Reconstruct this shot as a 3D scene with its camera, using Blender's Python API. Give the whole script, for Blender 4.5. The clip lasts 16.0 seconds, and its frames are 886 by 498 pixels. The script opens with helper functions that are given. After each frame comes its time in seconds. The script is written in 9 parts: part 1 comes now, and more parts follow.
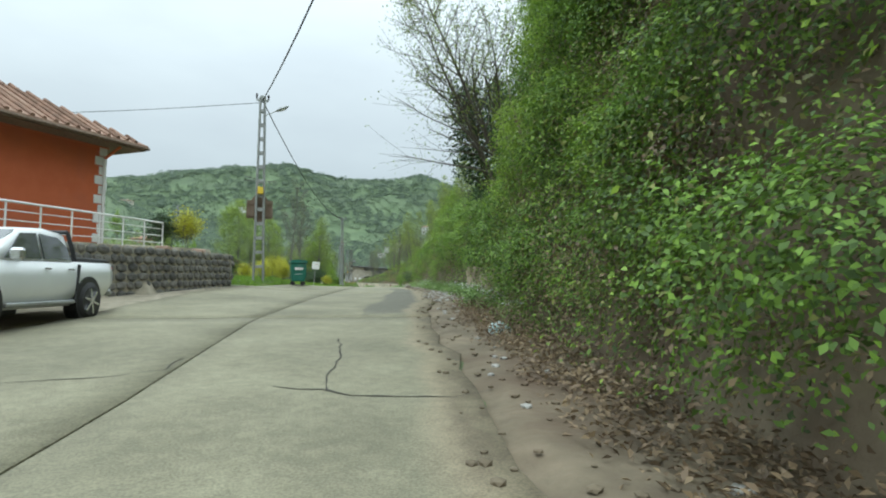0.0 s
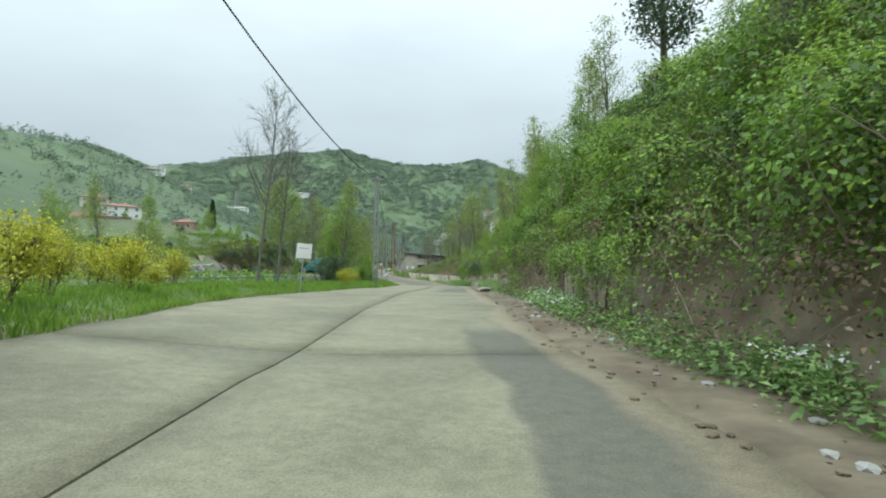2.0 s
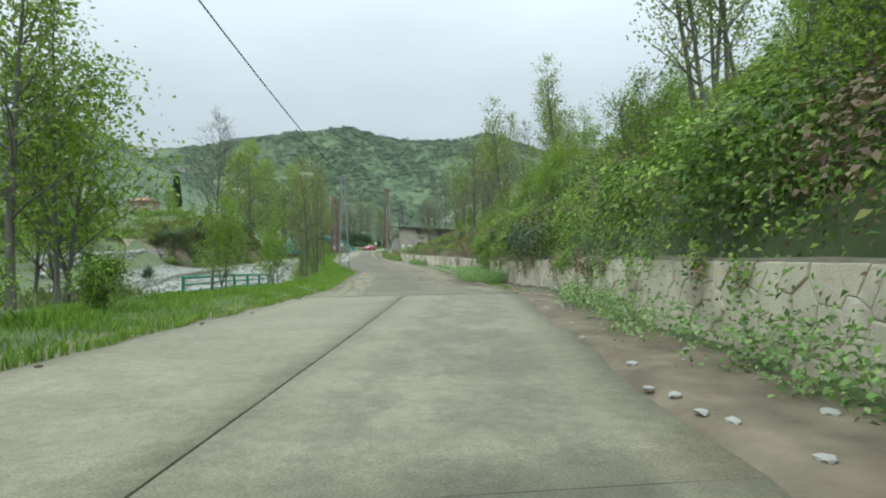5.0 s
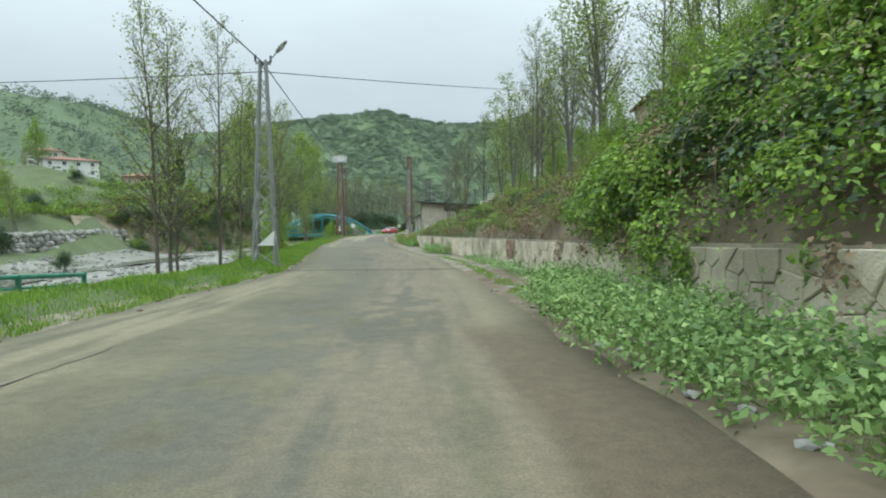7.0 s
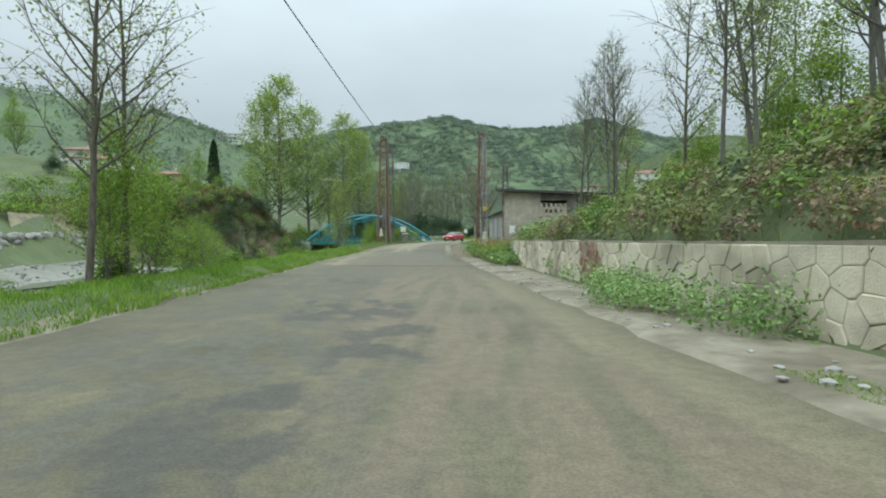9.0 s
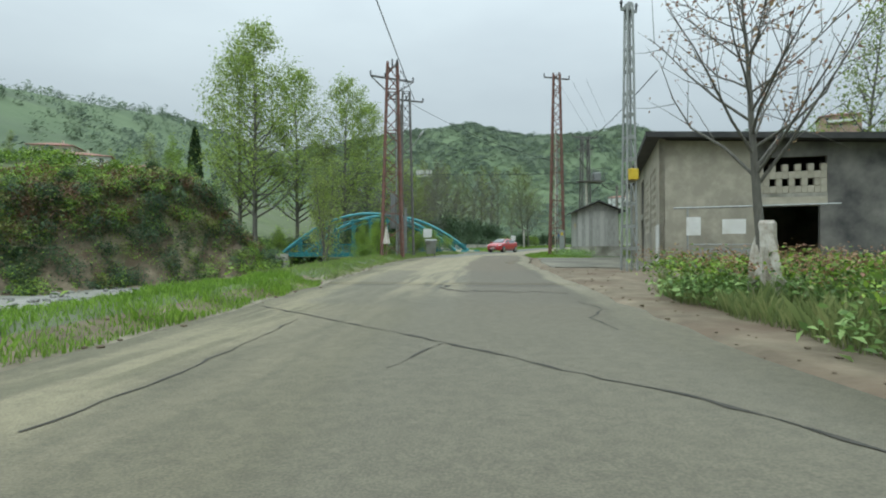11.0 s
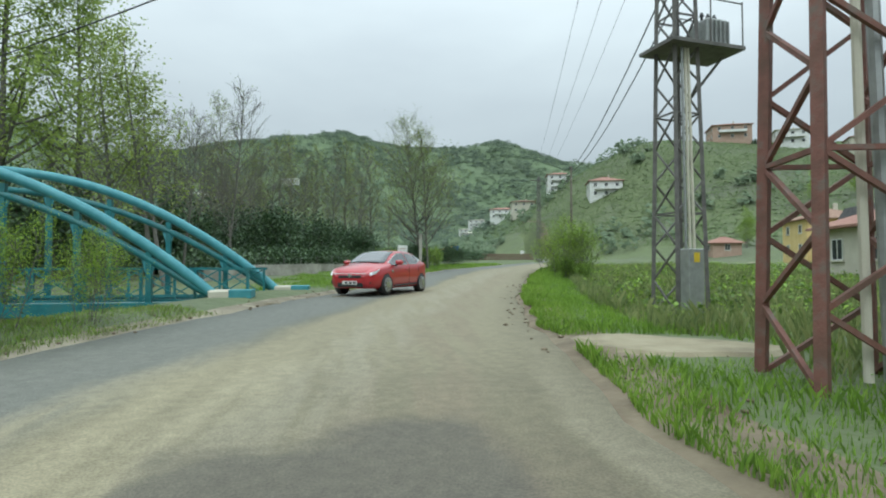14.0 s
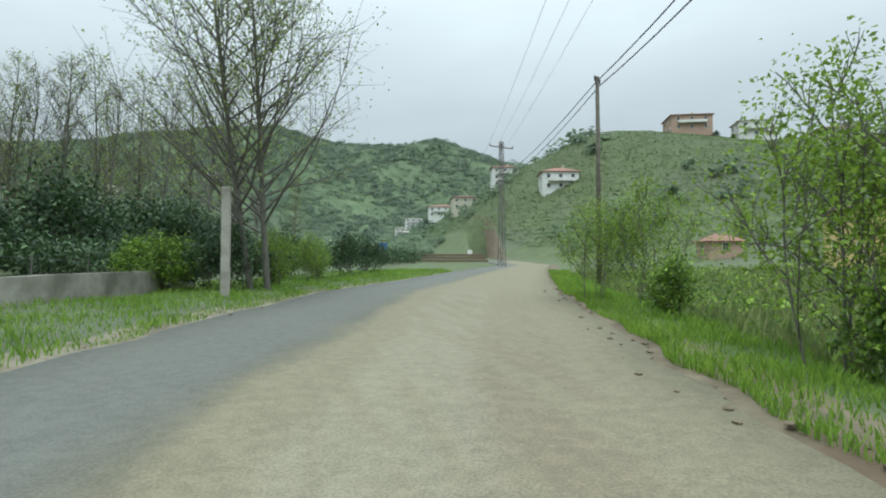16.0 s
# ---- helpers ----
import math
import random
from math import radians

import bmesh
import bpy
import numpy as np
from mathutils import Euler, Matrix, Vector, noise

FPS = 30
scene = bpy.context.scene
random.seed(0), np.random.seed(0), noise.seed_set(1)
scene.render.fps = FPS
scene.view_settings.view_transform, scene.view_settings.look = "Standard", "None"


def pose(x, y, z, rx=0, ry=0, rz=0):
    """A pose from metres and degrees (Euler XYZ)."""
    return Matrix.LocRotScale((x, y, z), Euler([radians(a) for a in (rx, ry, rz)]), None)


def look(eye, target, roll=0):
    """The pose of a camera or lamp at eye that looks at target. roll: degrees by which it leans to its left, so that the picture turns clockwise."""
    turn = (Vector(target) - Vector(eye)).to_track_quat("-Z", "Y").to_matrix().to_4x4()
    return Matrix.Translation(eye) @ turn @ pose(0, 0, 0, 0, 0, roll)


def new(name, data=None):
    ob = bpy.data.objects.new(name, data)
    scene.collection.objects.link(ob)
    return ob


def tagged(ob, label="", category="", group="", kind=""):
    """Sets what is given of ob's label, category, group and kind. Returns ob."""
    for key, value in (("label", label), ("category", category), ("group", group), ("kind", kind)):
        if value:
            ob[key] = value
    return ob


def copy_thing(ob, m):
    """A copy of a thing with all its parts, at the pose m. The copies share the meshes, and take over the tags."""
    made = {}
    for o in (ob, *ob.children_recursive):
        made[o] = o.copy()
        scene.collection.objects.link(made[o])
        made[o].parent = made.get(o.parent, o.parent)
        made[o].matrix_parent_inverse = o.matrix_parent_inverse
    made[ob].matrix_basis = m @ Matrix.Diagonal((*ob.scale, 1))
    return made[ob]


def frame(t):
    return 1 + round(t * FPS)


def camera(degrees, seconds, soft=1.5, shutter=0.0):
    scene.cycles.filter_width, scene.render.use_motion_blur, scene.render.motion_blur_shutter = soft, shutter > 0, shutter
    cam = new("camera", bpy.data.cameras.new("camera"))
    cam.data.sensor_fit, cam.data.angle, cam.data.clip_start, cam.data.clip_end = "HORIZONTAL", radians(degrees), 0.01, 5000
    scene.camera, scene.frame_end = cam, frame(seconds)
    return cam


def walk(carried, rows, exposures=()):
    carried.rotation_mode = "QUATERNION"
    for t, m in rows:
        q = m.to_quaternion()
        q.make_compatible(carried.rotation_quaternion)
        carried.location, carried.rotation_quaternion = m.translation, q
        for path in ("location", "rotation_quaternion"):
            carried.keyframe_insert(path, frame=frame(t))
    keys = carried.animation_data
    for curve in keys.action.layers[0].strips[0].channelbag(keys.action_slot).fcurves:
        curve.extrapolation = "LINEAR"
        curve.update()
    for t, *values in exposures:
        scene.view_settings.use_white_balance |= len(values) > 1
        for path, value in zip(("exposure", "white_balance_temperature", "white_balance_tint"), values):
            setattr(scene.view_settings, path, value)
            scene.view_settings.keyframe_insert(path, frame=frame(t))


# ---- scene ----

PATH = [
    (0, (0.00, -0.00, 1.30), (4.48, 19.46, 2.49), 0.4),
    (0.5, (0.75, 6.20, 1.54), (4.03, 25.89, 2.69), 0.6),
    (1, (1.48, 12.58, 1.76), (4.27, 32.36, 2.69), 0.7),
    (1.5, (2.28, 19.05, 1.93), (4.94, 38.85, 2.76), 0.7),
    (2, (3.00, 25.36, 2.03), (5.54, 45.18, 2.74), 1.0),
    (2.5, (3.69, 31.52, 2.08), (6.14, 51.36, 2.71), 0.7),
    (3, (4.44, 37.75, 2.10), (6.81, 57.60, 2.67), 0.6),
    (3.5, (5.33, 44.21, 2.14), (7.63, 64.07, 2.63), 0.1),
    (4, (6.22, 50.60, 2.12), (8.51, 70.46, 2.54), -0.2),
    (4.2, (6.58, 53.20, 2.06), (8.86, 73.07, 2.39), -0.5),
    (6.3, (11.17, 79.85, 1.63), (12.88, 99.78, 1.27), -0.3),
    (6.5, (11.27, 82.78, 1.52), (12.74, 102.72, 1.15), -0.3),
    (7, (11.51, 90.22, 1.25), (12.37, 110.20, 0.74), -0.3),
    (7.5, (11.44, 97.80, 1.13), (11.83, 117.79, 0.65), 0.4),
    (8, (11.02, 105.36, 1.09), (10.72, 125.35, 0.75), 0.8),
    (8.5, (10.48, 112.99, 1.07), (9.70, 132.97, 0.78), 0.3),
    (8.7, (10.23, 116.04, 1.06), (9.16, 136.01, 0.81), 0.0),
    (10.8, (5.94, 147.76, 1.25), (3.96, 167.67, 1.34), 0.1),
    (11, (5.42, 150.65, 1.31), (3.31, 170.54, 1.47), 0.0),
    (11.5, (4.23, 157.87, 1.46), (1.79, 177.71, 1.83), 0.1),
    (12, (3.27, 165.00, 1.65), (0.75, 184.83, 2.05), 0.1),
    (12.5, (2.96, 171.98, 1.89), (1.31, 191.91, 2.37), 0.5),
    (13, (3.32, 178.83, 2.08), (3.20, 198.82, 2.57), 0.3),
    (13.5, (4.21, 185.82, 2.21), (5.81, 205.75, 2.80), 0.0),
    (14, (5.18, 192.86, 2.31), (7.52, 212.71, 2.98), -0.1),
    (14.5, (6.31, 199.87, 2.40), (8.97, 219.68, 3.12), 0.3),
    (15, (7.60, 206.91, 2.52), (10.39, 226.70, 3.20), 0.2),
    (15.5, (9.08, 214.16, 2.67), (12.58, 233.84, 3.36), -0.2),
    (16, (10.64, 221.31, 2.88), (15.15, 240.78, 3.58), -0.1),
]
cam = camera(76.2, 16.0, soft=2.0)
walk(cam, [(t, look(eye, target, roll)) for t, eye, target, roll in PATH], [(0, 0.05, 5750, -2.6), (3.5, 0.0, 5750, -2.6), (7.0, -0.03, 5750, -2.6), (12.0, -0.22, 5750, -2.6), (13.5, -0.18, 5750, -2.6), (14.5, -0.14, 5750, -2.6), (16, -0.14, 5750, -2.6)])

# ---------------------------------------------------------------- light
SUN_EL, SUN_AZ = 55.0, 200.0
world = bpy.data.worlds.new("overcast_sky")
scene.world = world
world.use_nodes = True
wn, wl = world.node_tree.nodes, world.node_tree.links
wn.clear()
w_out = wn.new("ShaderNodeOutputWorld")
sky = wn.new("ShaderNodeTexSky")
sky.sky_type, sky.sun_disc = "NISHITA", False
sky.sun_elevation, sky.sun_rotation = radians(SUN_EL), radians(SUN_AZ)
bg_sky = wn.new("ShaderNodeBackground")
bg_sky.inputs[1].default_value = 0.012
wl.new(sky.outputs[0], bg_sky.inputs[0])
geo = wn.new("ShaderNodeTexCoord")
sep = wn.new("ShaderNodeSeparateXYZ")
wl.new(geo.outputs["Generated"], sep.inputs[0])
up = wn.new("ShaderNodeMapRange")
up.inputs[1].default_value, up.inputs[2].default_value = 0.0, 1.0
up.inputs[3].default_value, up.inputs[4].default_value = 0.50, 2.75
bow = wn.new("ShaderNodeMath")
bow.operation, bow.use_clamp = "POWER", True
bow.inputs[1].default_value = 1.75
wl.new(sep.outputs[2], bow.inputs[0])
wl.new(bow.outputs[0], up.inputs[0])
mapn = wn.new("ShaderNodeMapping")
mapn.inputs["Scale"].default_value = (1.6, 1.6, 4.5)
wl.new(geo.outputs["Generated"], mapn.inputs[0])
cloud = wn.new("ShaderNodeTexNoise")
cloud.inputs["Scale"].default_value, cloud.inputs["Detail"].default_value = 1.7, 5
wl.new(mapn.outputs[0], cloud.inputs[0])
ramp = wn.new("ShaderNodeValToRGB")
ramp.color_ramp.elements[0].position, ramp.color_ramp.elements[0].color = 0.3, (0.925, 0.92, 0.93, 1)
ramp.color_ramp.elements[1].position, ramp.color_ramp.elements[1].color = 0.7, (1.06, 1.055, 1.05, 1)
wl.new(cloud.outputs[0], ramp.inputs[0])
bg_cloud = wn.new("ShaderNodeBackground")
wl.new(ramp.outputs[0], bg_cloud.inputs[0])
wl.new(up.outputs[0], bg_cloud.inputs[1])
addw = wn.new("ShaderNodeAddShader")
wl.new(bg_sky.outputs[0], addw.inputs[0])
wl.new(bg_cloud.outputs[0], addw.inputs[1])
wl.new(addw.outputs[0], w_out.inputs[0])
sun = new("sun", bpy.data.lights.new("sun", "SUN"))
sun.data.energy, sun.data.angle, sun.data.color = 0.9, radians(25), (1.0, 0.96, 0.9)
_a, _e = radians(SUN_AZ), radians(SUN_EL)
sun.matrix_world = look((math.sin(_a) * math.cos(_e) * 60, math.cos(_a) * math.cos(_e) * 60, math.sin(_e) * 60), (0, 0, 0))


# ---------------------------------------------------------------- materials
def ramp_mat(name, cols, scale=3.0, rough=0.8, bump=0.3, bscale=30.0, metal=0.0, stain=None, sscale=0.6, island=False, objrand=0.0, translucent=0.0, coat=0.0, bdist=0.02, stretch=None):
    """A surface with grain, larger stains and fine relief. cols: two or three colours."""
    m = bpy.data.materials.new(name)
    m.use_nodes = True
    n, l = m.node_tree.nodes, m.node_tree.links
    b = n["Principled BSDF"]
    tc = n.new("ShaderNodeTexCoord")
    src = tc.outputs["Object"]
    if stretch:
        mp = n.new("ShaderNodeMapping")
        mp.inputs["Scale"].default_value = stretch
        l.new(src, mp.inputs[0])
        src = mp.outputs[0]
    tex = n.new("ShaderNodeTexNoise")
    tex.inputs["Scale"].default_value, tex.inputs["Detail"].default_value, tex.inputs["Roughness"].default_value = scale, 6, 0.6
    l.new(src, tex.inputs[0])
    fac = tex.outputs[0]
    if island:
        g = n.new("ShaderNodeNewGeometry")
        mx = n.new("ShaderNodeMath")
        mx.operation = "MULTIPLY_ADD"
        mx.inputs[1].default_value = 0.75
        l.new(g.outputs["Random Per Island"], mx.inputs[0])
        ad = n.new("ShaderNodeMath")
        ad.operation = "MULTIPLY_ADD"
        ad.inputs[1].default_value, ad.inputs[2].default_value = 0.9, -0.32
        l.new(fac, ad.inputs[0])
        l.new(ad.outputs[0], mx.inputs[2])
        fac = mx.outputs[0]
    if objrand:
        oi = n.new("ShaderNodeObjectInfo")
        ad = n.new("ShaderNodeMath")
        ad.operation = "MULTIPLY_ADD"
        ad.inputs[1].default_value = objrand
        l.new(oi.outputs["Random"], ad.inputs[0])
        l.new(fac, ad.inputs[2])
        sb = n.new("ShaderNodeMath")
        sb.operation = "SUBTRACT"
        sb.inputs[1].default_value = objrand / 2
        l.new(ad.outputs[0], sb.inputs[0])
        fac = sb.outputs[0]
    cr = n.new("ShaderNodeValToRGB")
    lo, hi = (0.1, 0.9) if island else (0.32, 0.68)
    cr.color_ramp.elements[0].position, cr.color_ramp.elements[0].color = lo, (*cols[0], 1)
    cr.color_ramp.elements[1].position, cr.color_ramp.elements[1].color = hi, (*cols[-1], 1)
    for k, c in enumerate(cols[1:-1]):
        el = cr.color_ramp.elements.new(lo + (hi - lo) * (k + 1) / (len(cols) - 1))
        el.color = (*c, 1)
    l.new(fac, cr.inputs[0])
    col = cr.outputs[0]
    if stain:
        t2 = n.new("ShaderNodeTexNoise")
        t2.inputs["Scale"].default_value, t2.inputs["Detail"].default_value = sscale, 5
        l.new(src, t2.inputs[0])
        mr = n.new("ShaderNodeMapRange")
        mr.inputs[1].default_value, mr.inputs[2].default_value = 0.48, 0.68
        l.new(t2.outputs[0], mr.inputs[0])
        mix = n.new("ShaderNodeMix")
        mix.data_type = "RGBA"
        l.new(mr.outputs[0], mix.inputs[0])
        l.new(col, mix.inputs[6])
        mix.inputs[7].default_value = (*stain, 1)
        col = mix.outputs[2]
    l.new(col, b.inputs["Base Color"])
    b.inputs["Roughness"].default_value, b.inputs["Metallic"].default_value = rough, metal
    if coat:
        b.inputs["Coat Weight"].default_value = coat
    if bump:
        t3 = n.new("ShaderNodeTexNoise")
        t3.inputs["Scale"].default_value, t3.inputs["Detail"].default_value = bscale, 4
        l.new(src, t3.inputs[0])
        bp = n.new("ShaderNodeBump")
        bp.inputs["Strength"].default_value, bp.inputs["Distance"].default_value = bump, bdist
        l.new(t3.outputs[0], bp.inputs["Height"])
        l.new(bp.outputs[0], b.inputs["Normal"])
    if translucent:
        tr = n.new("ShaderNodeBsdfTranslucent")
        l.new(col, tr.inputs[0])
        ms = n.new("ShaderNodeMixShader")
        ms.inputs[0].default_value = translucent
        l.new(b.outputs[0], ms.inputs[1])
        l.new(tr.outputs[0], ms.inputs[2])
        l.new(ms.outputs[0], n["Material Output"].inputs[0])
    return m


def leaf_mat(name, cols, translucent=0.3, rough=0.55):
    return ramp_mat(name, cols, scale=0.5, rough=rough, bump=0, island=True, translucent=translucent)


def road_material(name, cols, masks, warp=0.10):
    """The road's surface: base grain, and worn, wet or muddy areas laid along its own width (u) and length (v)."""
    m = ramp_mat(name, cols, 1.1, 0.82, 0.45, 70, stain=tuple(c * 0.82 for c in cols[0]), sscale=0.35)
    n, l = m.node_tree.nodes, m.node_tree.links
    b = n["Principled BSDF"]
    col = b.inputs["Base Color"].links[0].from_socket
    rough = None
    uv = n.new("ShaderNodeUVMap")
    sp = n.new("ShaderNodeSeparateXYZ")
    l.new(uv.outputs[0], sp.inputs[0])
    tc = n.new("ShaderNodeTexCoord")

    def math_node(op, a, c, d=None):
        q = n.new("ShaderNodeMath")
        q.operation = op
        for k, v in enumerate((a, c, d)):
            if v is None:
                continue
            if isinstance(v, (int, float)):
                q.inputs[k].default_value = v
            else:
                l.new(v, q.inputs[k])
        return q.outputs[0]

    def noise_node(scale, stretch, detail=5):
        mp = n.new("ShaderNodeMapping")
        mp.inputs["Scale"].default_value = stretch
        l.new(tc.outputs["Object"], mp.inputs[0])
        t = n.new("ShaderNodeTexNoise")
        t.inputs["Scale"].default_value, t.inputs["Detail"].default_value = scale, detail
        l.new(mp.outputs[0], t.inputs[0])
        return t.outputs[0]

    n1 = noise_node(0.9, (1, 0.22, 1))
    n2 = noise_node(0.5, (1, 1, 1))
    streak = noise_node(3.0, (1, 0.10, 1), 6)
    blot = noise_node(2.2, (1, 0.6, 1), 7)
    u = math_node("MULTIPLY_ADD", math_node("SUBTRACT", n1, 0.5), warp, sp.outputs[0])
    v = math_node("MULTIPLY_ADD", math_node("SUBTRACT", n2, 0.5), 5.0, sp.outputs[1])

    def ramp_node(x, a, c):
        r = n.new("ShaderNodeMapRange")
        r.interpolation_type = "SMOOTHSTEP"
        r.inputs[1].default_value, r.inputs[2].default_value = min(a, c), max(a, c)
        r.inputs[3].default_value, r.inputs[4].default_value = (0.0, 1.0) if a < c else (1.0, 0.0)
        l.new(x, r.inputs[0])
        return r.outputs[0]

    for u0, u1, su, v0, v1, sv, color, amount, kind in masks:
        f = math_node("MULTIPLY", ramp_node(u, u0 - su, u0 + su), ramp_node(u, u1 + su, u1 - su))
        f = math_node("MULTIPLY", f, math_node("MULTIPLY", ramp_node(v, v0 - sv, v0 + sv), ramp_node(v, v1 + sv, v1 - sv)))
        if kind == "streak":
            f = math_node("MULTIPLY", f, ramp_node(streak, 0.36, 0.58))
        elif kind == "blot":
            f = math_node("MULTIPLY", f, ramp_node(blot, 0.40, 0.56))
        f = math_node("MULTIPLY", f, amount)
        mix = n.new("ShaderNodeMix")
        mix.data_type = "RGBA"
        l.new(f, mix.inputs[0])
        l.new(col, mix.inputs[6])
        mix.inputs[7].default_value = (*color, 1)
        col = mix.outputs[2]
    for scale, lo, hi in ((55.0, 0.80, 1.20), (7.0, 0.90, 1.10)):
        g = ramp_node(noise_node(scale, (1, 1, 1), 3), 0.3, 0.7)
        k = math_node("MULTIPLY_ADD", g, hi - lo, lo)
        mix = n.new("ShaderNodeMix")
        mix.data_type, mix.blend_type = "RGBA", "MULTIPLY"
        mix.inputs[0].default_value = 1.0
        l.new(col, mix.inputs[6])
        l.new(k, mix.inputs[7])
        col = mix.outputs[2]
    l.new(col, b.inputs["Base Color"])
    return m


DAMP, PALE, BROWN = (0.116, 0.110, 0.083), (0.25, 0.22, 0.138), (0.20, 0.165, 0.11)
ROAD_MASKS = [
    (-0.1, 1.1, 0.05, 72, 84, 4, (0.25, 0.235, 0.165), 0.5, ""),
    (0.79, 0.955, 0.012, 13.5, 36, 1.5, DAMP, 0.85, ""),
    (0.93, 1.1, 0.02, -20, 64, 4, (0.30, 0.25, 0.165), 0.8, ""),
    (0.96, 1.1, 0.02, 0, 16, 3, BROWN, 0.85, "blot"),
    (0.72, 0.92, 0.02, 55.5, 66, 1.0, DAMP, 0.85, ""),
    (0.60, 0.90, 0.03, 66, 84, 2, DAMP, 0.4, "blot"),
    (0.02, 0.24, 0.04, 78, 114, 5, PALE, 0.75, "streak"),
    (0.42, 0.74, 0.05, 84, 116, 4, DAMP, 0.8, "blot"),
    (0.58, 0.97, 0.06, 84, 112, 4, BROWN, 0.8, "streak"),
    (0.89, 1.1, 0.03, 84, 152, 4, PALE, 0.75, ""),
    (0.12, 0.6, 0.05, 112, 150, 3, DAMP, 0.85, "blot"),
    (0.5, 0.9, 0.06, 112, 150, 5, (0.19, 0.155, 0.105), 0.8, "streak"),
    (0.03, 0.38, 0.05, 146, 178, 3, PALE, 0.8, "streak"),
    (0.43, 0.58, 0.02, 162.0, 164.4, 0.3, PALE, 0.8, "blot"),
    (0.45, 0.92, 0.05, 150, 176, 4, (0.165, 0.153, 0.118), 0.7, ""),
    (0.10, 0.54, 0.03, 168, 200, 4, PALE, 0.8, ""),
    (0.18, 0.52, 0.03, 164, 196, 5, (0.175, 0.15, 0.105), 0.65, "streak"),
    (0.56, 0.92, 0.02, 160, 197, 4, (0.135, 0.114, 0.08), 0.92, ""),
    (0.93, 1.1, 0.02, 158, 204, 4, (0.28, 0.25, 0.175), 0.9, ""),
    (0.38, 1.1, 0.05, 197, 340, 5, (0.232, 0.206, 0.133), 0.9, ""),
    (0.66, 0.84, 0.03, 186, 232, 5, BROWN, 0.65, "streak"),
    (-0.1, 0.36, 0.06, 190, 340, 5, (0.14, 0.145, 0.13), 0.85, ""),
    (0.5, 0.7, 0.03, 195, 240, 6, (0.27, 0.245, 0.175), 0.6, "streak"),
    (0.12, 0.93, 0.03, 161.5, 172, 0.6, (0.115, 0.108, 0.083), 0.5, ""),
    (0.55, 0.86, 0.015, 183, 196.8, 0.6, (0.13, 0.11, 0.078), 0.85, "blot"),
    (0.84, 1.1, 0.03, 89.5, 98.5, 1.2, (0.125, 0.095, 0.058), 0.92, ""),
    (0.86, 0.98, 0.02, 84.5, 90, 0.8, (0.30, 0.255, 0.17), 0.9, "blot"),
    (0.60, 0.80, 0.02, 97, 103.5, 0.5, (0.105, 0.098, 0.07), 0.8, "blot"),
    (0.33, 0.52, 0.015, 121.0, 125.0, 0.3, (0.085, 0.08, 0.064), 0.9, "blot"),
    (0.50, 0.66, 0.015, 125.6, 128.4, 0.3, (0.085, 0.08, 0.064), 0.9, "blot"),
    (0.36, 0.62, 0.015, 129.3, 132.0, 0.3, (0.085, 0.08, 0.064), 0.9, "blot"),
    (0.30, 0.50, 0.015, 136.0, 138.5, 0.3, (0.085, 0.08, 0.064), 0.9, "blot"),
    (0.20, 1.0, 0.05, 140, 163, 4, (0.125, 0.113, 0.077), 0.65, ""),
    (0.30, 0.56, 0.03, 164, 200, 3, (0.30, 0.265, 0.17), 0.7, "streak"),
    (0.53, 0.84, 0.012, 193.2, 196.8, 0.4, (0.11, 0.10, 0.076), 0.9, ""),
]
M_CONC = road_material("road_concrete", [(0.195, 0.182, 0.118), (0.23, 0.214, 0.141), (0.265, 0.248, 0.165)], ROAD_MASKS)
M_ASPH = road_material("muddy_asphalt", [(0.125, 0.114, 0.069), (0.146, 0.133, 0.081), (0.168, 0.152, 0.093)], ROAD_MASKS)
M_YARD = ramp_mat("yard_concrete", [(0.10, 0.095, 0.072), (0.15, 0.14, 0.105)], 0.8, 0.85, 0.5, 40, stain=(0.22, 0.205, 0.155), sscale=0.5)
M_MUD = ramp_mat("dried_mud", [(0.25, 0.215, 0.135), (0.34, 0.30, 0.20)], 2.0, 0.85, 0.6, 25, stain=(0.17, 0.14, 0.09), sscale=1.2)
M_CRACK = ramp_mat("tar_crack", [(0.03, 0.028, 0.023), (0.07, 0.064, 0.05)], 8, 0.9, 0.2)
M_CONCRETE = ramp_mat("old_concrete", [(0.25, 0.24, 0.21), (0.36, 0.345, 0.30), (0.44, 0.42, 0.36)], 2.5, 0.85, 0.5, 40, stain=(0.17, 0.165, 0.13), sscale=0.8)
M_WALLSTONE = ramp_mat("stamped_wall_stone", [(0.52, 0.46, 0.345), (0.63, 0.57, 0.44), (0.71, 0.65, 0.515)], 2.0, 0.85, 0.7, 30, stain=(0.33, 0.295, 0.22), sscale=0.7, objrand=0.25)
# Browner wall stone: washed-on soil, and the overhang's shade put into the colour.
M_WALLSOILSHADE = ramp_mat("soil_shade_wall_stone", [(0.19, 0.16, 0.112), (0.26, 0.225, 0.165), (0.33, 0.29, 0.22)], 2.2, 0.9, 0.8, 26, stain=(0.11, 0.09, 0.06), sscale=0.9, objrand=0.25)
M_OLDWALL = ramp_mat("crumbled_old_concrete", [(0.19, 0.165, 0.12), (0.28, 0.25, 0.19), (0.35, 0.315, 0.245)], 1.6, 0.95, 1.0, 14, stain=(0.13, 0.105, 0.07), sscale=1.3, bdist=0.05)
M_RUSTSTONE = ramp_mat("rust_stained_stone", [(0.21, 0.12, 0.085), (0.33, 0.22, 0.16), (0.45, 0.37, 0.28)], 5.0, 0.85, 0.7, 30, stain=(0.17, 0.09, 0.06), sscale=3.0)
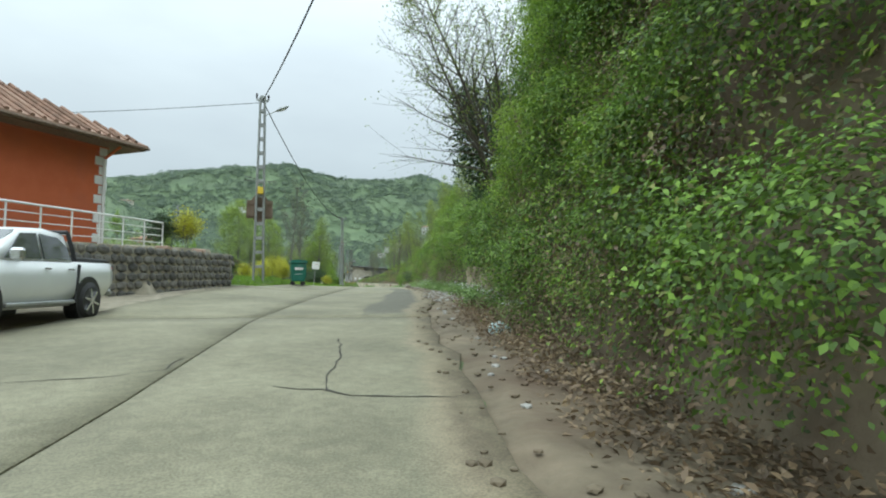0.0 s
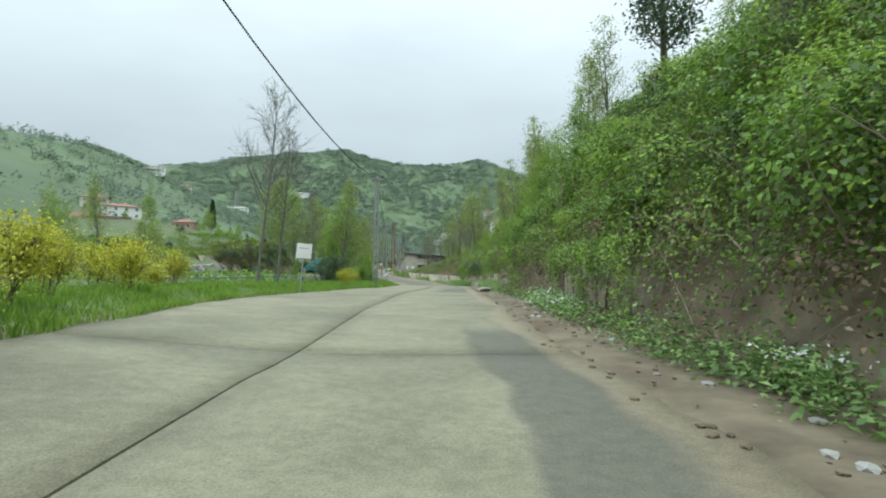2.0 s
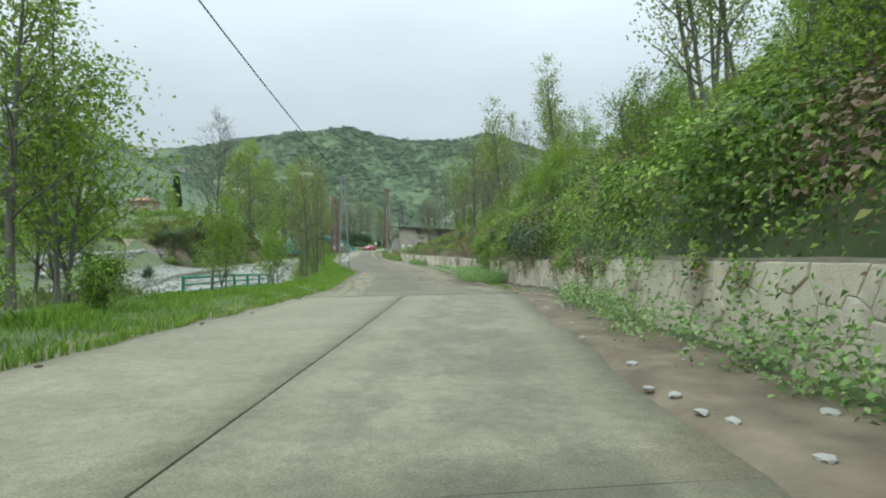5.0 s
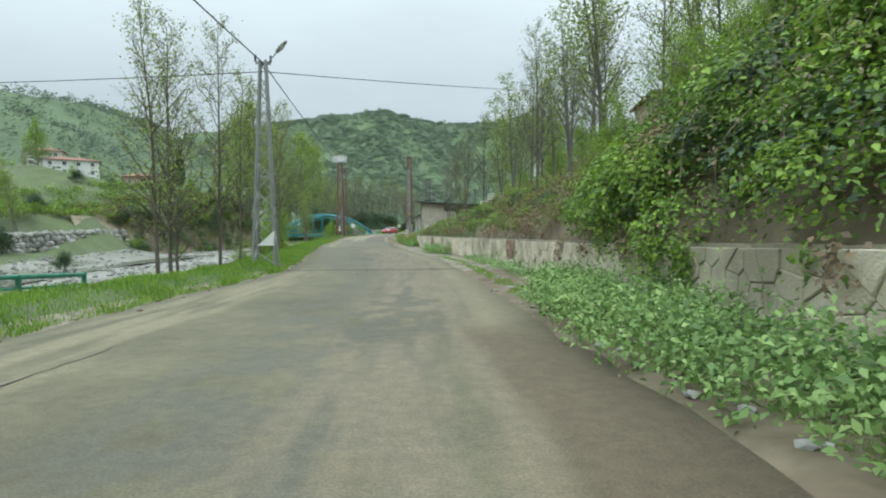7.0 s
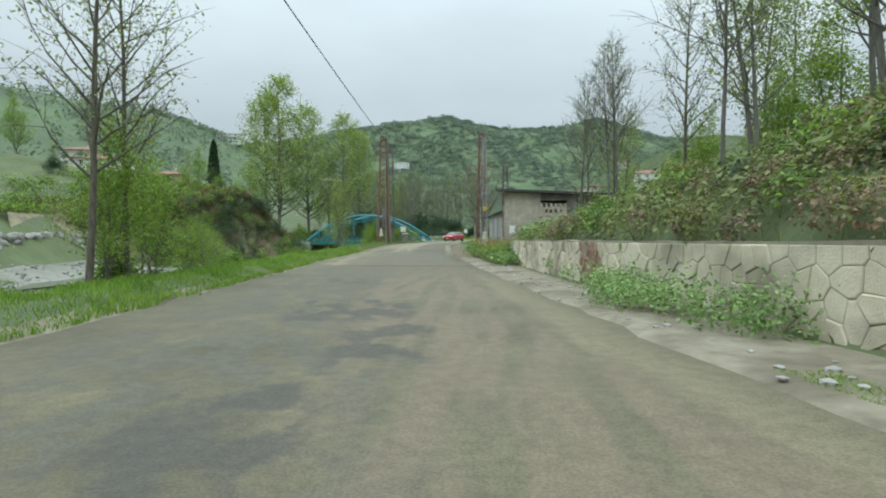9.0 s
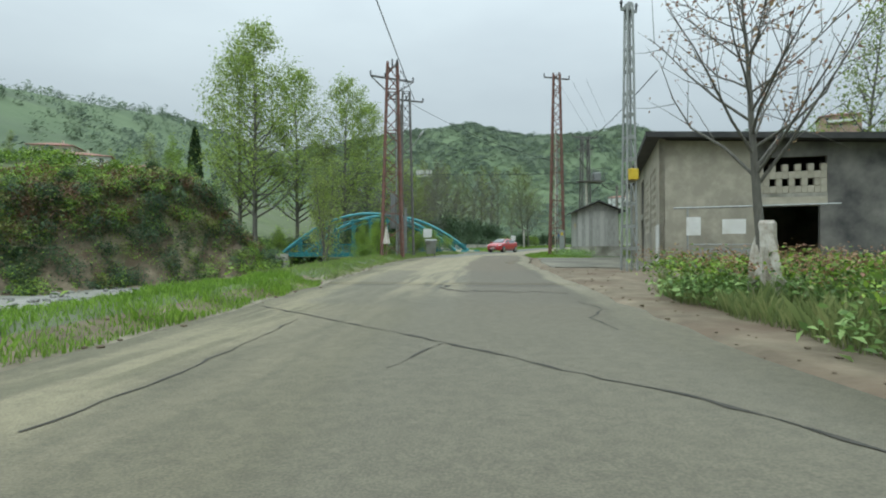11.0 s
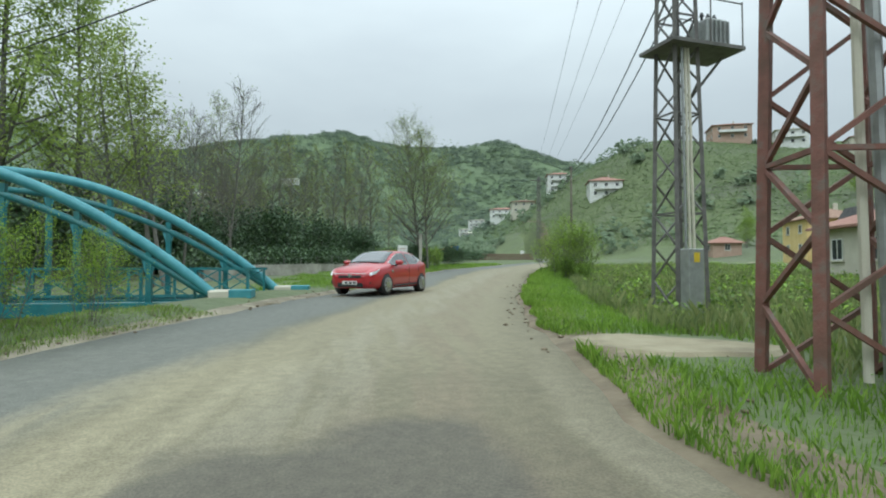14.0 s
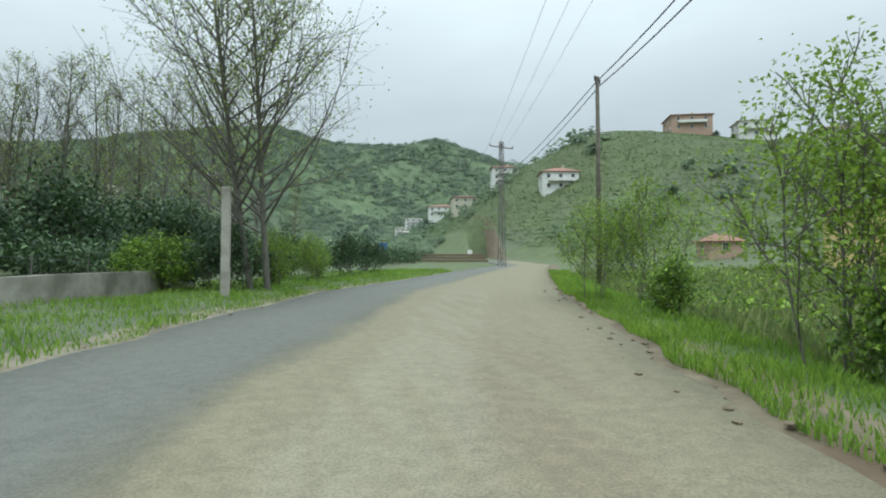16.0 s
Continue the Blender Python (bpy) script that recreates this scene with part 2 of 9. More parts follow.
M_JOINT = ramp_mat("wall_joint", [(0.25, 0.225, 0.17), (0.35, 0.315, 0.24)], 5, 0.9, 0.5, 30)
M_RUBBLE = ramp_mat("dark_rubble_stone", [(0.075, 0.075, 0.07), (0.14, 0.135, 0.12), (0.2, 0.19, 0.165)], 4, 0.9, 0.8, 25, objrand=0.3)
M_ROCK = ramp_mat("river_rock", [(0.20, 0.20, 0.18), (0.31, 0.30, 0.275), (0.40, 0.39, 0.355)], 1.5, 0.85, 0.6, 20, objrand=0.4, island=False)
M_PIPE = ramp_mat("galvanised_steel", [(0.28, 0.29, 0.28), (0.38, 0.39, 0.38)], 6, 0.5, 0.1, 60, metal=0.5)
M_RUST = ramp_mat("red_oxide_steel", [(0.14, 0.07, 0.055), (0.20, 0.09, 0.07), (0.17, 0.135, 0.115)], 5, 0.75, 0.3, 40, stain=(0.13, 0.075, 0.055), sscale=2)
M_STEELGREY = ramp_mat("grey_cabinet_paint", [(0.17, 0.18, 0.18), (0.24, 0.25, 0.25)], 4, 0.6, 0.1, 40, stain=(0.13, 0.125, 0.11), sscale=2)
M_STEELD = ramp_mat("weathered_steel", [(0.10, 0.095, 0.09), (0.17, 0.16, 0.15)], 5, 0.7, 0.3, 40)
M_TEAL = ramp_mat("teal_paint", [(0.012, 0.105, 0.12), (0.02, 0.15, 0.165), (0.035, 0.19, 0.20)], 3, 0.5, 0.1, 40, stain=(0.04, 0.14, 0.14), sscale=2)
M_RAILGREEN = ramp_mat("green_rail_paint", [(0.03, 0.20, 0.12), (0.05, 0.27, 0.16)], 3, 0.5, 0.1, 40, stain=(0.05, 0.15, 0.10), sscale=2)
M_TEALTOP = ramp_mat("light_teal_paint", [(0.05, 0.22, 0.255), (0.085, 0.29, 0.325)], 3, 0.5, 0.1, 40)
M_BIN = ramp_mat("green_plastic", [(0.015, 0.12, 0.085), (0.03, 0.17, 0.12)], 3, 0.5, 0.05, 60, stain=(0.05, 0.13, 0.10), sscale=2.5)
M_BINGREY = ramp_mat("galvanised_bin_sheet", [(0.27, 0.28, 0.25), (0.36, 0.365, 0.33)], 4, 0.5, 0.15, 30, metal=0.35, stain=(0.2, 0.195, 0.16), sscale=2)
M_RUBBER = ramp_mat("black_rubber", [(0.015, 0.015, 0.015), (0.03, 0.03, 0.03)], 10, 0.75, 0.2, 60)
M_WHITE = ramp_mat("white_paint", [(0.66, 0.66, 0.64), (0.78, 0.78, 0.76)], 3, 0.55, 0.05, 40, stain=(0.58, 0.57, 0.53), sscale=1.5)
M_CARWHITE = ramp_mat("white_car_paint", [(0.66, 0.68, 0.67), (0.70, 0.72, 0.71)], 2, 0.3, 0, coat=0.8)
M_CARRED = ramp_mat("red_car_paint", [(0.37, 0.012, 0.02), (0.41, 0.018, 0.026)], 2, 0.3, 0, coat=0.9)
M_CARBLACK = ramp_mat("black_trim", [(0.015, 0.016, 0.017), (0.03, 0.03, 0.032)], 6, 0.5, 0.05)
M_CARGLASS = ramp_mat("tinted_car_glass", [(0.02, 0.025, 0.027), (0.03, 0.035, 0.037)], 2, 0.06, 0, coat=1.0)
M_CHROME = ramp_mat("bright_metal", [(0.6, 0.6, 0.6), (0.7, 0.7, 0.7)], 4, 0.25, 0, metal=0.9)
M_LAMPGLASS = ramp_mat("lamp_lens", [(0.65, 0.68, 0.7), (0.8, 0.82, 0.83)], 6, 0.12, 0, coat=1.0)
M_ORANGE = ramp_mat("orange_render", [(0.44, 0.105, 0.035), (0.50, 0.13, 0.05)], 1.5, 0.85, 0.25, 80, stain=(0.40, 0.11, 0.05), sscale=0.7)
M_TILE = ramp_mat("brown_roof_tile", [(0.15, 0.09, 0.06), (0.24, 0.14, 0.095), (0.30, 0.20, 0.145)], 3, 0.85, 0.5, 30, objrand=0.4)
M_REDTILE = ramp_mat("red_roof_tile", [(0.25, 0.125, 0.095), (0.34, 0.19, 0.145)], 2, 0.85, 0.4, 10)
M_CREAM = ramp_mat("cream_render", [(0.50, 0.47, 0.38), (0.60, 0.57, 0.47)], 1, 0.85, 0.2, 30)
M_YELLOWW = ramp_mat("yellow_render", [(0.60, 0.45, 0.19), (0.68, 0.53, 0.25)], 1, 0.85, 0.2, 30)
M_PINK = ramp_mat("pale_brick_render", [(0.38, 0.26, 0.20), (0.46, 0.33, 0.26)], 1, 0.85, 0.2, 30)
M_DARKWIN = ramp_mat("dark_window_glass", [(0.03, 0.035, 0.04), (0.06, 0.065, 0.07)], 2, 0.1, 0)
M_BLOCK = ramp_mat("bare_concrete_block", [(0.34, 0.315, 0.25), (0.44, 0.405, 0.325), (0.51, 0.47, 0.38)], 1.6, 0.9, 0.6, 35, stain=(0.24, 0.225, 0.185), sscale=0.35, objrand=0.25)
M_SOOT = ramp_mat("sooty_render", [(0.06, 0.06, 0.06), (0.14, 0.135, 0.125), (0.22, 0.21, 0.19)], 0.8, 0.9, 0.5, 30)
M_ROOFDARK = ramp_mat("bitumen_roof", [(0.03, 0.03, 0.032), (0.07, 0.068, 0.065)], 2, 0.85, 0.4, 20)
M_BOARD = ramp_mat("grey_weathered_board", [(0.30, 0.295, 0.275), (0.42, 0.415, 0.39), (0.50, 0.49, 0.46)], 3, 0.85, 0.5, 25, objrand=0.35, stretch=(6, 6, 0.7))
M_BROWNBOARD = ramp_mat("brown_board", [(0.13, 0.09, 0.06), (0.20, 0.15, 0.11)], 3, 0.85, 0.5, 25, stretch=(4, 4, 0.7))
M_YELLOW = ramp_mat("yellow_paint", [(0.60, 0.42, 0.02), (0.68, 0.50, 0.05)], 4, 0.5, 0.1)
M_RED = ramp_mat("red_paint", [(0.48, 0.03, 0.025), (0.55, 0.05, 0.04)], 4, 0.5, 0.1)
M_BLUE = ramp_mat("blue_sheet", [(0.03, 0.12, 0.36), (0.06, 0.17, 0.42)], 4, 0.6, 0.2)
M_CABLE = ramp_mat("cable_black", [(0.02, 0.02, 0.022), (0.05, 0.05, 0.05)], 10, 0.7, 0)
M_BARK = ramp_mat("tree_bark", [(0.075, 0.065, 0.05), (0.13, 0.115, 0.09), (0.18, 0.165, 0.13)], 6, 0.95, 0.8, 30, stretch=(3, 3, 0.6))
M_BARKGREY = ramp_mat("grey_bark", [(0.11, 0.105, 0.09), (0.19, 0.18, 0.155)], 6, 0.95, 0.8, 30, stretch=(3, 3, 0.6))
M_DEADWOOD = ramp_mat("dead_stems", [(0.20, 0.165, 0.12), (0.33, 0.28, 0.21)], 6, 0.9, 0.3, 40)
M_SOIL = ramp_mat("brown_soil", [(0.112, 0.089, 0.058), (0.172, 0.140, 0.093), (0.24, 0.196, 0.133)], 1.5, 0.95, 0.8, 12, stain=(0.12, 0.084, 0.053), sscale=0.6)
M_GRAVEL = ramp_mat("river_gravel", [(0.20, 0.195, 0.17), (0.28, 0.272, 0.24), (0.34, 0.33, 0.295)], 1.2, 0.95, 0.9, 9, stain=(0.15, 0.16, 0.11), sscale=0.15, bdist=0.06)
M_WATER = ramp_mat("shallow_river_water", [(0.12, 0.13, 0.10), (0.19, 0.195, 0.155)], 0.6, 0.15, 0.3, 6)
M_BAG = ramp_mat("pale_plastic_bag", [(0.35, 0.62, 0.66), (0.75, 0.8, 0.8)], 14, 0.4, 0.3, 30)
M_CLOTH = ramp_mat("white_cloth", [(0.36, 0.31, 0.25), (0.62, 0.59, 0.53)], 8, 0.8, 0.4, 30)
L_IVY = leaf_mat("ivy_leaves", [(0.048, 0.082, 0.019), (0.132, 0.227, 0.035), (0.264, 0.430, 0.057)])
L_BRAMBLE = leaf_mat("bramble_leaves", [(0.052, 0.095, 0.022), (0.171, 0.272, 0.046), (0.368, 0.533, 0.065)])
L_FRESH = leaf_mat("fresh_spring_leaves", [(0.132, 0.204, 0.028), (0.242, 0.367, 0.048), (0.363, 0.490, 0.072)], 0.45)
L_SPARSE = leaf_mat("young_alder_leaves", [(0.161, 0.206, 0.050), (0.273, 0.350, 0.082), (0.384, 0.459, 0.119)], 0.45)
L_DRY = leaf_mat("dry_leaves", [(0.113, 0.081, 0.048), (0.225, 0.161, 0.097), (0.322, 0.241, 0.137)], 0.2)
L_GRASS = leaf_mat("grass_blades", [(0.110, 0.194, 0.024), (0.198, 0.337, 0.040), (0.308, 0.449, 0.064)], 0.4)
L_DULL = leaf_mat("dull_field_grass", [(0.115, 0.155, 0.052), (0.207, 0.259, 0.086), (0.310, 0.333, 0.132)], 0.35)
L_HERB = leaf_mat("roadside_herb_leaves", [(0.097, 0.170, 0.050), (0.213, 0.341, 0.091), (0.387, 0.520, 0.183)], 0.3)
L_YELLOW = leaf_mat("yellow_blossom", [(0.30, 0.34, 0.035), (0.54, 0.54, 0.045), (0.68, 0.64, 0.08)], 0.3)
M_BANKSTONE = ramp_mat("cream_split_stone", [(0.30, 0.25, 0.165), (0.42, 0.36, 0.25), (0.52, 0.45, 0.32)], 2.2, 0.9, 0.6, 30, stain=(0.20, 0.17, 0.11), sscale=1.1, objrand=0.2)
L_RUSSET = leaf_mat("russet_dry_leaves", [(0.10, 0.05, 0.028), (0.20, 0.105, 0.055), (0.27, 0.17, 0.085)], 0.2)
L_DARK = leaf_mat("dark_evergreen_leaves", [(0.023, 0.046, 0.023), (0.058, 0.104, 0.042), (0.116, 0.186, 0.070)], 0.15)
# Far woods: greyer than near leaves, some distance haze put into both colours.
L_FAR = leaf_mat("hazed_wood_foliage", [(0.12, 0.165, 0.098), (0.14, 0.19, 0.11), (0.165, 0.215, 0.125)], 0.25, 0.9)
L_FARDARK = leaf_mat("hazed_dark_wood_foliage", [(0.080, 0.112, 0.078), (0.10, 0.138, 0.094), (0.125, 0.165, 0.112)], 0.2, 0.9)
L_TEA = leaf_mat("tea_leaves", [(0.090, 0.135, 0.045), (0.11, 0.16, 0.052), (0.135, 0.185, 0.062)], 0.3, 0.7)
L_OLIVE = leaf_mat("olive_leaves", [(0.10, 0.10, 0.03), (0.20, 0.215, 0.06), (0.34, 0.36, 0.10)], 0.35)
L_BEECH = leaf_mat("layered_light_leaves", [(0.20, 0.27, 0.07), (0.33, 0.43, 0.10), (0.45, 0.55, 0.14)], 0.5)
L_RED = leaf_mat("reddish_buds", [(0.224, 0.112, 0.072), (0.352, 0.192, 0.112), (0.400, 0.304, 0.144)], 0.3)


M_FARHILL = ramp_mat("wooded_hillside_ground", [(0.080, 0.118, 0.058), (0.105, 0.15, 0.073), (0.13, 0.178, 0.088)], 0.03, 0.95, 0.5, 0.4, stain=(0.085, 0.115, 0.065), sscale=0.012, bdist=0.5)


def ground_material():
    """Meadow, soil and gravel by large noise; steeper faces show soil."""
    m = ramp_mat("meadow_ground", [(0.088, 0.110, 0.050), (0.110, 0.138, 0.060), (0.132, 0.163, 0.070)], 0.35, 0.95, 0.6, 2.0, stain=(0.12, 0.135, 0.085), sscale=0.06, bdist=0.2)
    return m


M_GROUND = ground_material()
M_SHOULDER = ramp_mat("gravel_shoulder", [(0.17, 0.15, 0.105), (0.25, 0.22, 0.16), (0.31, 0.28, 0.21)], 3, 0.95, 0.9, 22, stain=(0.12, 0.10, 0.065), sscale=0.5)


# ---------------------------------------------------------------- mesh helpers
def finish(bm, name, mat, smooth=False):
    me = bpy.data.meshes.new(name)
    bm.normal_update()
    bm.to_mesh(me)
    bm.free()
    for m in (mat if isinstance(mat, (list, tuple)) else [mat]):
        me.materials.append(m)
    if smooth:
        me.polygons.foreach_set("use_smooth", [True] * len(me.polygons))
    return me


def part(name, bm, material, parent=None, label="", smooth=False):
    """Links a bmesh, or a mesh, as one object under its thing."""
    me = bm if isinstance(bm, bpy.types.Mesh) else finish(bm, name, material, smooth)
    ob = new(name, me)
    ob.parent = parent
    if label:
        ob["label"] = label
    return ob


def thing(name, m, label, category, group="", kind=""):
    """An empty at the base of a thing, which carries its parts."""
    ob = new(name)
    ob.empty_display_size = 0.2
    ob.matrix_basis = m
    return tagged(ob, label, category, group, kind)


def put_box(bm, lo, hi, bevel=0.0, m=None):
    lo, hi = Vector(lo), Vector(hi)
    mat = Matrix.Translation((lo + hi) / 2) @ Matrix.Diagonal((*(hi - lo), 1))
    made = bmesh.ops.create_cube(bm, size=1, matrix=(m or Matrix()) @ mat)
    if bevel:
        edges = list({e for v in made["verts"] for e in v.link_edges})
        bmesh.ops.bevel(bm, geom=edges, offset=bevel, segments=1, affect="EDGES", profile=0.5)
    return bm


def box(lo, hi, bevel=0.0, m=None):
    return put_box(bmesh.new(), lo, hi, bevel, m)


def put_bar(bm, a, b, r, r2=None, n=8, square=False):
    """A bar from a to b: round, or square of half-width r."""
    a, b = Vector(a), Vector(b)
    d = b - a
    q = d.to_track_quat("Z", "Y").to_matrix().to_4x4()
    m = Matrix.Translation((a + b) / 2) @ q
    if square:
        bmesh.ops.create_cube(bm, size=1, matrix=m @ Matrix.Diagonal((2 * r, 2 * (r2 or r), d.length, 1)))
    else:
        bmesh.ops.create_cone(bm, cap_ends=True, segments=n, radius1=r, radius2=r if r2 is None else r2, depth=d.length, matrix=m)
    return bm


def bar(a, b, r, r2=None, n=8, square=False):
    return put_bar(bmesh.new(), a, b, r, r2, n, square)


def put_prism(bm, outline, y0, y1):
    """An x-z outline drawn out along y."""
    front = [bm.verts.new((x, y0, z)) for x, z in outline]
    back = [bm.verts.new((x, y1, z)) for x, z in outline]
    bm.faces.new(front)
    bm.faces.new(back[::-1])
    for i in range(len(outline)):
        j = (i + 1) % len(outline)
        bm.faces.new((front[i], back[i], back[j], front[j]))
    bmesh.ops.recalc_face_normals(bm, faces=bm.faces)
    return bm


def tube_mesh(name, strokes, mat, sides=5):
    """Tapered tubes: strokes are lists of (point, radius)."""
    vs, fs = [], []
    ang = np.linspace(0, 2 * np.pi, sides, endpoint=False)
    for st in strokes:
        pts = np.array([p for p, _ in st], float)
        rad = np.array([r for _, r in st], float)
        base = len(vs)
        tan = np.gradient(pts, axis=0)
        tan /= np.linalg.norm(tan, axis=1, keepdims=True) + 1e-9
        ref = np.where(np.abs(tan[:, 2:3]) > 0.9, [[1.0, 0, 0]], [[0, 0, 1.0]])
        u = np.cross(tan, ref)
        u /= np.linalg.norm(u, axis=1, keepdims=True) + 1e-9
        v = np.cross(tan, u)
        for k in range(len(pts)):
            for a in ang:
                vs.append(pts[k] + rad[k] * (np.cos(a) * u[k] + np.sin(a) * v[k]))
        for k in range(len(pts) - 1):
            for i in range(sides):
                j = (i + 1) % sides
                fs.append((base + k * sides + i, base + k * sides + j, base + (k + 1) * sides + j, base + (k + 1) * sides + i))
    me = bpy.data.meshes.new(name)
    me.from_pydata([tuple(v) for v in vs], [], fs)
    me.materials.append(mat)
    me.polygons.foreach_set("use_smooth", [True] * len(me.polygons))
    me.update()
    return me


def quads_mesh(name, verts, mat, per=4):
    """Many loose faces of `per` corners each, from an (n, per, 3) array."""
    verts = np.asarray(verts, np.float32)
    n = len(verts)
    me = bpy.data.meshes.new(name)
    me.vertices.add(n * per)
    me.vertices.foreach_set("co", verts.reshape(-1))
    me.loops.add(n * per)
    me.loops.foreach_set("vertex_index", np.arange(n * per, dtype=np.int32))
    me.polygons.add(n)
    me.polygons.foreach_set("loop_start", np.arange(0, n * per, per, dtype=np.int32))
    me.polygons.foreach_set("loop_total", np.full(n, per, dtype=np.int32))
    me.materials.append(mat)
    me.update(calc_edges=True)
    return me


RNG = np.random.default_rng(7)


def unit(v):
    return v / (np.linalg.norm(v, axis=-1, keepdims=True) + 1e-9)


def leaves_at(pts, size, facing=(0, 0, 1), spread=1.0, width=0.55, vary=0.4, rng=None):
    """Pointed leaves round the given places: an (n, 4, 3) array."""
    rng = rng or RNG
    n = len(pts)
    nor = unit(np.asarray(facing, float) + rng.normal(0, spread, (n, 3)))
    along = unit(np.cross(nor, rng.normal(0, 1, (n, 3))))
    side = np.cross(nor, along)
    s = size * (1 + rng.uniform(-vary, vary, (n, 1)))
    a, b = along * s, side * s * width
    bend = nor * s * 0.18
    return np.stack([pts - a * 0.5, pts + b * 0.5 + bend - a * 0.05, pts + a * 0.55, pts - b * 0.5 + bend - a * 0.05], 1)


def blades_at(pts, height, width, lean=0.35, rng=None):
    """Grass blades: narrow upright triangles as four-cornered faces."""
    rng = rng or RNG
    n = len(pts)
    h = height * rng.uniform(0.5, 1.3, (n, 1))
    d = unit(np.c_[rng.normal(0, 1, (n, 2)), np.zeros(n)])
    side = np.stack([-d[:, 1], d[:, 0], 0 * d[:, 0]], 1) * width
    tip = pts + d * h * lean * rng.uniform(0.2, 1.6, (n, 1)) + np.c_[np.zeros((n, 2)), h]
    mid = pts + d * h * lean * 0.3 + np.c_[np.zeros((n, 2)), h * 0.55]
    return np.stack([pts - side * 0.5, pts + side * 0.5, mid + side * 0.35, tip], 1)


# ---------------------------------------------------------------- the plan of the road
EDGE_L = np.array([(-80, -14), (-20, -7.5), (0, -5.6), (10, -4.9), (22, -4.0), (26.7, -2.5), (30.6, -0.9), (34, -1.0), (41, -1.1), (51, 0.4), (61, 2.0), (66, 3.6), (80, 5.8), (90, 6.3), (100, 6.2), (112, 6.4), (122, 5.1), (129, 4.0),
                   (153, 0.8), (163, 0.6), (176, 0.0), (187, -0.3), (199, 0.3), (203, 1.1), (210, 2.8), (218, 5.5), (228, 7.6), (233, 8.9), (240, 11.0), (247, 14.4), (264, 22.0), (290, 34), (330, 44), (400, 60)])
EDGE_R = np.array([(-80, -8), (-20, -1.6), (0, 0.9), (5, 1.5), (8, 1.9), (13, 2.6), (17, 3.6), (20, 4.2), (28, 5.5), (36, 6.2), (43, 7.3), (49, 8.0), (58, 9.2), (63, 10.1), (70, 11.2), (84, 13.4), (95, 13.4), (111, 13.2), (121, 12.7), (131, 11.4),
                   (152, 8.8), (158, 8.0), (166, 7.5), (172, 7.0), (178, 6.7), (184, 7.0), (190, 7.2), (196, 7.0), (204, 8.2), (211, 9.7), (225, 13.9), (231, 15.9), (241, 19.4), (259, 27.0), (290, 41), (330, 51), (400, 67)])
ROAD_Z = np.array([(-80, -2.2), (-20, -0.6), (0, 0.08), (6.2, 0.32), (12.6, 0.54), (19, 0.71), (25, 0.81), (31, 0.86), (44, 0.92), (50, 0.89), (55, 0.82), (66, 0.62), (80, 0.40), (90, 0.05), (98, -0.08), (108, -0.13), (122, -0.13),
                   (135, -0.06), (148, 0.04), (158, 0.24), (165, 0.43), (172, 0.67), (179, 0.86), (186, 0.99), (200, 1.18), (214, 1.45), (221, 1.66), (240, 2.15), (270, 2.9), (300, 3.6), (400, 6.5), (3000, 40)])
WALL_X = np.array([(44, 9.4), (49, 9.7), (52, 9.9), (58.5, 11.3), (63, 12.0), (70, 12.8), (76, 13.5), (84, 14.9), (92, 15.0), (103, 15.5), (112, 15.4), (118, 15.1), (123, 14.6), (128, 13.7), (135, 12.7), (142, 11.9), (150, 11.3)])


def ragged(y, shift):
    """The crumbled wavering of a road edge."""
    y = np.asarray(y, float)
    return 0.10 * np.sin(y * 1.7 + shift) * np.sin(y * 0.63 + 1 + shift) + 0.05 * np.sin(y * 2.9 + 3 * shift)


def edge_l(y):
    return np.interp(y, EDGE_L[:, 0], EDGE_L[:, 1]) + ragged(y, 0.0) + np.clip(np.asarray(y) - 400, 0, None) * 0.05


def edge_r(y):
    return np.interp(y, EDGE_R[:, 0], EDGE_R[:, 1]) + ragged(y, 2.0) + np.clip(np.asarray(y) - 400, 0, None) * 0.05


_yy = np.arange(-80, 3001, 1.0)
_zz = np.interp(_yy, ROAD_Z[:, 0], ROAD_Z[:, 1])
_k = np.hanning(9) / np.hanning(9).sum()
_zz[4:-4] = np.convolve(_zz, _k, "valid")


def road_z(y):
    return np.interp(y, _yy, _zz)


def camber(x, y):
    """How far the road and its verge rise towards the left by the house."""
    l, r = edge_l(y), edge_r(y)
    side = np.clip(((l + r) / 2 - x) / ((r - l) / 2), 0, 1)
    return np.interp(y, [12, 25, 31, 40, 54], [0, 0.24, 0.30, 0.18, 0]) * side


def wall_x(y):
    return np.interp(y, WALL_X[:, 0], WALL_X[:, 1])


def foot_x(y):
    """The foot of the right-hand bank where no wall holds it."""
    return edge_r(y) + np.interp(y, [0, 10, 17, 23, 30, 44], [1.6, 1.9, 2.55, 2.25, 1.9, 1.7])


def garden_x(y):
    """The line of the rubble wall before the house."""
    return np.interp(y, [-60, 4, 10, 16, 21, 26.7], [-22, -10.4, -8.6, -6.7, -5.0, -3.5])


def step(a, b, v):
    t = np.clip((v - a) / (b - a), 0, 1)
    return t * t * (3 - 2 * t)


_w = np.random.default_rng(3)
WAVES = [(_w.uniform(-1, 1), _w.uniform(-1, 1), _w.uniform(0, 6.3)) for _ in range(14)]


def ripple(x, y, size):
    """Smooth irregular relief of about one metre at wave length size."""
    s = 0
    for k, (a, b, p) in enumerate(WAVES):
        s = s + np.sin((a * x + b * y) * 2 * np.pi / size * (1 + 0.25 * k) + p + k) / (1 + 0.35 * k)
    return s / 3.0


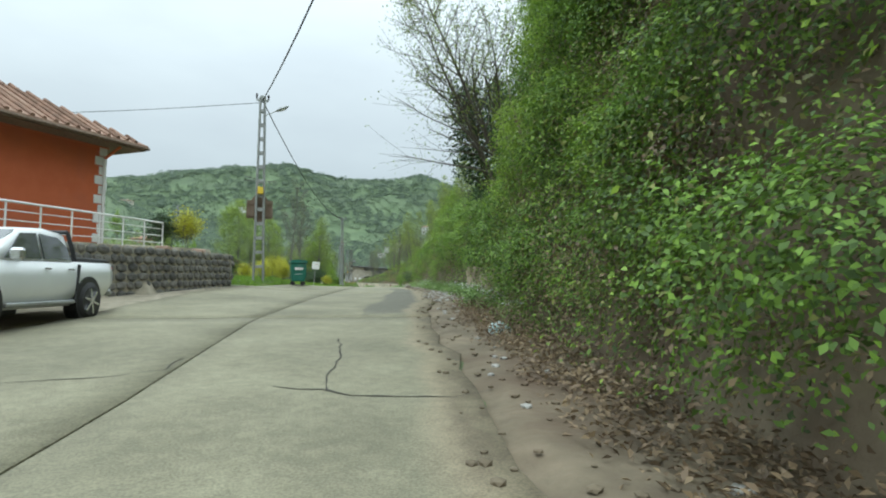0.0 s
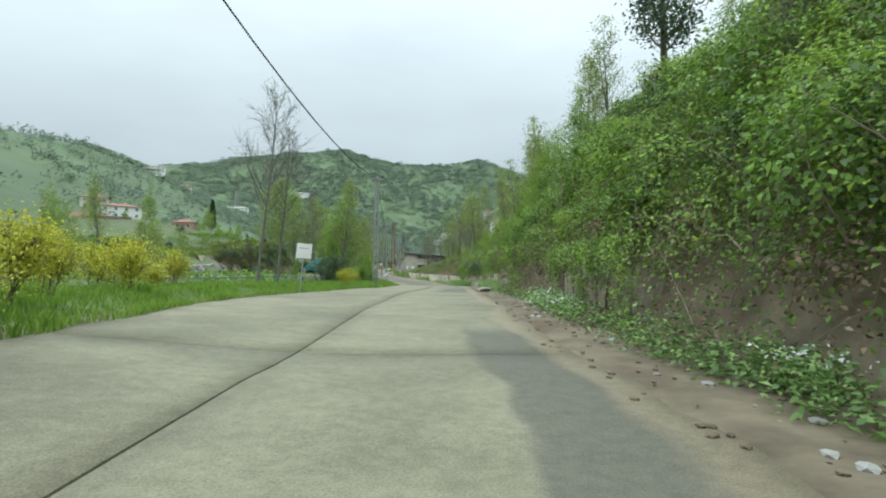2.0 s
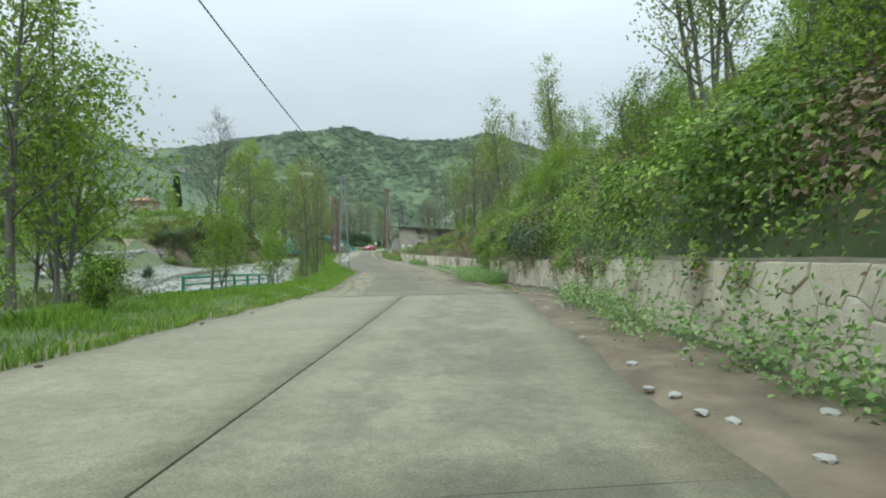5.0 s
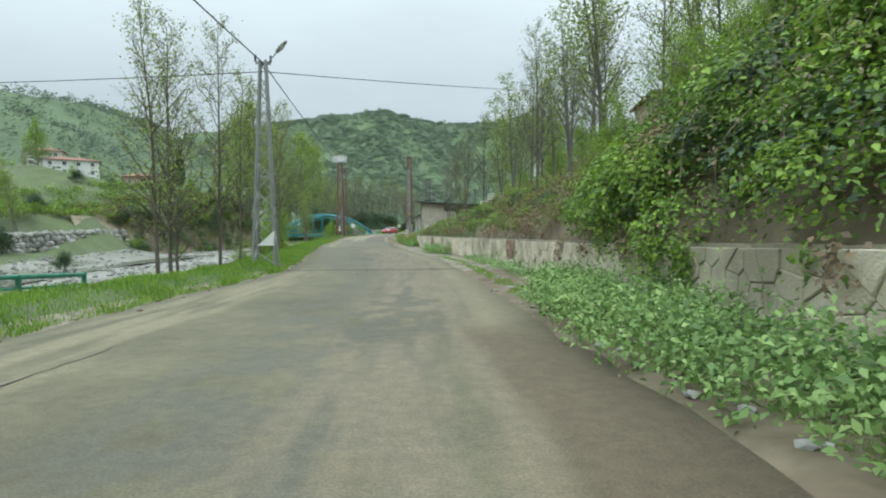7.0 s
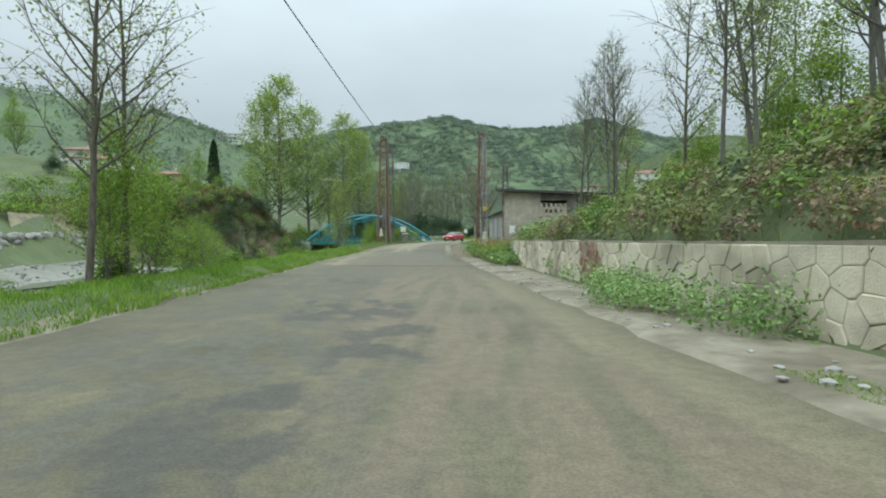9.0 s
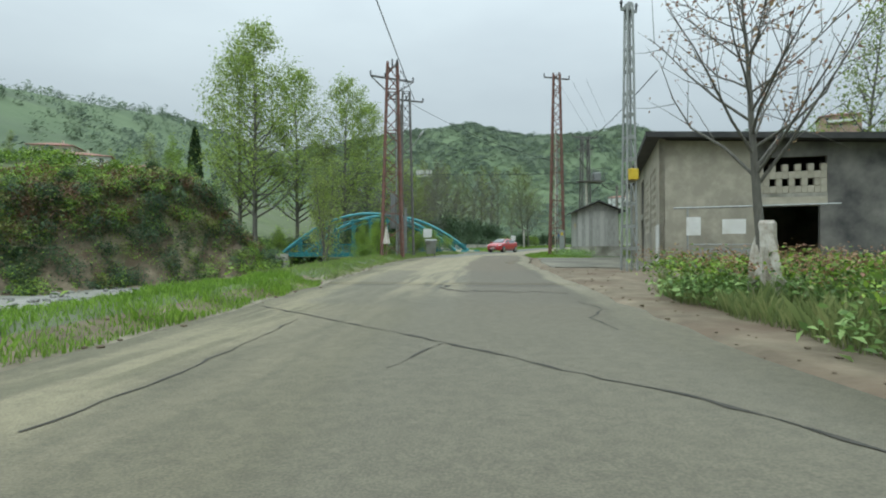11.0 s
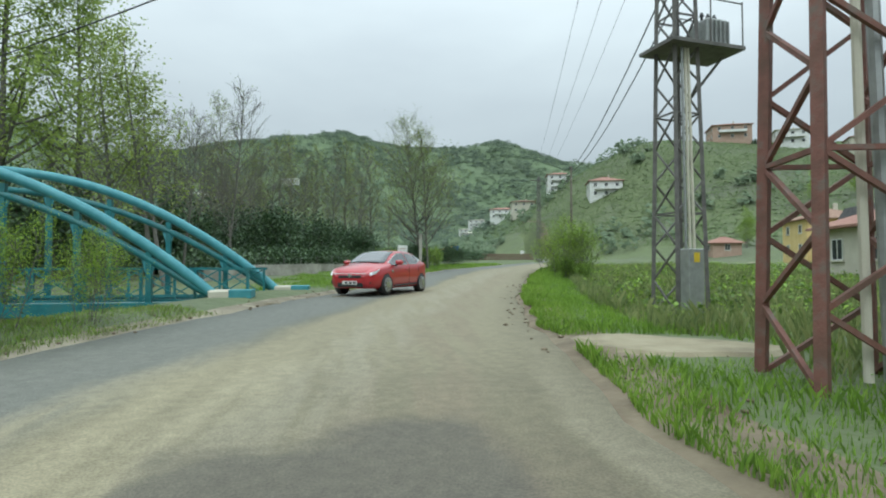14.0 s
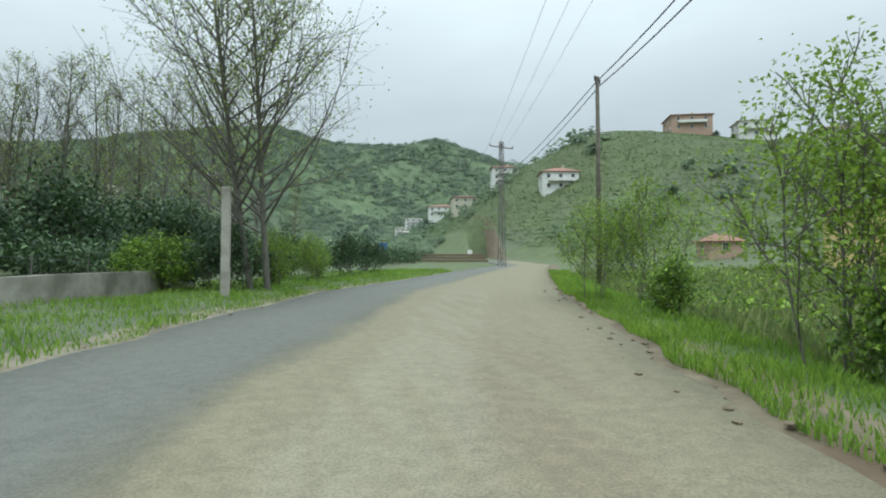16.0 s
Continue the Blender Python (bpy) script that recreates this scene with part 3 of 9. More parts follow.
def far_bank(y):
    """How far from the road the earth bank across the river begins."""
    return np.interp(y, [60, 120, 163, 184, 190, 196, 203, 213, 222], [34, 40, 40.5, 37, 31, 27.5, 24, 20, 17])


def land(x, y):
    """The height of the ground anywhere: road, banks, river and hills."""
    x, y = np.asarray(x, float), np.asarray(y, float)
    z0, dl, dr = road_z(y) + camber(x, y), edge_l(y) - x, x - edge_r(y)
    far_y = step(240, 420, y)
    # left: verge, garden terrace, then the river bed and the far bank
    verge = 0.25 * step(0.2, 1.2, dl) * step(26, 30, y) * (1 - step(150, 230, y) * 0.5)
    terrace = 1.6 * step(0.0, 0.25, garden_x(y) - x - 0.15) * (1 - step(26.2, 26.6, y))
    drop = -1.6 * step(3.0, 9.0, dl) * step(27, 40, y) * (1 - step(60, 72, y))
    river = step(78, 104, y) * (1 - step(196, 222, y))
    bed = -3.0 * step(2.0, 6.0, dl) * river
    bank = step(78, 104, y) * (1 - step(203, 212, y)) * step(0, 3.2, dl - far_bank(y)) * np.interp(y, [60, 163, 184, 188, 197, 204, 214], [4.2, 4.2, 4.2, 6.0, 8.6, 9.6, 8.0])
    left_hill = np.clip(0.20 * (-x - 26), 0, None) * step(20, 90, -x) + np.clip(0.13 * (-x - 60), 0, None) + np.clip(0.12 * (-x - 170), 0, None)
    shelf = np.interp(-x, [30, 44, 60, 98, 120, 150], [0, 5.5, 12.5, 12.5, 21, 36.5]) * np.interp(y, [60, 160, 200, 240, 270], [0.2, 0.4, 0.6, 0.95, 1.0])
    left_hill = np.where(-x < 150, shelf + (left_hill - shelf) * step(300, 430, y), left_hill)
    left_hill = left_hill * (1 + 0.30 * step(330, 600, y)) * (1 + 0.10 * ripple(x, y, 190))
    left_hill = 103 - np.log1p(np.exp(np.clip((103 - left_hill) / 12, -30, 30))) * 12
    left_hill = np.maximum(left_hill, 0) * step(-200, 40, y) * (1 - 0.9 * step(640, 950, y)) * step(2, 10, dl)
    left_hill = left_hill - 1.5 * step(38, 50, -x) * step(168, 190, y) * (1 - step(236, 252, y))
    # right: the steep bank, the slope over the wall, the yard, and the tea hill further on
    wall_on = step(43.5, 44.5, y) * (1 - step(149, 150, y))
    behind = x - np.where(wall_on > 0.5, wall_x(y), foot_x(y))
    steep = np.interp(y, [-80, 16, 30, 44, 58, 70, 84, 95, 104, 112, 125, 140, 152, 160], [9.5, 9.5, 7.5, 7.0, 5.5, 3.6, 3.8, 4.2, 3.9, 3.5, 3.4, 2.0, 0.6, 0.0])
    run = np.interp(y, [-80, 14, 26, 44, 70, 100, 115, 160], [2.4, 2.4, 4.2, 5.0, 4.5, 4.2, 6.0, 6.0])
    lump = 0.95 * ripple(y * 1.3, y * 0.7 + x * 0.2, 4.2) * (1 - step(104, 112, y)) * step(0.2, 1.0, behind)
    face = steep * np.clip((behind + lump * 0.6) / run, 0, 1) ** 0.8
    slope = np.interp(y, [-80, 50, 70, 110, 150, 170, 200, 260], [0.55, 0.55, 0.5, 0.5, 0.36, 0.30, 0.18, 0.0])
    right_up = face + slope * np.clip(behind - run - np.interp(y, [140, 158, 200], [0, 12, 30]), 0, 70) + 1.1 * wall_on * step(0.15, 0.4, behind)
    yard = -0.25 * step(200, 206, y) * step(0.8, 3.0, dr) * (1 - step(45, 60, x))
    tea = np.clip(0.74 * (x - np.interp(y, [240, 300, 340, 380, 430, 600], [82, 72, 62, 50, 50, 56])), 0, None)
    tea = (42 - np.log1p(np.exp(np.clip((42 - tea) / 5, -30, 30))) * 5) + 0.06 * tea
    tea = np.maximum(tea, 0) * step(255, 420, y) * (1 - step(560, 820, y)) * (1 + 0.07 * ripple(x, y, 120))
    right_up = right_up * step(0.0, 0.1, behind)
    # the wooded hills that close the valley
    crest = np.interp(x, [-2500, -900, -600, -370, -172, -52, 44, 165, 228, 330, 480, 900, 2500], [120, 155, 168, 174, 212, 230, 204, 206, 222, 188, 168, 150, 120])
    back = (crest + 5 * ripple(x, y, 90)) * np.exp(-((y - 1260) / 330.0) ** 2)
    behind_us = 40 * step(60, 300, -y)
    z = z0 + verge + terrace + drop + bed + bank + left_hill + right_up + yard + tea + back * step(300, 900, y) + behind_us
    rough = step(1.0, 6.0, np.maximum(dl, np.where(wall_on > 0.5, behind + 1, dr - 1.0)))
    return z + rough * (0.14 * ripple(x, y, 5.0) + 0.35 * ripple(x, y, 23.0) * step(4, 14, np.maximum(dl, dr)))


# ---------------------------------------------------------------- ground sheet
ys = np.r_[np.array([-900, -600, -400, -250, -160, -110, -80]), np.arange(-60, 262, 1.0), np.arange(262, 620, 9.0), np.arange(620, 1700, 24), np.array([1750, 1900, 2200, 2800, 3800])]
dl_st = np.array([0.0, 0.25, 0.6, 0.85, 1.05, 1.6, 2.3, 3.2, 4.2, 5.2, 6.2, 7.5, 9, 11, 13, 15, 17, 19, 22, 25, 28, 31, 35, 40, 46, 54, 64, 76, 90, 108, 130, 155, 185, 220, 260, 310, 370, 450, 560, 720, 1000, 1600, 2600])
dr_st = np.array([0.0, 0.3, 0.7, 1.0, 1.3, 1.62, 1.9, 2.2, 2.6, 3.1, 3.7, 4.4, 5.2, 6.0, 7.0, 8.2, 9.5, 11, 13, 15.5, 18, 21, 25, 29, 34, 40, 47, 55, 64, 75, 88, 104, 124, 150, 180, 215, 260, 310, 380, 480, 640, 900, 1500, 2600])
rows_v = []
for y in ys:
    l, r = float(edge_l(y)), float(edge_r(y))
    if 44 <= y <= 150:
        w = float(wall_x(y)) - r
        dr_here = np.where(dr_st <= 1.62, dr_st * (w - 0.05) / 1.62, dr_st - 1.62 + w - 0.05 + 0.02)
    else:
        dr_here = dr_st
    xs = np.r_[l - dl_st[::-1], np.linspace(l, r, 5)[1:-1], r + dr_here]
    zs = land(xs, np.full_like(xs, y))
    inside = (xs > l - 0.01) & (xs < r + 0.01) & (y < 400)
    zs = np.where(inside, float(road_z(y)) + camber(xs, np.full_like(xs, y)) - 0.06, zs)
    rows_v.append(np.stack([xs, np.full_like(xs, y), zs], 1))
cols_n = len(rows_v[0])
gv = np.concatenate(rows_v)
gf = []
gm = []
NL = len(dl_st)
for j in range(len(ys) - 1):
    for i in range(cols_n - 1):
        a = j * cols_n + i
        gf.append((a, a + 1, a + cols_n + 1, a + cols_n))
        near_l = NL - 3 <= i < NL - 1
        near_r = NL + 3 <= i < NL + 3 + (5 if ys[j] < 160 else 3)
        soil = -60 < ys[j] < 62 and NL + 8 <= i < NL + 16
        soil = soil or (near_r and ys[j] < 112)
        soil = soil or (near_r and ys[j] > 190) or (184 < ys[j] < 214 and NL - 1 - i >= 0 and far_bank(ys[j]) - 1 < dl_st[max(0, NL - 1 - i)] < far_bank(ys[j]) + 4) or (154 < ys[j] < 188 and NL + 3 <= i < NL + 20)
        soil = soil or (86 < ys[j] < 124 and NL + 8 <= i < NL + 22)
        bed_here = i < NL and 100 < ys[j] < 206 and 5.5 < dl_st[NL - 1 - i] < far_bank(ys[j]) - 0.5
        soil = soil or (146 < ys[j] < 167 and NL - 4 <= i < NL - 2)
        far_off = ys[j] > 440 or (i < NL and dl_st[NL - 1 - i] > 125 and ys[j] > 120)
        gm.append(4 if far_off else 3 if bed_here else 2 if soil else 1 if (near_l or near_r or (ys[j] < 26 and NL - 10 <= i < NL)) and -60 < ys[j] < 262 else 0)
me = bpy.data.meshes.new("ground")
me.from_pydata(gv.tolist(), [], gf)
me.materials.append(M_GROUND)
me.materials.append(M_SHOULDER)
me.materials.append(M_SOIL)
me.materials.append(M_GRAVEL)
me.materials.append(M_FARHILL)
me.polygons.foreach_set("material_index", gm)
me.polygons.foreach_set("use_smooth", [True] * len(gf))
me.update()
ground = tagged(new("ground", me), "grassy valley ground with banks, river bed and wooded hills", "ground", kind="structure")


# ---------------------------------------------------------------- the road
def strip_mesh(name, y0, y1, f0, f1, mat, lift=0.0, step_y=1.0):
    """A slab of the road between two fractions of its width (numbers or functions of y), with thickness."""
    fa = f0 if callable(f0) else (lambda y: f0)
    fb = f1 if callable(f1) else (lambda y: f1)
    n = max(2, int(round((y1 - y0) / step_y)) + 1)
    yv = np.linspace(y0, y1, n)
    bm = bmesh.new()
    lay = bm.loops.layers.uv.new("UVMap")
    top, low, uvs = [], [], {}
    m = 7
    for k, y in enumerate(yv):
        a, b = fa(y), fb(y)
        l, r = float(edge_l(y)), float(edge_r(y))
        z = float(road_z(y)) + lift
        fs = [a + (b - a) * i / (m - 1) for i in range(m)]
        xs = [l + (r - l) * f for f in fs]
        row = []
        for f, x in zip(fs, xs):
            v = bm.verts.new((x, y, z + float(camber(x, y)) + 0.004 * float(ripple(x, y, 6.0))))
            uvs[v] = (f, y)
            row.append(v)
        top.append(row)
        pair = [bm.verts.new((xs[0], y, z + float(camber(xs[0], y)) - 0.055)), bm.verts.new((xs[-1], y, z - 0.055))]
        uvs[pair[0]], uvs[pair[1]] = (fs[0], y), (fs[-1], y)
        low.append(pair)
    for k in range(n - 1):
        for i in range(m - 1):
            bm.faces.new((top[k][i], top[k][i + 1], top[k + 1][i + 1], top[k + 1][i])).smooth = True
        bm.faces.new((low[k][0], top[k][0], top[k + 1][0], low[k + 1][0]))
        bm.faces.new((top[k][-1], low[k][1], low[k + 1][1], top[k + 1][-1]))
    bm.faces.new([low[0][0], low[0][1]] + top[0][::-1])
    bm.faces.new(top[-1] + [low[-1][1], low[-1][0]])
    for f in bm.faces:
        for lp in f.loops:
            lp[lay].uv = uvs[lp.vert]
    return finish(bm, name, mat)


def mid_joint(y):
    """Where the joint between the two lanes runs."""
    x = float(np.interp(y, [-60, -20, 0, 5, 12, 22, 28, 33, 41, 45, 51, 58, 66, 75, 88, 110, 135, 166], [-8.49, -4.23, -2.02, -1.54, -1.15, 0.31, 1.38, 2.07, 2.89, 3.56, 4.39, 5.74, 7.16, 8.43, 10.02, 9.45, 6.9, 4.12]))
    return (x - float(edge_l(y))) / (float(edge_r(y)) - float(edge_l(y)))


road = thing("road", Matrix(), "cracked concrete village road, muddy asphalt further on", "road", kind="structure")
# concrete slabs, two lanes, with open joints between them
joint_ys = [-60, -40, -20, -6, 12.5, 25.2, 33.0, 49.4, 66.0, 82.0, 112.5, 146.0, 166.0]
for k in range(len(joint_ys) - 1):
    g = 0.005
    half = 0.0019
    if joint_ys[k] >= 82:
        part("slab", strip_mesh("slab", joint_ys[k] + g, joint_ys[k + 1] - g, 0.0, 1.0, M_ASPH), None, road)
        continue
    for side in (0, 1):
        f0 = 0.0 if side == 0 else (lambda y: mid_joint(y) + half)
        f1 = (lambda y: mid_joint(y) - half) if side == 0 else 1.0
        part("slab", strip_mesh("slab", joint_ys[k] + g, joint_ys[k + 1] - g, f0, f1, M_CONC if joint_ys[k] < 70 else M_ASPH), None, road)
part("asphalt_surface", strip_mesh("asphalt_surface", 166.0, 330, 0, 1, M_ASPH, step_y=1.0), None, road, "mud-stained asphalt")


# ---------------------------------------------------------------- plants
def stroke(start, direction, length, r0, r1, bend, rng, n=5, lift=0.0):
    pts, p, d = [], np.array(start, float), unit(np.array(direction, float))
    for k in range(n):
        pts.append((p.copy(), r0 + (r1 - r0) * k / (n - 1)))
        d = unit(d + rng.normal(0, bend, 3) + np.array([0, 0, lift]))
        p = p + d * length / (n - 1)
    return pts


def grow(height, r0, seed, branches=16, first=0.3, reach=0.35, rise=0.7, twigs=5, lean=0.04, stems=1, twig_len=0.35):
    """Tapered trunk or trunks, limbs and twigs; returns the strokes and the twig points."""
    rng = np.random.default_rng(seed)
    strokes, tips = [], []
    for s in range(stems):
        d0 = np.array([rng.normal(0, 0.12 * (stems > 1) + 0.02), rng.normal(0, 0.12 * (stems > 1) + 0.02), 1.0])
        h = height * (1 if s == 0 else rng.uniform(0.7, 0.95))
        off = np.array([rng.normal(0, 0.25), rng.normal(0, 0.25), 0]) * (stems > 1)
        trunk = stroke(off, d0, h, r0 / math.sqrt(stems), 0.012, lean, rng, n=10, lift=0.06)
        strokes.append(trunk)
        tp = np.array([p for p, _ in trunk])
        tr = np.array([r for _, r in trunk])
        for k in range(branches // stems):
            f = first + (1 - first) * (k + rng.uniform(0, 1)) / (branches // stems)
            f = min(f, 0.985)
            i = f * (len(tp) - 1)
            lo = int(i)
            base = tp[lo] + (tp[lo + 1] - tp[lo]) * (i - lo)
            rr = np.interp(i, np.arange(len(tr)), tr)
            a = k * 2.399 + rng.normal(0, 0.4) + s
            ln = height * reach * (1.08 - f) ** 0.75 * rng.uniform(0.7, 1.15) + 0.25
            d = np.array([math.cos(a), math.sin(a), rise * rng.uniform(0.6, 1.3)])
            limb = stroke(base, d, ln, max(rr * 0.5, 0.012), 0.006, 0.13, rng, n=5, lift=0.10)
            strokes.append(limb)
            lp = np.array([p for p, _ in limb])
            for t in range(twigs):
                g = rng.uniform(0.25, 1.0) * (len(lp) - 1)
                q = int(min(g, len(lp) - 2))
                b2 = lp[q] + (lp[q + 1] - lp[q]) * (g - q)
                d2 = unit(lp[-1] - lp[0]) + rng.normal(0, 0.6, 3) + np.array([0, 0, 0.25])
                tw = stroke(b2, d2, ln * twig_len * rng.uniform(0.6, 1.3) + 0.15, 0.009, 0.003, 0.15, rng, n=3)
                strokes.append(tw)
                tips += [p for p, _ in tw]
            tips += [p for p, _ in limb[2:]]
        tips += [p for p, _ in trunk[7:]]
    return strokes, np.array(tips)


def make_tree(name, label, category, bark, leaf, leaf_n, leaf_size, seed, puff=0.25, group="", **shape):
    """A tree or shrub as a thing with trunk and crown."""
    rng = np.random.default_rng(seed + 100)
    strokes, tips = grow(seed=seed, **shape)
    ob = thing(name, Matrix(), label, category, group)
    part("trunk", tube_mesh("trunk", strokes, bark), None, ob)
    if leaf_n:
        pts = tips[rng.integers(0, len(tips), leaf_n)] + rng.normal(0, puff, (leaf_n, 3))
        pts[:, 2] = np.maximum(pts[:, 2], 0.05)
        part("crown", quads_mesh("crown", leaves_at(pts, leaf_size, (0, 0, 0.6), 0.8, rng=rng), leaf), None, ob)
    return ob


def plant(proto, x, y, scale=1.0, turn=0.0, label="", dz=0.0, tall=1.0, z=None, tilt=0.0):
    """A copy of a plant, standing on the ground."""
    zz = float(land(x, y)) if z is None else z
    m = Matrix.Translation((x, y, zz - 0.06 * scale + dz)) @ Matrix.Rotation(tilt, 4, "Y") @ Matrix.Rotation(turn, 4, "Z") @ Matrix.Diagonal((scale, scale, scale * tall, 1))
    ob = copy_thing(proto, m)
    if label:
        ob["label"] = label
    return ob


def drop_proto(proto):
    for o in (*proto.children_recursive, proto):
        bpy.data.objects.remove(o)


T_ALDER = make_tree("alder_tree", "tall slender alder with sparse young spring leaves", "tree", M_BARKGREY, L_SPARSE, 2600, 0.15, 11, 0.25, "riverside trees", height=12, r0=0.15, branches=34, first=0.22, reach=0.27, rise=0.9, twigs=7)
T_ALDER2 = make_tree("alder_tree", "double-stemmed alder with sparse young spring leaves", "tree", M_BARKGREY, L_SPARSE, 2400, 0.15, 23, 0.24, "riverside trees", height=11, r0=0.17, branches=36, first=0.25, reach=0.24, rise=1.0, twigs=6, stems=2)
T_GREEN = make_tree("young_tree", "bushy young tree in bright spring leaf", "tree", M_BARKGREY, L_FRESH, 6000, 0.14, 37, 0.3, "fresh green trees", height=8, r0=0.12, branches=36, first=0.08, reach=0.34, rise=0.9, twigs=6, stems=3)
T_BARE = make_tree("bare_tree", "bare tree with fine upright twigs", "tree", M_BARKGREY, L_SPARSE, 300, 0.08, 41, 0.15, "bare trees", height=10, r0=0.09, branches=40, first=0.36, reach=0.34, rise=1.1, twigs=10, lean=0.03)
T_BUD = make_tree("budding_tree", "slender tall tree with opening pale leaf buds", "tree", M_BARK, L_SPARSE, 1500, 0.11, 43, 0.16, "budding trees", height=12, r0=0.10, branches=40, first=0.22, reach=0.26, rise=1.0, twigs=8, lean=0.025)
T_BUD3 = make_tree("budding_tree", "three-stemmed tall tree with opening pale leaf buds", "tree", M_BARK, L_SPARSE, 6500, 0.085, 47, 0.17, "budding trees", height=10, r0=0.2, branches=96, first=0.18, reach=0.40, rise=0.75, twigs=9, stems=3)
T_CONE = make_tree("budding_tree", "tall conical tree with opening leaf buds", "tree", M_BARKGREY, L_SPARSE, 11000, 0.085, 48, 0.2, "budding trees", height=11.8, r0=0.15, branches=130, first=0.16, reach=0.44, rise=0.75, twigs=9, lean=0.01, stems=2)
T_BEECH = make_tree("tall_tree", "tall broad tree with layered light green leaves", "tree", M_BARKGREY, L_BEECH, 9000, 0.30, 53, 0.42, "tall trees by the bridge", height=26, r0=0.33, branches=66, first=0.14, reach=0.36, rise=0.45, twigs=8, lean=0.02)
T_SHRUB = make_tree("shrub", "dense green roadside shrub", "shrub", M_BARK, L_BRAMBLE, 3600, 0.13, 61, 0.2, "shrubs", height=1.9, r0=0.05, branches=22, first=0.05, reach=0.5, rise=0.8, twigs=5, stems=4)
T_FSHRUB = make_tree("shrub", "bright green shrub with thin stems", "shrub", M_BARKGREY, L_FRESH, 7000, 0.07, 67, 0.2, "shrubs", height=3.6, r0=0.04, branches=42, first=0.10, reach=0.42, rise=1.1, twigs=7, stems=6)
T_YELLOW = make_tree("flowering_bush", "small bush with yellow spring blossom", "bush", M_BARK, L_YELLOW, 3000, 0.075, 71, 0.15, "flowering bushes", height=1.4, r0=0.03, branches=20, first=0.25, reach=0.42, rise=1.1, twigs=5, stems=4)
T_DARK = make_tree("dark_shrub", "dark evergreen roadside shrub", "shrub", M_BARK, L_DARK, 4200, 0.13, 73, 0.24, "dark shrubs", height=2.4, r0=0.06, branches=24, first=0.04, reach=0.45, rise=0.7, twigs=6, stems=4)
T_DARKTREE = make_tree("evergreen_tree", "dark broad-leaved evergreen tree on the bank", "tree", M_BARK, L_DARK, 5200, 0.22, 79, 0.4, "", height=11, r0=0.26, branches=30, first=0.3, reach=0.3, rise=0.6, twigs=7)


def cypress():
    rng = np.random.default_rng(5)
    ob = thing("cypress", Matrix(), "narrow dark green cypress tree", "tree", "cypresses")
    part("trunk", tube_mesh("trunk", [[((0, 0, 0), 0.2), ((0, 0, 9.0), 0.04)]], M_BARK), None, ob)
    h = rng.uniform(0.02, 1, 5200) ** 0.8
    r = 1.55 * np.sqrt(np.clip(1 - h, 0, 1)) * np.clip(h * 8, 0.4, 1) * rng.uniform(0.75, 1.08, 5200)
    a = rng.uniform(0, 6.283, 5200)
    pts = np.stack([np.cos(a) * r, np.sin(a) * r, h * 11 + 0.4], 1)
    part("crown", quads_mesh("crown", leaves_at(pts, 0.4, (0, 0, 1.2), 0.6, rng=rng), L_DARK), None, ob)
    return ob


T_CYPRESS = cypress()
PR = random.Random(12)


def tree_at(proto, x, y, s=1.0, label="", tall=1.0, tilt=0.0):
    return plant(proto, x, y, s, PR.uniform(0, 6.28), label, tall=tall, tilt=tilt)


# left verge and river side
tree_at(T_BARE, -2.1, 52.2, 0.9)
tree_at(T_BARE, -1.4, 53.2, 0.75, "slim bare tree with fine upright twigs")
tree_at(T_BARE, 1.6, 87.0, 0.75)
tree_at(T_BARE, -1.2, 70.5, 0.7)
tree_at(T_ALDER, 0.7, 76.0, 0.72)
for x, y, s in ((0.9, 77.5, 1.0), (-0.6, 79.5, 0.8), (2.4, 86, 0.5), (3.0, 93.5, 0.5)):
    tree_at(T_GREEN, x, y, s)
for x, y, s in ((0.3, 66.5, 0.7), (0.7, 68.5, 0.7), (-0.4, 70.5, 0.7), (2.2, 72.2, 0.6), (3.2, 74.5, 0.5)):
    tree_at(T_DARK if x < 0.8 else T_SHRUB, x, y, s)
k = 0
for x, y, s in ((2.5, 110.3, 0.85), (2.3, 111.6, 0.9), (1.5, 114.3, 0.85), (1.6, 122.0, 0.9), (2.6, 122.5, 0.8), (1.1, 132.6, 0.9), (0.6, 134.8, 0.9), (2.6, 116.0, 0.9)):
    tree_at(T_BUD, x, y, s)
for i in range(22):
    y = PR.uniform(110, 186)
    tree_at((T_SHRUB, T_DARK, T_FSHRUB)[i % 3], float(edge_l(y)) - float(far_bank(y)) - PR.uniform(4.5, 14), y, PR.uniform(0.7, 1.3) * (0.7 if i % 3 == 2 else 1), "scrub on the far river bank")
for x, y, s in ((-0.6, 137.5, 0.6), (0.6, 134.0, 0.5)):
    tree_at(T_GREEN, x, y, s)
for y in np.arange(129, 150, 3.0):
    tree_at(T_FSHRUB if PR.random() < 0.6 else T_SHRUB, float(edge_l(y)) - PR.uniform(2.8, 5), y, PR.uniform(0.5, 0.9))
# slope over the stone wall
for y in np.arange(112, 156, 3.1):
    for d in (2.0, 5.0, 9.0):
        k += 1
        if PR.random() < (0.5 if d == 2.0 else 0.25):
            continue
        x = float(wall_x(min(y, 150))) + d + PR.uniform(-0.6, 1.6)
        tree_at((T_ALDER, T_BARE, T_BUD, T_GREEN, T_BARE, T_ALDER2)[k % 6], x, y, PR.uniform(0.7, 1.05) * (0.75 if k % 6 in (1, 4) else 0.65 if k % 6 == 3 else 1))
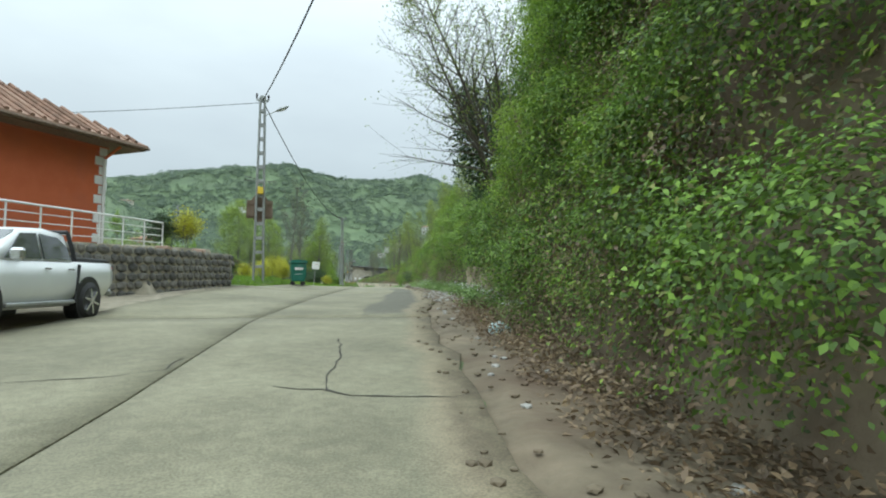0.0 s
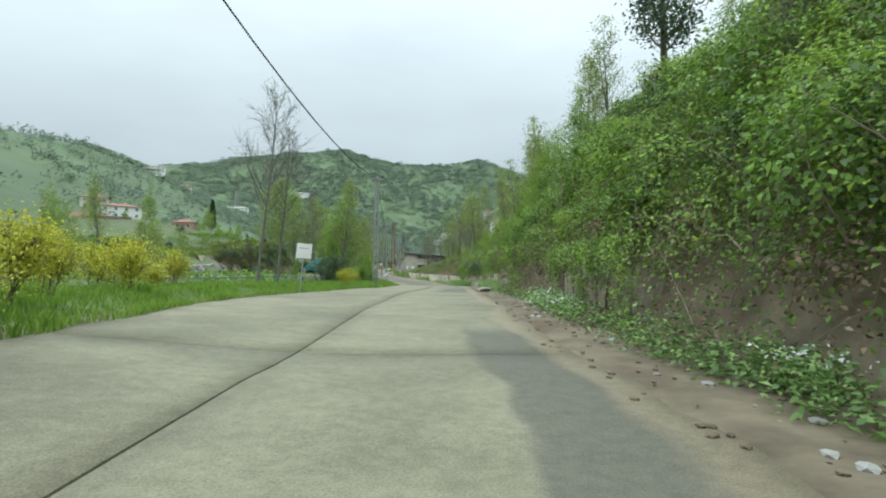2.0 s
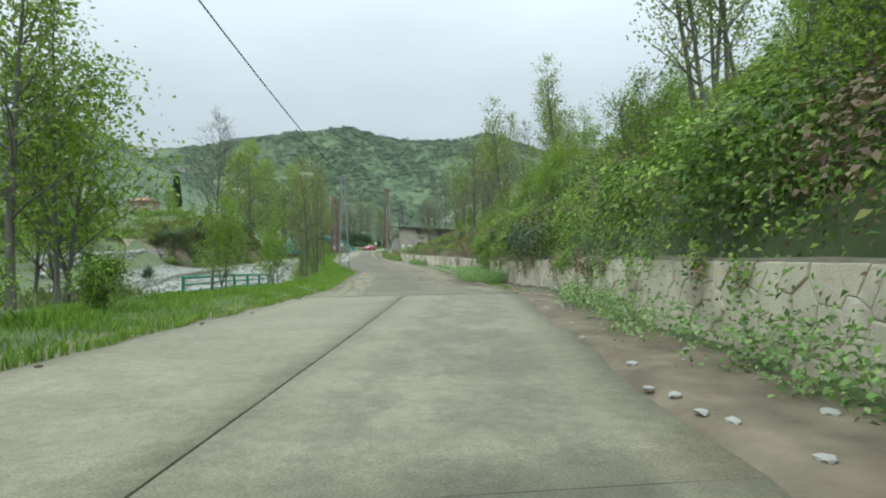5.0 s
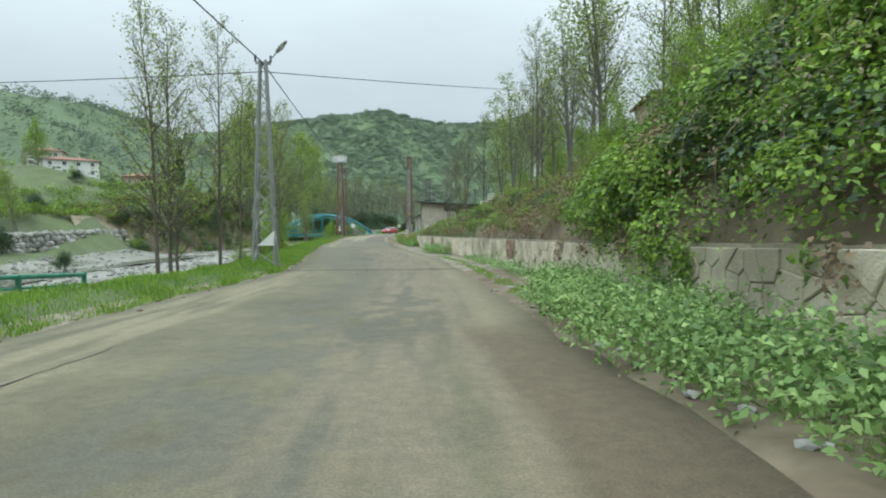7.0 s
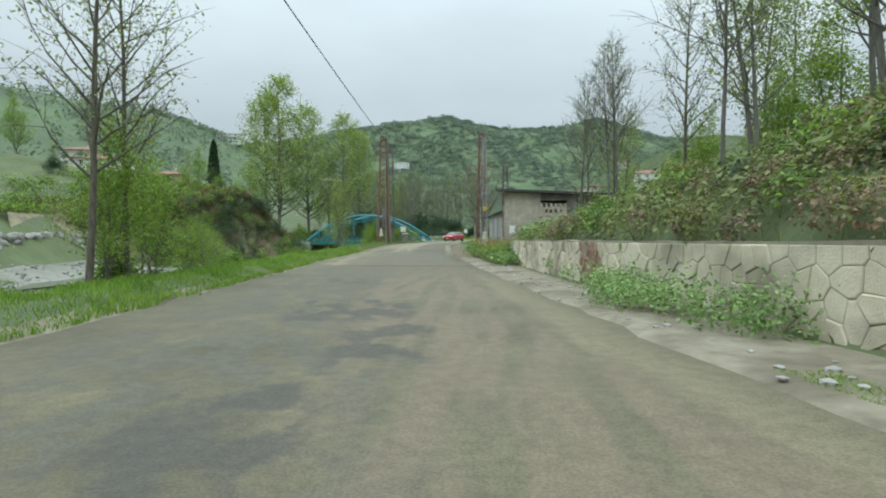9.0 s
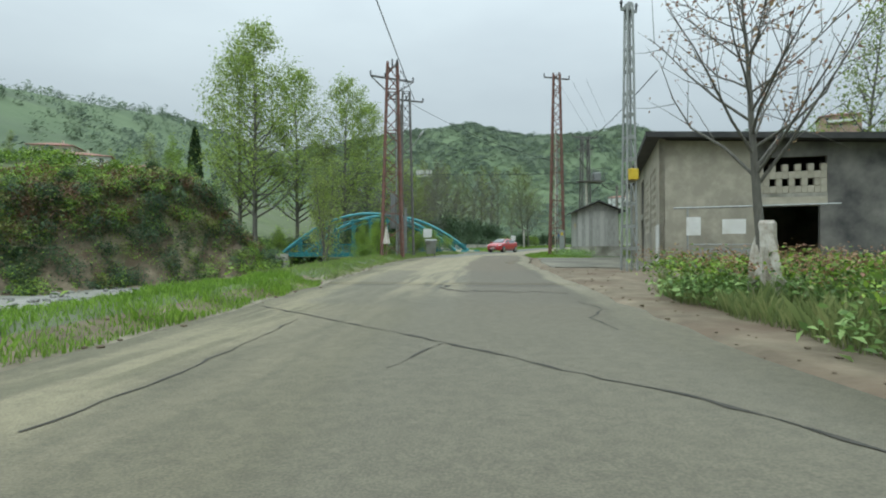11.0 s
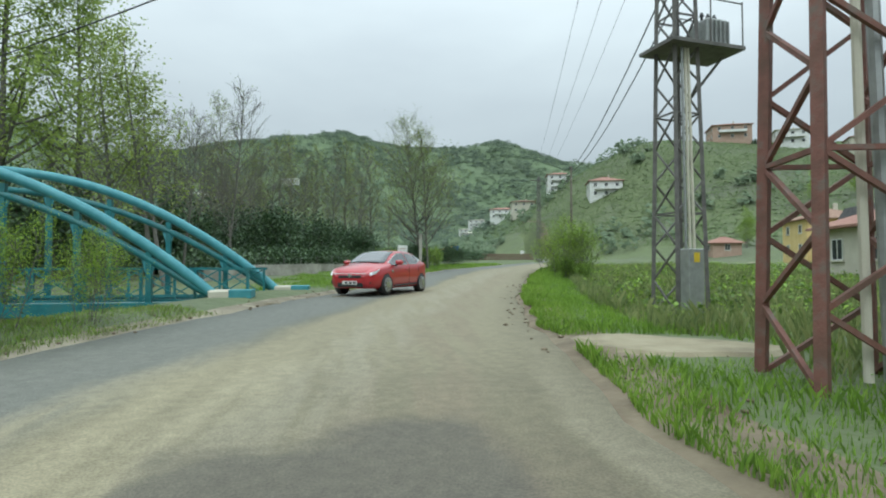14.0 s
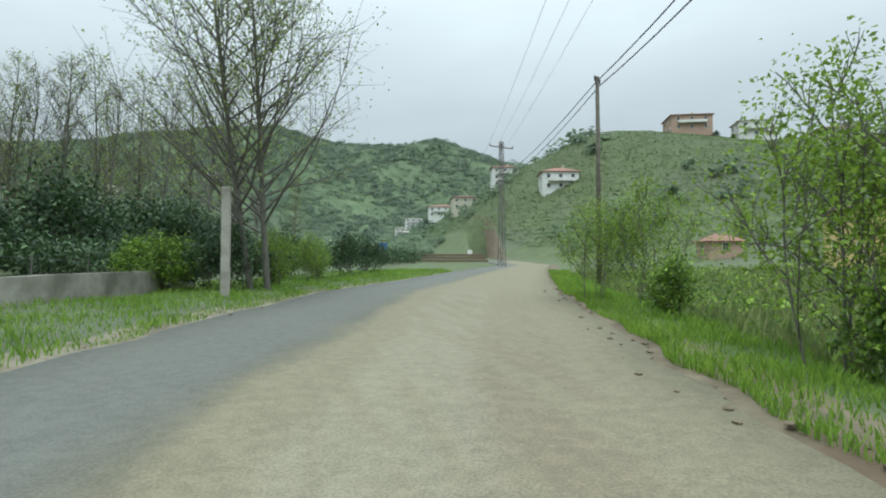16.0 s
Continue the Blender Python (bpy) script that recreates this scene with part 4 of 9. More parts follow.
for x, y, s in ((17.3, 70.8, 0.8), (18.5, 73.5, 0.9), (16.6, 76.5, 0.75), (20, 66.5, 0.9), (19.5, 79, 0.8), (22, 84, 0.9), (14.8, 63.5, 0.5), (23.6, 108, 1.0), (26, 118, 1.1)):
    tree_at(T_ALDER2 if y > 70 else T_ALDER, x, y, s)
tree_at(T_DARKTREE, 18.0, 52.5, 1.0)
for x, y, s in ((12.9, 58.0, 0.42), (14.0, 60.5, 0.6), (15.6, 63.5, 0.75), (17.0, 67.5, 0.8), (13.6, 53.0, 0.5), (15.2, 70.0, 0.6)):
    tree_at(T_GREEN, x, y, s, "leafy young tree on the slope over the wall")
tree_at(T_ALDER2, 9.5, 33.0, 0.42, "thin young tree leaning over the bank")
tree_at(T_ALDER, 14.6, 55.0, 0.55)
tree_at(T_ALDER2, 13.2, 48.0, 0.5)
for x, y, s in ((8.0, 17.5, 0.85), (8.6, 21.0, 0.8), (7.2, 13.5, 0.8), (6.8, 9.0, 0.85), (6.6, 4.5, 0.85), (9.6, 25.0, 0.62)):
    tree_at(T_GREEN, x, y, s, "leafy tree smothered in creepers on the bank")
tree_at(T_DARKTREE, 8.0, 23.2, 0.6, "ivy-clad tree leaning over the road", tilt=-0.3)
tree_at(T_BUD3, 7.7, 21.6, 1.0, "thin-leaved tree leaning over the road", tilt=-0.36)
for i in range(36):
    y = PR.uniform(-2, 45)
    base = float(foot_x(y)) if y < 44 else float(wall_x(y))
    if 16.5 < y < 23.5 or y > 34:
        base += 1.6
    tree_at((T_SHRUB, T_FSHRUB, T_SHRUB, T_DARK)[i % 4], base + PR.uniform(0.5, 5.5), y, PR.uniform(0.45, 1.0) * (0.6 if i % 4 == 1 else 1), "creeper-covered shrub on the steep bank")
for i in range(30):
    y = PR.uniform(60, 108)
    tree_at((T_SHRUB, T_FSHRUB, T_GREEN)[i % 3], float(wall_x(y)) + PR.uniform(0.8, 6.5), y, PR.uniform(0.5, 0.9) * (0.5 if i % 3 == 2 else 1), "bushy shrub above the stone wall")
for i in range(40):
    y = PR.uniform(182, 195)
    d, s = PR.uniform(2.2, 8.5), PR.uniform(0.45, 0.85)
    if i % 2:
        PR.uniform(0, 6.28)
        continue
    tree_at((T_SHRUB, T_FSHRUB)[i // 2 % 2], float(edge_l(y)) - d, y, s * (0.55 if i // 2 % 2 else 0.7), "bushy green shrub between road and river")
for x, y, s in ((-8.5, 196, 0.95), (-10, 199, 1.0)):
    tree_at(T_ALDER2, x, y, s)
for i in range(16):
    y = PR.uniform(186, 204)
    tree_at((T_SHRUB, T_DARK, T_FSHRUB, T_SHRUB)[i % 4], float(edge_l(y)) - float(far_bank(y)) - PR.uniform(2.0, 9), y, PR.uniform(0.4, 0.8) * (0.6 if i % 4 == 2 else 1), "dense scrub on the far river bank")
# the far bank and the bridge
for x, y, s in ((-27, 222, 1.12), (-31, 226, 1.0), (-23.5, 228, 0.95), (-17, 229, 0.88), (-14.5, 233, 0.8)):
    tree_at(T_BEECH, x, y, s)
for i in range(46):
    y = PR.uniform(226, 320)
    x = PR.uniform(-46, -4) + max(0, y - 262) * 0.30
    if edge_l(y) - x < 14:
        continue
    tree_at((T_BUD, T_BARE, T_BARE, T_BUD)[i % 4], x, y, PR.uniform(0.95, 1.35))
for i in range(26):
    y = PR.uniform(218, 262)
    tree_at(T_DARK, float(edge_l(y)) - PR.uniform(15, 19), y, PR.uniform(1.2, 1.9))
tree_at(T_CONE, 9.2, 239.2, 1.0, "tall conical two-stemmed tree with opening leaf buds beside the road")
for x, y, s in ((-27.7, 272, 1.45), (-23.5, 271.5, 1.5), (-18.5, 271, 1.3), (-16.8, 272.5, 1.25), (-11, 270, 1.15), (-8, 269.5, 1.2), (-5, 269, 1.1), (-1, 268.5, 1.15), (2.6, 268, 1.1)):
    tree_at(T_BARE, x, y, s * 1.3)
    tree_at(T_BARE if s > 1.2 else T_BUD, x + 1.9, y + 2.0, s * 1.2)
for x, y, s in ((6.6, 239.0, 1.0), (8.3, 239.2, 1.1), (9.4, 240.2, 0.9), (5.4, 240.0, 1.0), (9.4, 241.5, 1.0), (10.6, 244, 0.9), (10.8, 247, 1.0)):
    tree_at(T_FSHRUB if s == 0.9 else T_DARK if s == 1.1 else T_SHRUB, x, y, s * (0.55 if s == 0.9 else 0.7), "tangled shrub beside the road")
tree_at(T_ALDER2, -4.3, 218.6, 1.0)
tree_at(T_ALDER, -6.6, 219.5, 0.9)
for x, y, s in ((5.2, 241.5, 0.7), (7.2, 240.4, 0.6), (9.6, 247, 0.8), (12.2, 250, 0.8), (14, 256, 0.8)):
    tree_at(T_DARK, x, y, s)
for x, y, s in ((-3.4, 190.6, 0.42), (-4.4, 194.5, 0.5), (-6.0, 199.5, 0.55), (-3.6, 186.2, 0.35)):
    tree_at(T_GREEN, x, y, s, "leafy young tree between road and river")
for x, y, s in ((-4.0, 221.0, 0.8), (-7.5, 222.5, 0.75), (-2.5, 224.5, 0.6)):
    tree_at(T_BARE, x, y, s, "slim budding tree beyond the bridge")
for x, y, s in ((-1.9, 199.8, 0.5), (-1.3, 201.0, 0.62), (-0.6, 202.0, 0.5), (0.2, 203.4, 0.42), (-2.6, 200.6, 0.7)):
    tree_at(T_FSHRUB, x, y, s, "green shrub on the grass before the bridge")
for i in range(12):
    y = PR.uniform(204, 218)
    tree_at((T_DARK, T_GREEN, T_SHRUB, T_FSHRUB)[i % 4], float(edge_l(y)) - float(far_bank(y)) - PR.uniform(4, 14), y, PR.uniform(0.6, 1.1) * (0.55 if i % 4 == 1 else 1), "scrub at the end of the earth bank")
# right side fields
tree_at(T_FSHRUB, 16.6, 226.6, 1.0, "tall many-stemmed shrub in fresh leaf at the field edge")
tree_at(T_FSHRUB, 17.8, 226.2, 0.9, "tall many-stemmed shrub in fresh leaf at the field edge")
tree_at(T_SHRUB, 16.6, 225.9, 0.6)
tree_at(T_SHRUB, 17.2, 224.6, 0.5)
tree_at(T_FSHRUB, 18.9, 234.0, 0.85)
tree_at(T_FSHRUB, 18.2, 235.5, 0.7)
tree_at(T_SHRUB, 17.7, 231.5, 0.55)
tree_at(T_CYPRESS, -62.3, 269.0, 1.15)
for i in range(60):
    y = PR.uniform(60, 330)
    x = -PR.uniform(26, 130)
    tree_at((T_GREEN, T_ALDER2, T_GREEN, T_DARK)[i % 4], x, y, PR.uniform(0.7, 1.25))
for i in range(30):
    y = PR.uniform(60, 200)
    x = float(edge_r(y)) + PR.uniform(16, 50)
    tree_at((T_GREEN, T_ALDER)[i % 2], x, y, PR.uniform(0.8, 1.2))
for i in range(7):
    y = PR.uniform(300, 420)
    tree_at((T_GREEN, T_DARK, T_SHRUB)[i % 3], PR.uniform(80, 160), y, PR.uniform(0.7, 1.1))
# flowering bushes
for x, y, s in ((-5.0, 23.9, 0.85), (1.6, 61.6, 0.7), (-1.6, 32.5, 0.65), (-2.3, 34.2, 0.8), (-2.9, 36.5, 0.75), (-2.2, 39.0, 0.7), (-3.6, 41.0, 0.8), (-3.4, 44.5, 0.7), (-4.9, 42.5, 0.8), (-4.6, 47, 0.65), (2.0, 66.2, 0.5)):
    tree_at(T_YELLOW, x, y, s)
tree_at(T_DARK, -5.9, 24.4, 0.5)
tree_at(T_FSHRUB, -6.4, 27.6, 0.5)
tree_at(T_GREEN, -9.5, 42.0, 0.4)


# ---------------------------------------------------------------- ground cover, too many to count
def stuff(name, arr, mat, label, category):
    return tagged(new(name, quads_mesh(name, arr, mat)), label, category, kind="stuff")


def on_land(x, y, up=0.0):
    return np.stack([x, y, land(x, y) + up], 1)


def bank_cover(name, y0, y1, d0, d1, clumps, per, size, mat, label, out=0.5, rad=0.3, seed=1, thin=0.0, from_wall=True, lean=1.0):
    """Clumps of leaves hanging over the right-hand bank."""
    rng = np.random.default_rng(seed)
    y = rng.uniform(y0, y1, clumps)
    base = np.where((y > 44) & (y < 150), wall_x(y), foot_x(y)) if from_wall else edge_r(y)
    x = base + d0 + (d1 - d0) * rng.uniform(0, 1, clumps) ** lean
    if thin:
        keep = ripple(y + seed * 3.7, land(x, y) * 1.1, 3.2) > -thin
        x, y = x[keep], y[keep]
    e = 0.15
    nx = -(land(x + e, y) - land(x - e, y)) / (2 * e)
    ny = -(land(x, y + e) - land(x, y - e)) / (2 * e)
    nor = unit(np.stack([np.clip(nx, -4, 4), np.clip(ny, -1, 1), np.ones_like(nx)], 1))
    c = on_land(x, y) + nor * (out * rng.uniform(0.05, 1.0, (len(x), 1)) ** 1.5)
    # the short walls and the littered foot of the bank stay open
    low = c[:, 2] < road_z(y) + np.where(y < 24, 1.75, 1.2)
    bare = (low & (((y > 17.6) & (y < 22.6)) | ((y > 35.0) & (y < 44.5) & (ripple(x, y, 2.0) > 0)))) | ((y < 8.0) & (x < foot_x(y) + 0.4) & (c[:, 2] < road_z(y) + 0.3) & (out > 0.1))
    under = (y > 24) & (y < 46) & (c[:, 2] < road_z(y) + 1.35) & (rng.random(len(y)) < (0.25 if mat is L_DRY else 0.82))
    bare = bare | (under & (out > 0.1) & from_wall)
    c, nor = c[~bare], nor[~bare]
    c = np.repeat(c, per, 0)
    pts = c + rng.normal(0, rad, c.shape) * [1, 1, 0.8]
    return stuff(name, leaves_at(pts, size, np.repeat(nor, per, 0) + [0, 0, 0.5], 0.55, rng=rng), mat, label, "plants")


bank_cover("bank_ivy", 12, 46, 0.0, 5.8, 3240, 26, 0.085, L_IVY, "dark green ivy and creepers over the steep bank", 0.6, 0.25, 1, 1.2, lean=1.9)
bank_cover("bank_brambles", 12, 46, 0.1, 7.0, 1290, 26, 0.085, L_BRAMBLE, "lighter green brambles over the steep bank", 1.0, 0.26, 2, 0.5, lean=1.8)
bank_cover("bank_fresh_growth", 12, 46, 0.4, 7.0, 528, 26, 0.08, L_FRESH, "bright young leaves on the bank", 1.5, 0.3, 3, -0.2, lean=1.6)
bank_cover("bank_dry_leaves", 12, 60, -0.1, 5.0, 1500, 14, 0.075, L_DRY, "dry brown leaves on the bank", 0.7, 0.3, 4, 0.3, lean=1.7)
bank_cover("bank_olive_leaves", 12, 46, 0.2, 7.0, 665, 24, 0.085, L_OLIVE, "olive and yellow-green leaves on the bank", 1.15, 0.3, 17, 0.0, lean=1.7)
bank_cover("bank_ivy", 2.2, 12.5, -0.05, 4.5, 2760, 34, 0.055, L_IVY, "dark small-leaved ivy and creepers over the steep bank", 0.5, 0.2, 70, 0.8, lean=1.5)
bank_cover("bank_brambles", 2.2, 12.5, 0.0, 4.5, 750, 34, 0.052, L_BRAMBLE, "lighter green brambles over the steep bank", 1.1, 0.24, 71, 0.3, lean=1.5)
bank_cover("bank_fresh_growth", 2.2, 12.5, 0.3, 4.5, 375, 34, 0.052, L_FRESH, "bright young leaves on the bank", 1.5, 0.25, 72, -0.25, lean=1.5)
bank_cover("bank_olive_leaves", 2.2, 12.5, 0.1, 4.5, 520, 30, 0.055, L_OLIVE, "olive and yellow-green leaves on the bank", 0.95, 0.25, 73, 0.0, lean=1.5)
bank_cover("bank_dry_leaves", 2.2, 12.5, -0.1, 3.0, 2200, 22, 0.05, L_DRY, "dry brown leaves and dead creepers on the bank", 0.75, 0.22, 74, 0.2, lean=1.3)
bank_cover("bank_leaf_litter", 0, 16, 0.7, 2.4, 2200, 12, 0.06, L_DRY, "fallen brown leaf litter at the foot of the bank", 0.06, 0.14, 14, 0.6, False)
bank_cover("wall_top_roots", 44, 60, 0.05, 0.6, 420, 14, 0.07, L_DRY, "dry roots and grass hanging over the wall", 0.3, 0.18, 15, 0.6)
bank_cover("slope_brambles", 46, 104, 0.3, 6.0, 2640, 26, 0.09, L_BRAMBLE, "brambles and shrubs over the stone wall", 0.6, 0.25, 5, 1.2, lean=1.2)
bank_cover("slope_dry_scrub", 58, 116, 0.3, 6.5, 1950, 22, 0.06, L_DRY, "brown dry scrub over the stone wall", 1.2, 0.35, 12, 0.2)
bank_cover("slope_olive_leaves", 46, 100, 0.3, 7.0, 750, 24, 0.10, L_OLIVE, "olive leaves over the stone wall", 1.2, 0.3, 13, 0.1)
bank_cover("slope_ivy", 46, 104, 0.2, 5.5, 2760, 24, 0.09, L_IVY, "dark creepers over the stone wall", 0.5, 0.25, 6, 0.9)
bank_cover("slope_fresh_growth", 58, 104, 0.6, 7, 1100, 26, 0.09, L_FRESH, "bright young growth over the stone wall", 1.3, 0.3, 7, 0.05)
bank_cover("slope_grass", 128, 160, 0.3, 14, 2400, 20, 0.16, L_DULL, "rough grass on the slope", 0.4, 0.25, 8, 0.6)
bank_cover("slope_dry_grass", 104, 134, 0.8, 8, 1400, 20, 0.08, L_DRY, "dry tan scrub and dead leaves on the slope over the wall", 0.35, 0.25, 19, 0.7)
bank_cover("slope_shrub_leaves", 116, 158, 2.0, 14, 700, 28, 0.12, L_BRAMBLE, "low shrubs on the slope", 0.6, 0.3, 9, 0.0)
bank_cover("upper_slope_leaves", 10, 115, 8, 26, 3000, 20, 0.30, L_BRAMBLE, "woodland undergrowth on the upper slope", 1.3, 0.5, 10)
bank_cover("wall_foot_herbs", 14, 62, 0.9, 1.7, 700, 24, 0.09, L_HERB, "leafy herbs along the foot of the bank", 0.35, 0.16, 11, 0.15, False)


def leaf_mounds(name, y0, y1, d0, d1, n, r0, r1, size, mat, label, seed, cover=0.9, lean=1.2, up=0.3, tall=0.85):
    """Billowing masses of creeper and bush on the right-hand bank, leafy outside and hollow beneath."""
    rng = np.random.default_rng(seed)
    y = rng.uniform(y0, y1, n)
    base = np.where((y > 44) & (y < 150), wall_x(y), foot_x(y))
    x = base + d0 + (d1 - d0) * rng.uniform(0, 1, n) ** lean
    z = land(x, y)
    low = (z < road_z(y) + (0.5 if mat is L_DRY else 2.0)) & (((y > 23.0) & (y < 46.0)) | (y > 17.2) & (y < 23.0))
    x, y, z = x[~low], y[~low], z[~low]
    e = 0.3
    nx, ny = -(land(x + e, y) - land(x - e, y)) / (2 * e), -(land(x, y + e) - land(x, y - e)) / (2 * e)
    nor = unit(np.stack([np.clip(nx, -3, 3), np.clip(ny, -1, 1), np.ones_like(nx)], 1))
    arr = []
    for k in range(len(x)):
        r = rng.uniform(r0, r1)
        c = np.array([x[k], y[k], z[k]]) + nor[k] * r * up
        m = int(cover * 2.6 * r * r / (size * size * 0.30))
        d = unit(rng.normal(0, 1, (m, 3)) + nor[k] * 0.7 + [-0.25, -0.15, 0.35])
        bump = 1 + 0.22 * np.sin(d[:, :1] * 5.1 + k) * np.sin(d[:, 1:2] * 4.3 + 2 * k) + 0.15 * np.sin(d[:, 2:3] * 9.0 + k)
        p = c + d * r * bump * rng.uniform(0.72, 1.05, (m, 1)) * [1, 1.15, tall]
        arr.append(leaves_at(p, size, d * 0.9 + [0, 0, 0.7], 0.42, 0.62, rng=rng))
    return stuff(name, np.concatenate(arr), mat, label, "plants")


leaf_mounds("bank_creeper_mounds", 2.0, 14, 0.1, 2.8, 42, 0.5, 1.0, 0.05, L_IVY, "dark ivy masses hanging on the steep bank", 201, 0.75, up=0.45)
leaf_mounds("bank_bramble_mounds", 2.0, 14, 0.2, 2.8, 60, 0.45, 0.9, 0.05, L_BRAMBLE, "green bramble masses on the steep bank", 202, 0.75, up=0.5)
leaf_mounds("bank_fresh_mounds", 5.0, 16, 0.6, 2.9, 42, 0.45, 0.85, 0.05, L_FRESH, "bright spring growth on the steep bank", 203, 0.75, up=0.6)
leaf_mounds("bank_dry_mounds", 2.0, 12, 0.1, 2.2, 16, 0.4, 0.7, 0.055, L_DRY, "brown dead creeper masses on the bank", 204, 0.6, up=0.4)
leaf_mounds("bank_creeper_mounds", 13, 46, 0.2, 5.0, 66, 0.6, 1.2, 0.085, L_IVY, "dark ivy masses hanging on the steep bank", 205, up=0.4)
leaf_mounds("bank_bramble_mounds", 13, 46, 0.3, 5.4, 74, 0.6, 1.15, 0.085, L_BRAMBLE, "green bramble masses on the steep bank", 206, up=0.4)
leaf_mounds("bank_fresh_mounds", 13, 46, 1.0, 5.6, 56, 0.55, 1.1, 0.08, L_FRESH, "bright spring growth on the steep bank", 207, up=0.5)
leaf_mounds("bank_olive_mounds", 13, 46, 0.6, 5.2, 30, 0.5, 1.0, 0.085, L_OLIVE, "olive green creeper masses on the bank", 208)
leaf_mounds("bank_dry_mounds", 13, 46, 0.1, 3.0, 40, 0.35, 0.7, 0.07, L_DRY, "brown dead creeper masses on the bank", 209, 0.6)
leaf_mounds("slope_creeper_mounds", 46, 104, 0.6, 5.5, 76, 0.65, 1.25, 0.105, L_IVY, "dark creeper masses over the stone wall", 210)
leaf_mounds("slope_bramble_mounds", 46, 104, 0.6, 6.0, 66, 0.6, 1.2, 0.105, L_BRAMBLE, "green bush masses over the stone wall", 211)
leaf_mounds("slope_fresh_mounds", 46, 104, 0.9, 7.0, 20, 0.6, 1.1, 0.11, L_FRESH, "bright spring growth over the stone wall", 212)
leaf_mounds("slope_laurel_mounds", 80, 104, 0.45, 4.2, 38, 0.6, 1.1, 0.11, L_DARK, "dark glossy broad-leaved bushes over the stone wall", 213)
leaf_mounds("bank_bramble_mounds", 45, 61, 0.25, 3.2, 30, 0.4, 0.85, 0.085, L_BRAMBLE, "green bramble masses over the broken wall", 216, up=0.4)
leaf_mounds("bank_fresh_mounds", 45, 62, 0.5, 3.4, 22, 0.4, 0.8, 0.08, L_FRESH, "bright spring growth over the broken wall", 217, up=0.5)
leaf_mounds("slope_low_bushes", 92, 105, 0.25, 2.4, 40, 0.35, 0.7, 0.08, L_BRAMBLE, "green bushes hanging over the wall top", 218, up=0.5)
leaf_mounds("slope_fresh_mounds", 90, 104, 0.4, 3.4, 26, 0.45, 0.85, 0.085, L_FRESH, "bright spring growth over the stone wall", 219, up=0.6)
leaf_mounds("slope_dry_mounds", 106, 138, 2.2, 8.0, 34, 0.4, 0.8, 0.085, L_DRY, "brown dead creeper masses on the slope", 220, 0.6)
leaf_mounds("slope_olive_mounds", 106, 140, 1.6, 9.0, 34, 0.4, 0.85, 0.09, L_OLIVE, "olive bushes on the slope over the wall", 221)
leaf_mounds("slope_dry_mounds", 104, 142, 0.35, 4.5, 80, 0.25, 0.5, 0.07, L_DRY, "tan dead scrub on the slope over the wall", 223, 0.7)
leaf_mounds("slope_olive_mounds", 104, 142, 0.4, 5.0, 70, 0.25, 0.55, 0.075, L_OLIVE, "olive scrub on the slope over the wall", 224)
leaf_mounds("slope_low_bushes", 104, 142, 0.4, 5.5, 50, 0.3, 0.6, 0.08, L_BRAMBLE, "low green bushes on the slope over the wall", 225)
leaf_mounds("slope_fresh_mounds", 112, 142, 3.0, 9.0, 30, 0.4, 0.8, 0.09, L_FRESH, "bright young bushes on the slope over the wall", 226)
leaf_mounds("slope_dark_bushes", 112, 140, 1.2, 4.0, 16, 0.4, 0.7, 0.09, L_DARK, "dark green bushes on the slope over the wall", 222)
leaf_mounds("slope_low_bushes", 104, 146, 1.5, 6.0, 30, 0.35, 0.7, 0.09, L_BRAMBLE, "low green bushes along the wall top", 215)
leaf_mounds("bank_bramble_mounds", 45, 58, 0.05, 1.4, 36, 0.28, 0.5, 0.07, L_BRAMBLE, "green brambles hanging over the broken wall", 227, up=0.5)
leaf_mounds("bank_dry_mounds", 45, 58, 0.05, 1.6, 22, 0.25, 0.45, 0.065, L_DRY, "brown dead creepers hanging over the broken wall", 228, 0.7, up=0.5)
leaf_mounds("slope_dry_mounds", 46, 112, 0.4, 6.0, 20, 0.5, 0.9, 0.09, L_DRY, "brown dead creeper masses over the stone wall", 214, 0.6)


def flower_clumps():
    """White-flowered herbs in clumps along the foot of the bank."""
    rng = np.random.default_rng(16)
    arr, wh = [], []
    for y0, d0, r in ((19.6, 0.75, 0.4), (20.7, 0.6, 0.45), (22.0, 0.5, 0.45), (23.6, 0.3, 0.4), (25.2, 0.25, 0.4), (27.5, 0.3, 0.35), (16.6, 0.5, 0.35), (30.5, 0.3, 0.35), (14.0, 0.4, 0.3), (11.0, 0.2, 0.3), (39.2, 0.4, 0.45), (40.6, 0.5, 0.5), (41.8, 0.5, 0.5), (43.0, 0.5, 0.45), (46.5, -0.2, 0.4)):
        c = np.array([float(foot_x(y0)) - d0, y0, float(road_z(y0)) + 0.22])
        arr.append(c + rng.normal(0, 0.5, (520, 3)) * [r, r * 1.4, r * 0.6])
        wh.append(c + rng.normal(0, 0.5, (90, 3)) * [r, r * 1.4, r * 0.4] + [0, 0, 0.14])
    stuff("herb_clumps", leaves_at(np.concatenate(arr), 0.085, (-0.3, -0.3, 1), 0.6, rng=rng), L_HERB, "pale green herb clumps at the foot of the bank", "plants")
    stuff("herb_flowers", leaves_at(np.concatenate(wh), 0.045, (-0.2, -0.3, 1), 0.4, 0.9, rng=rng), M_WHITE, "small white flower heads on the herbs", "flowers")


flower_clumps()


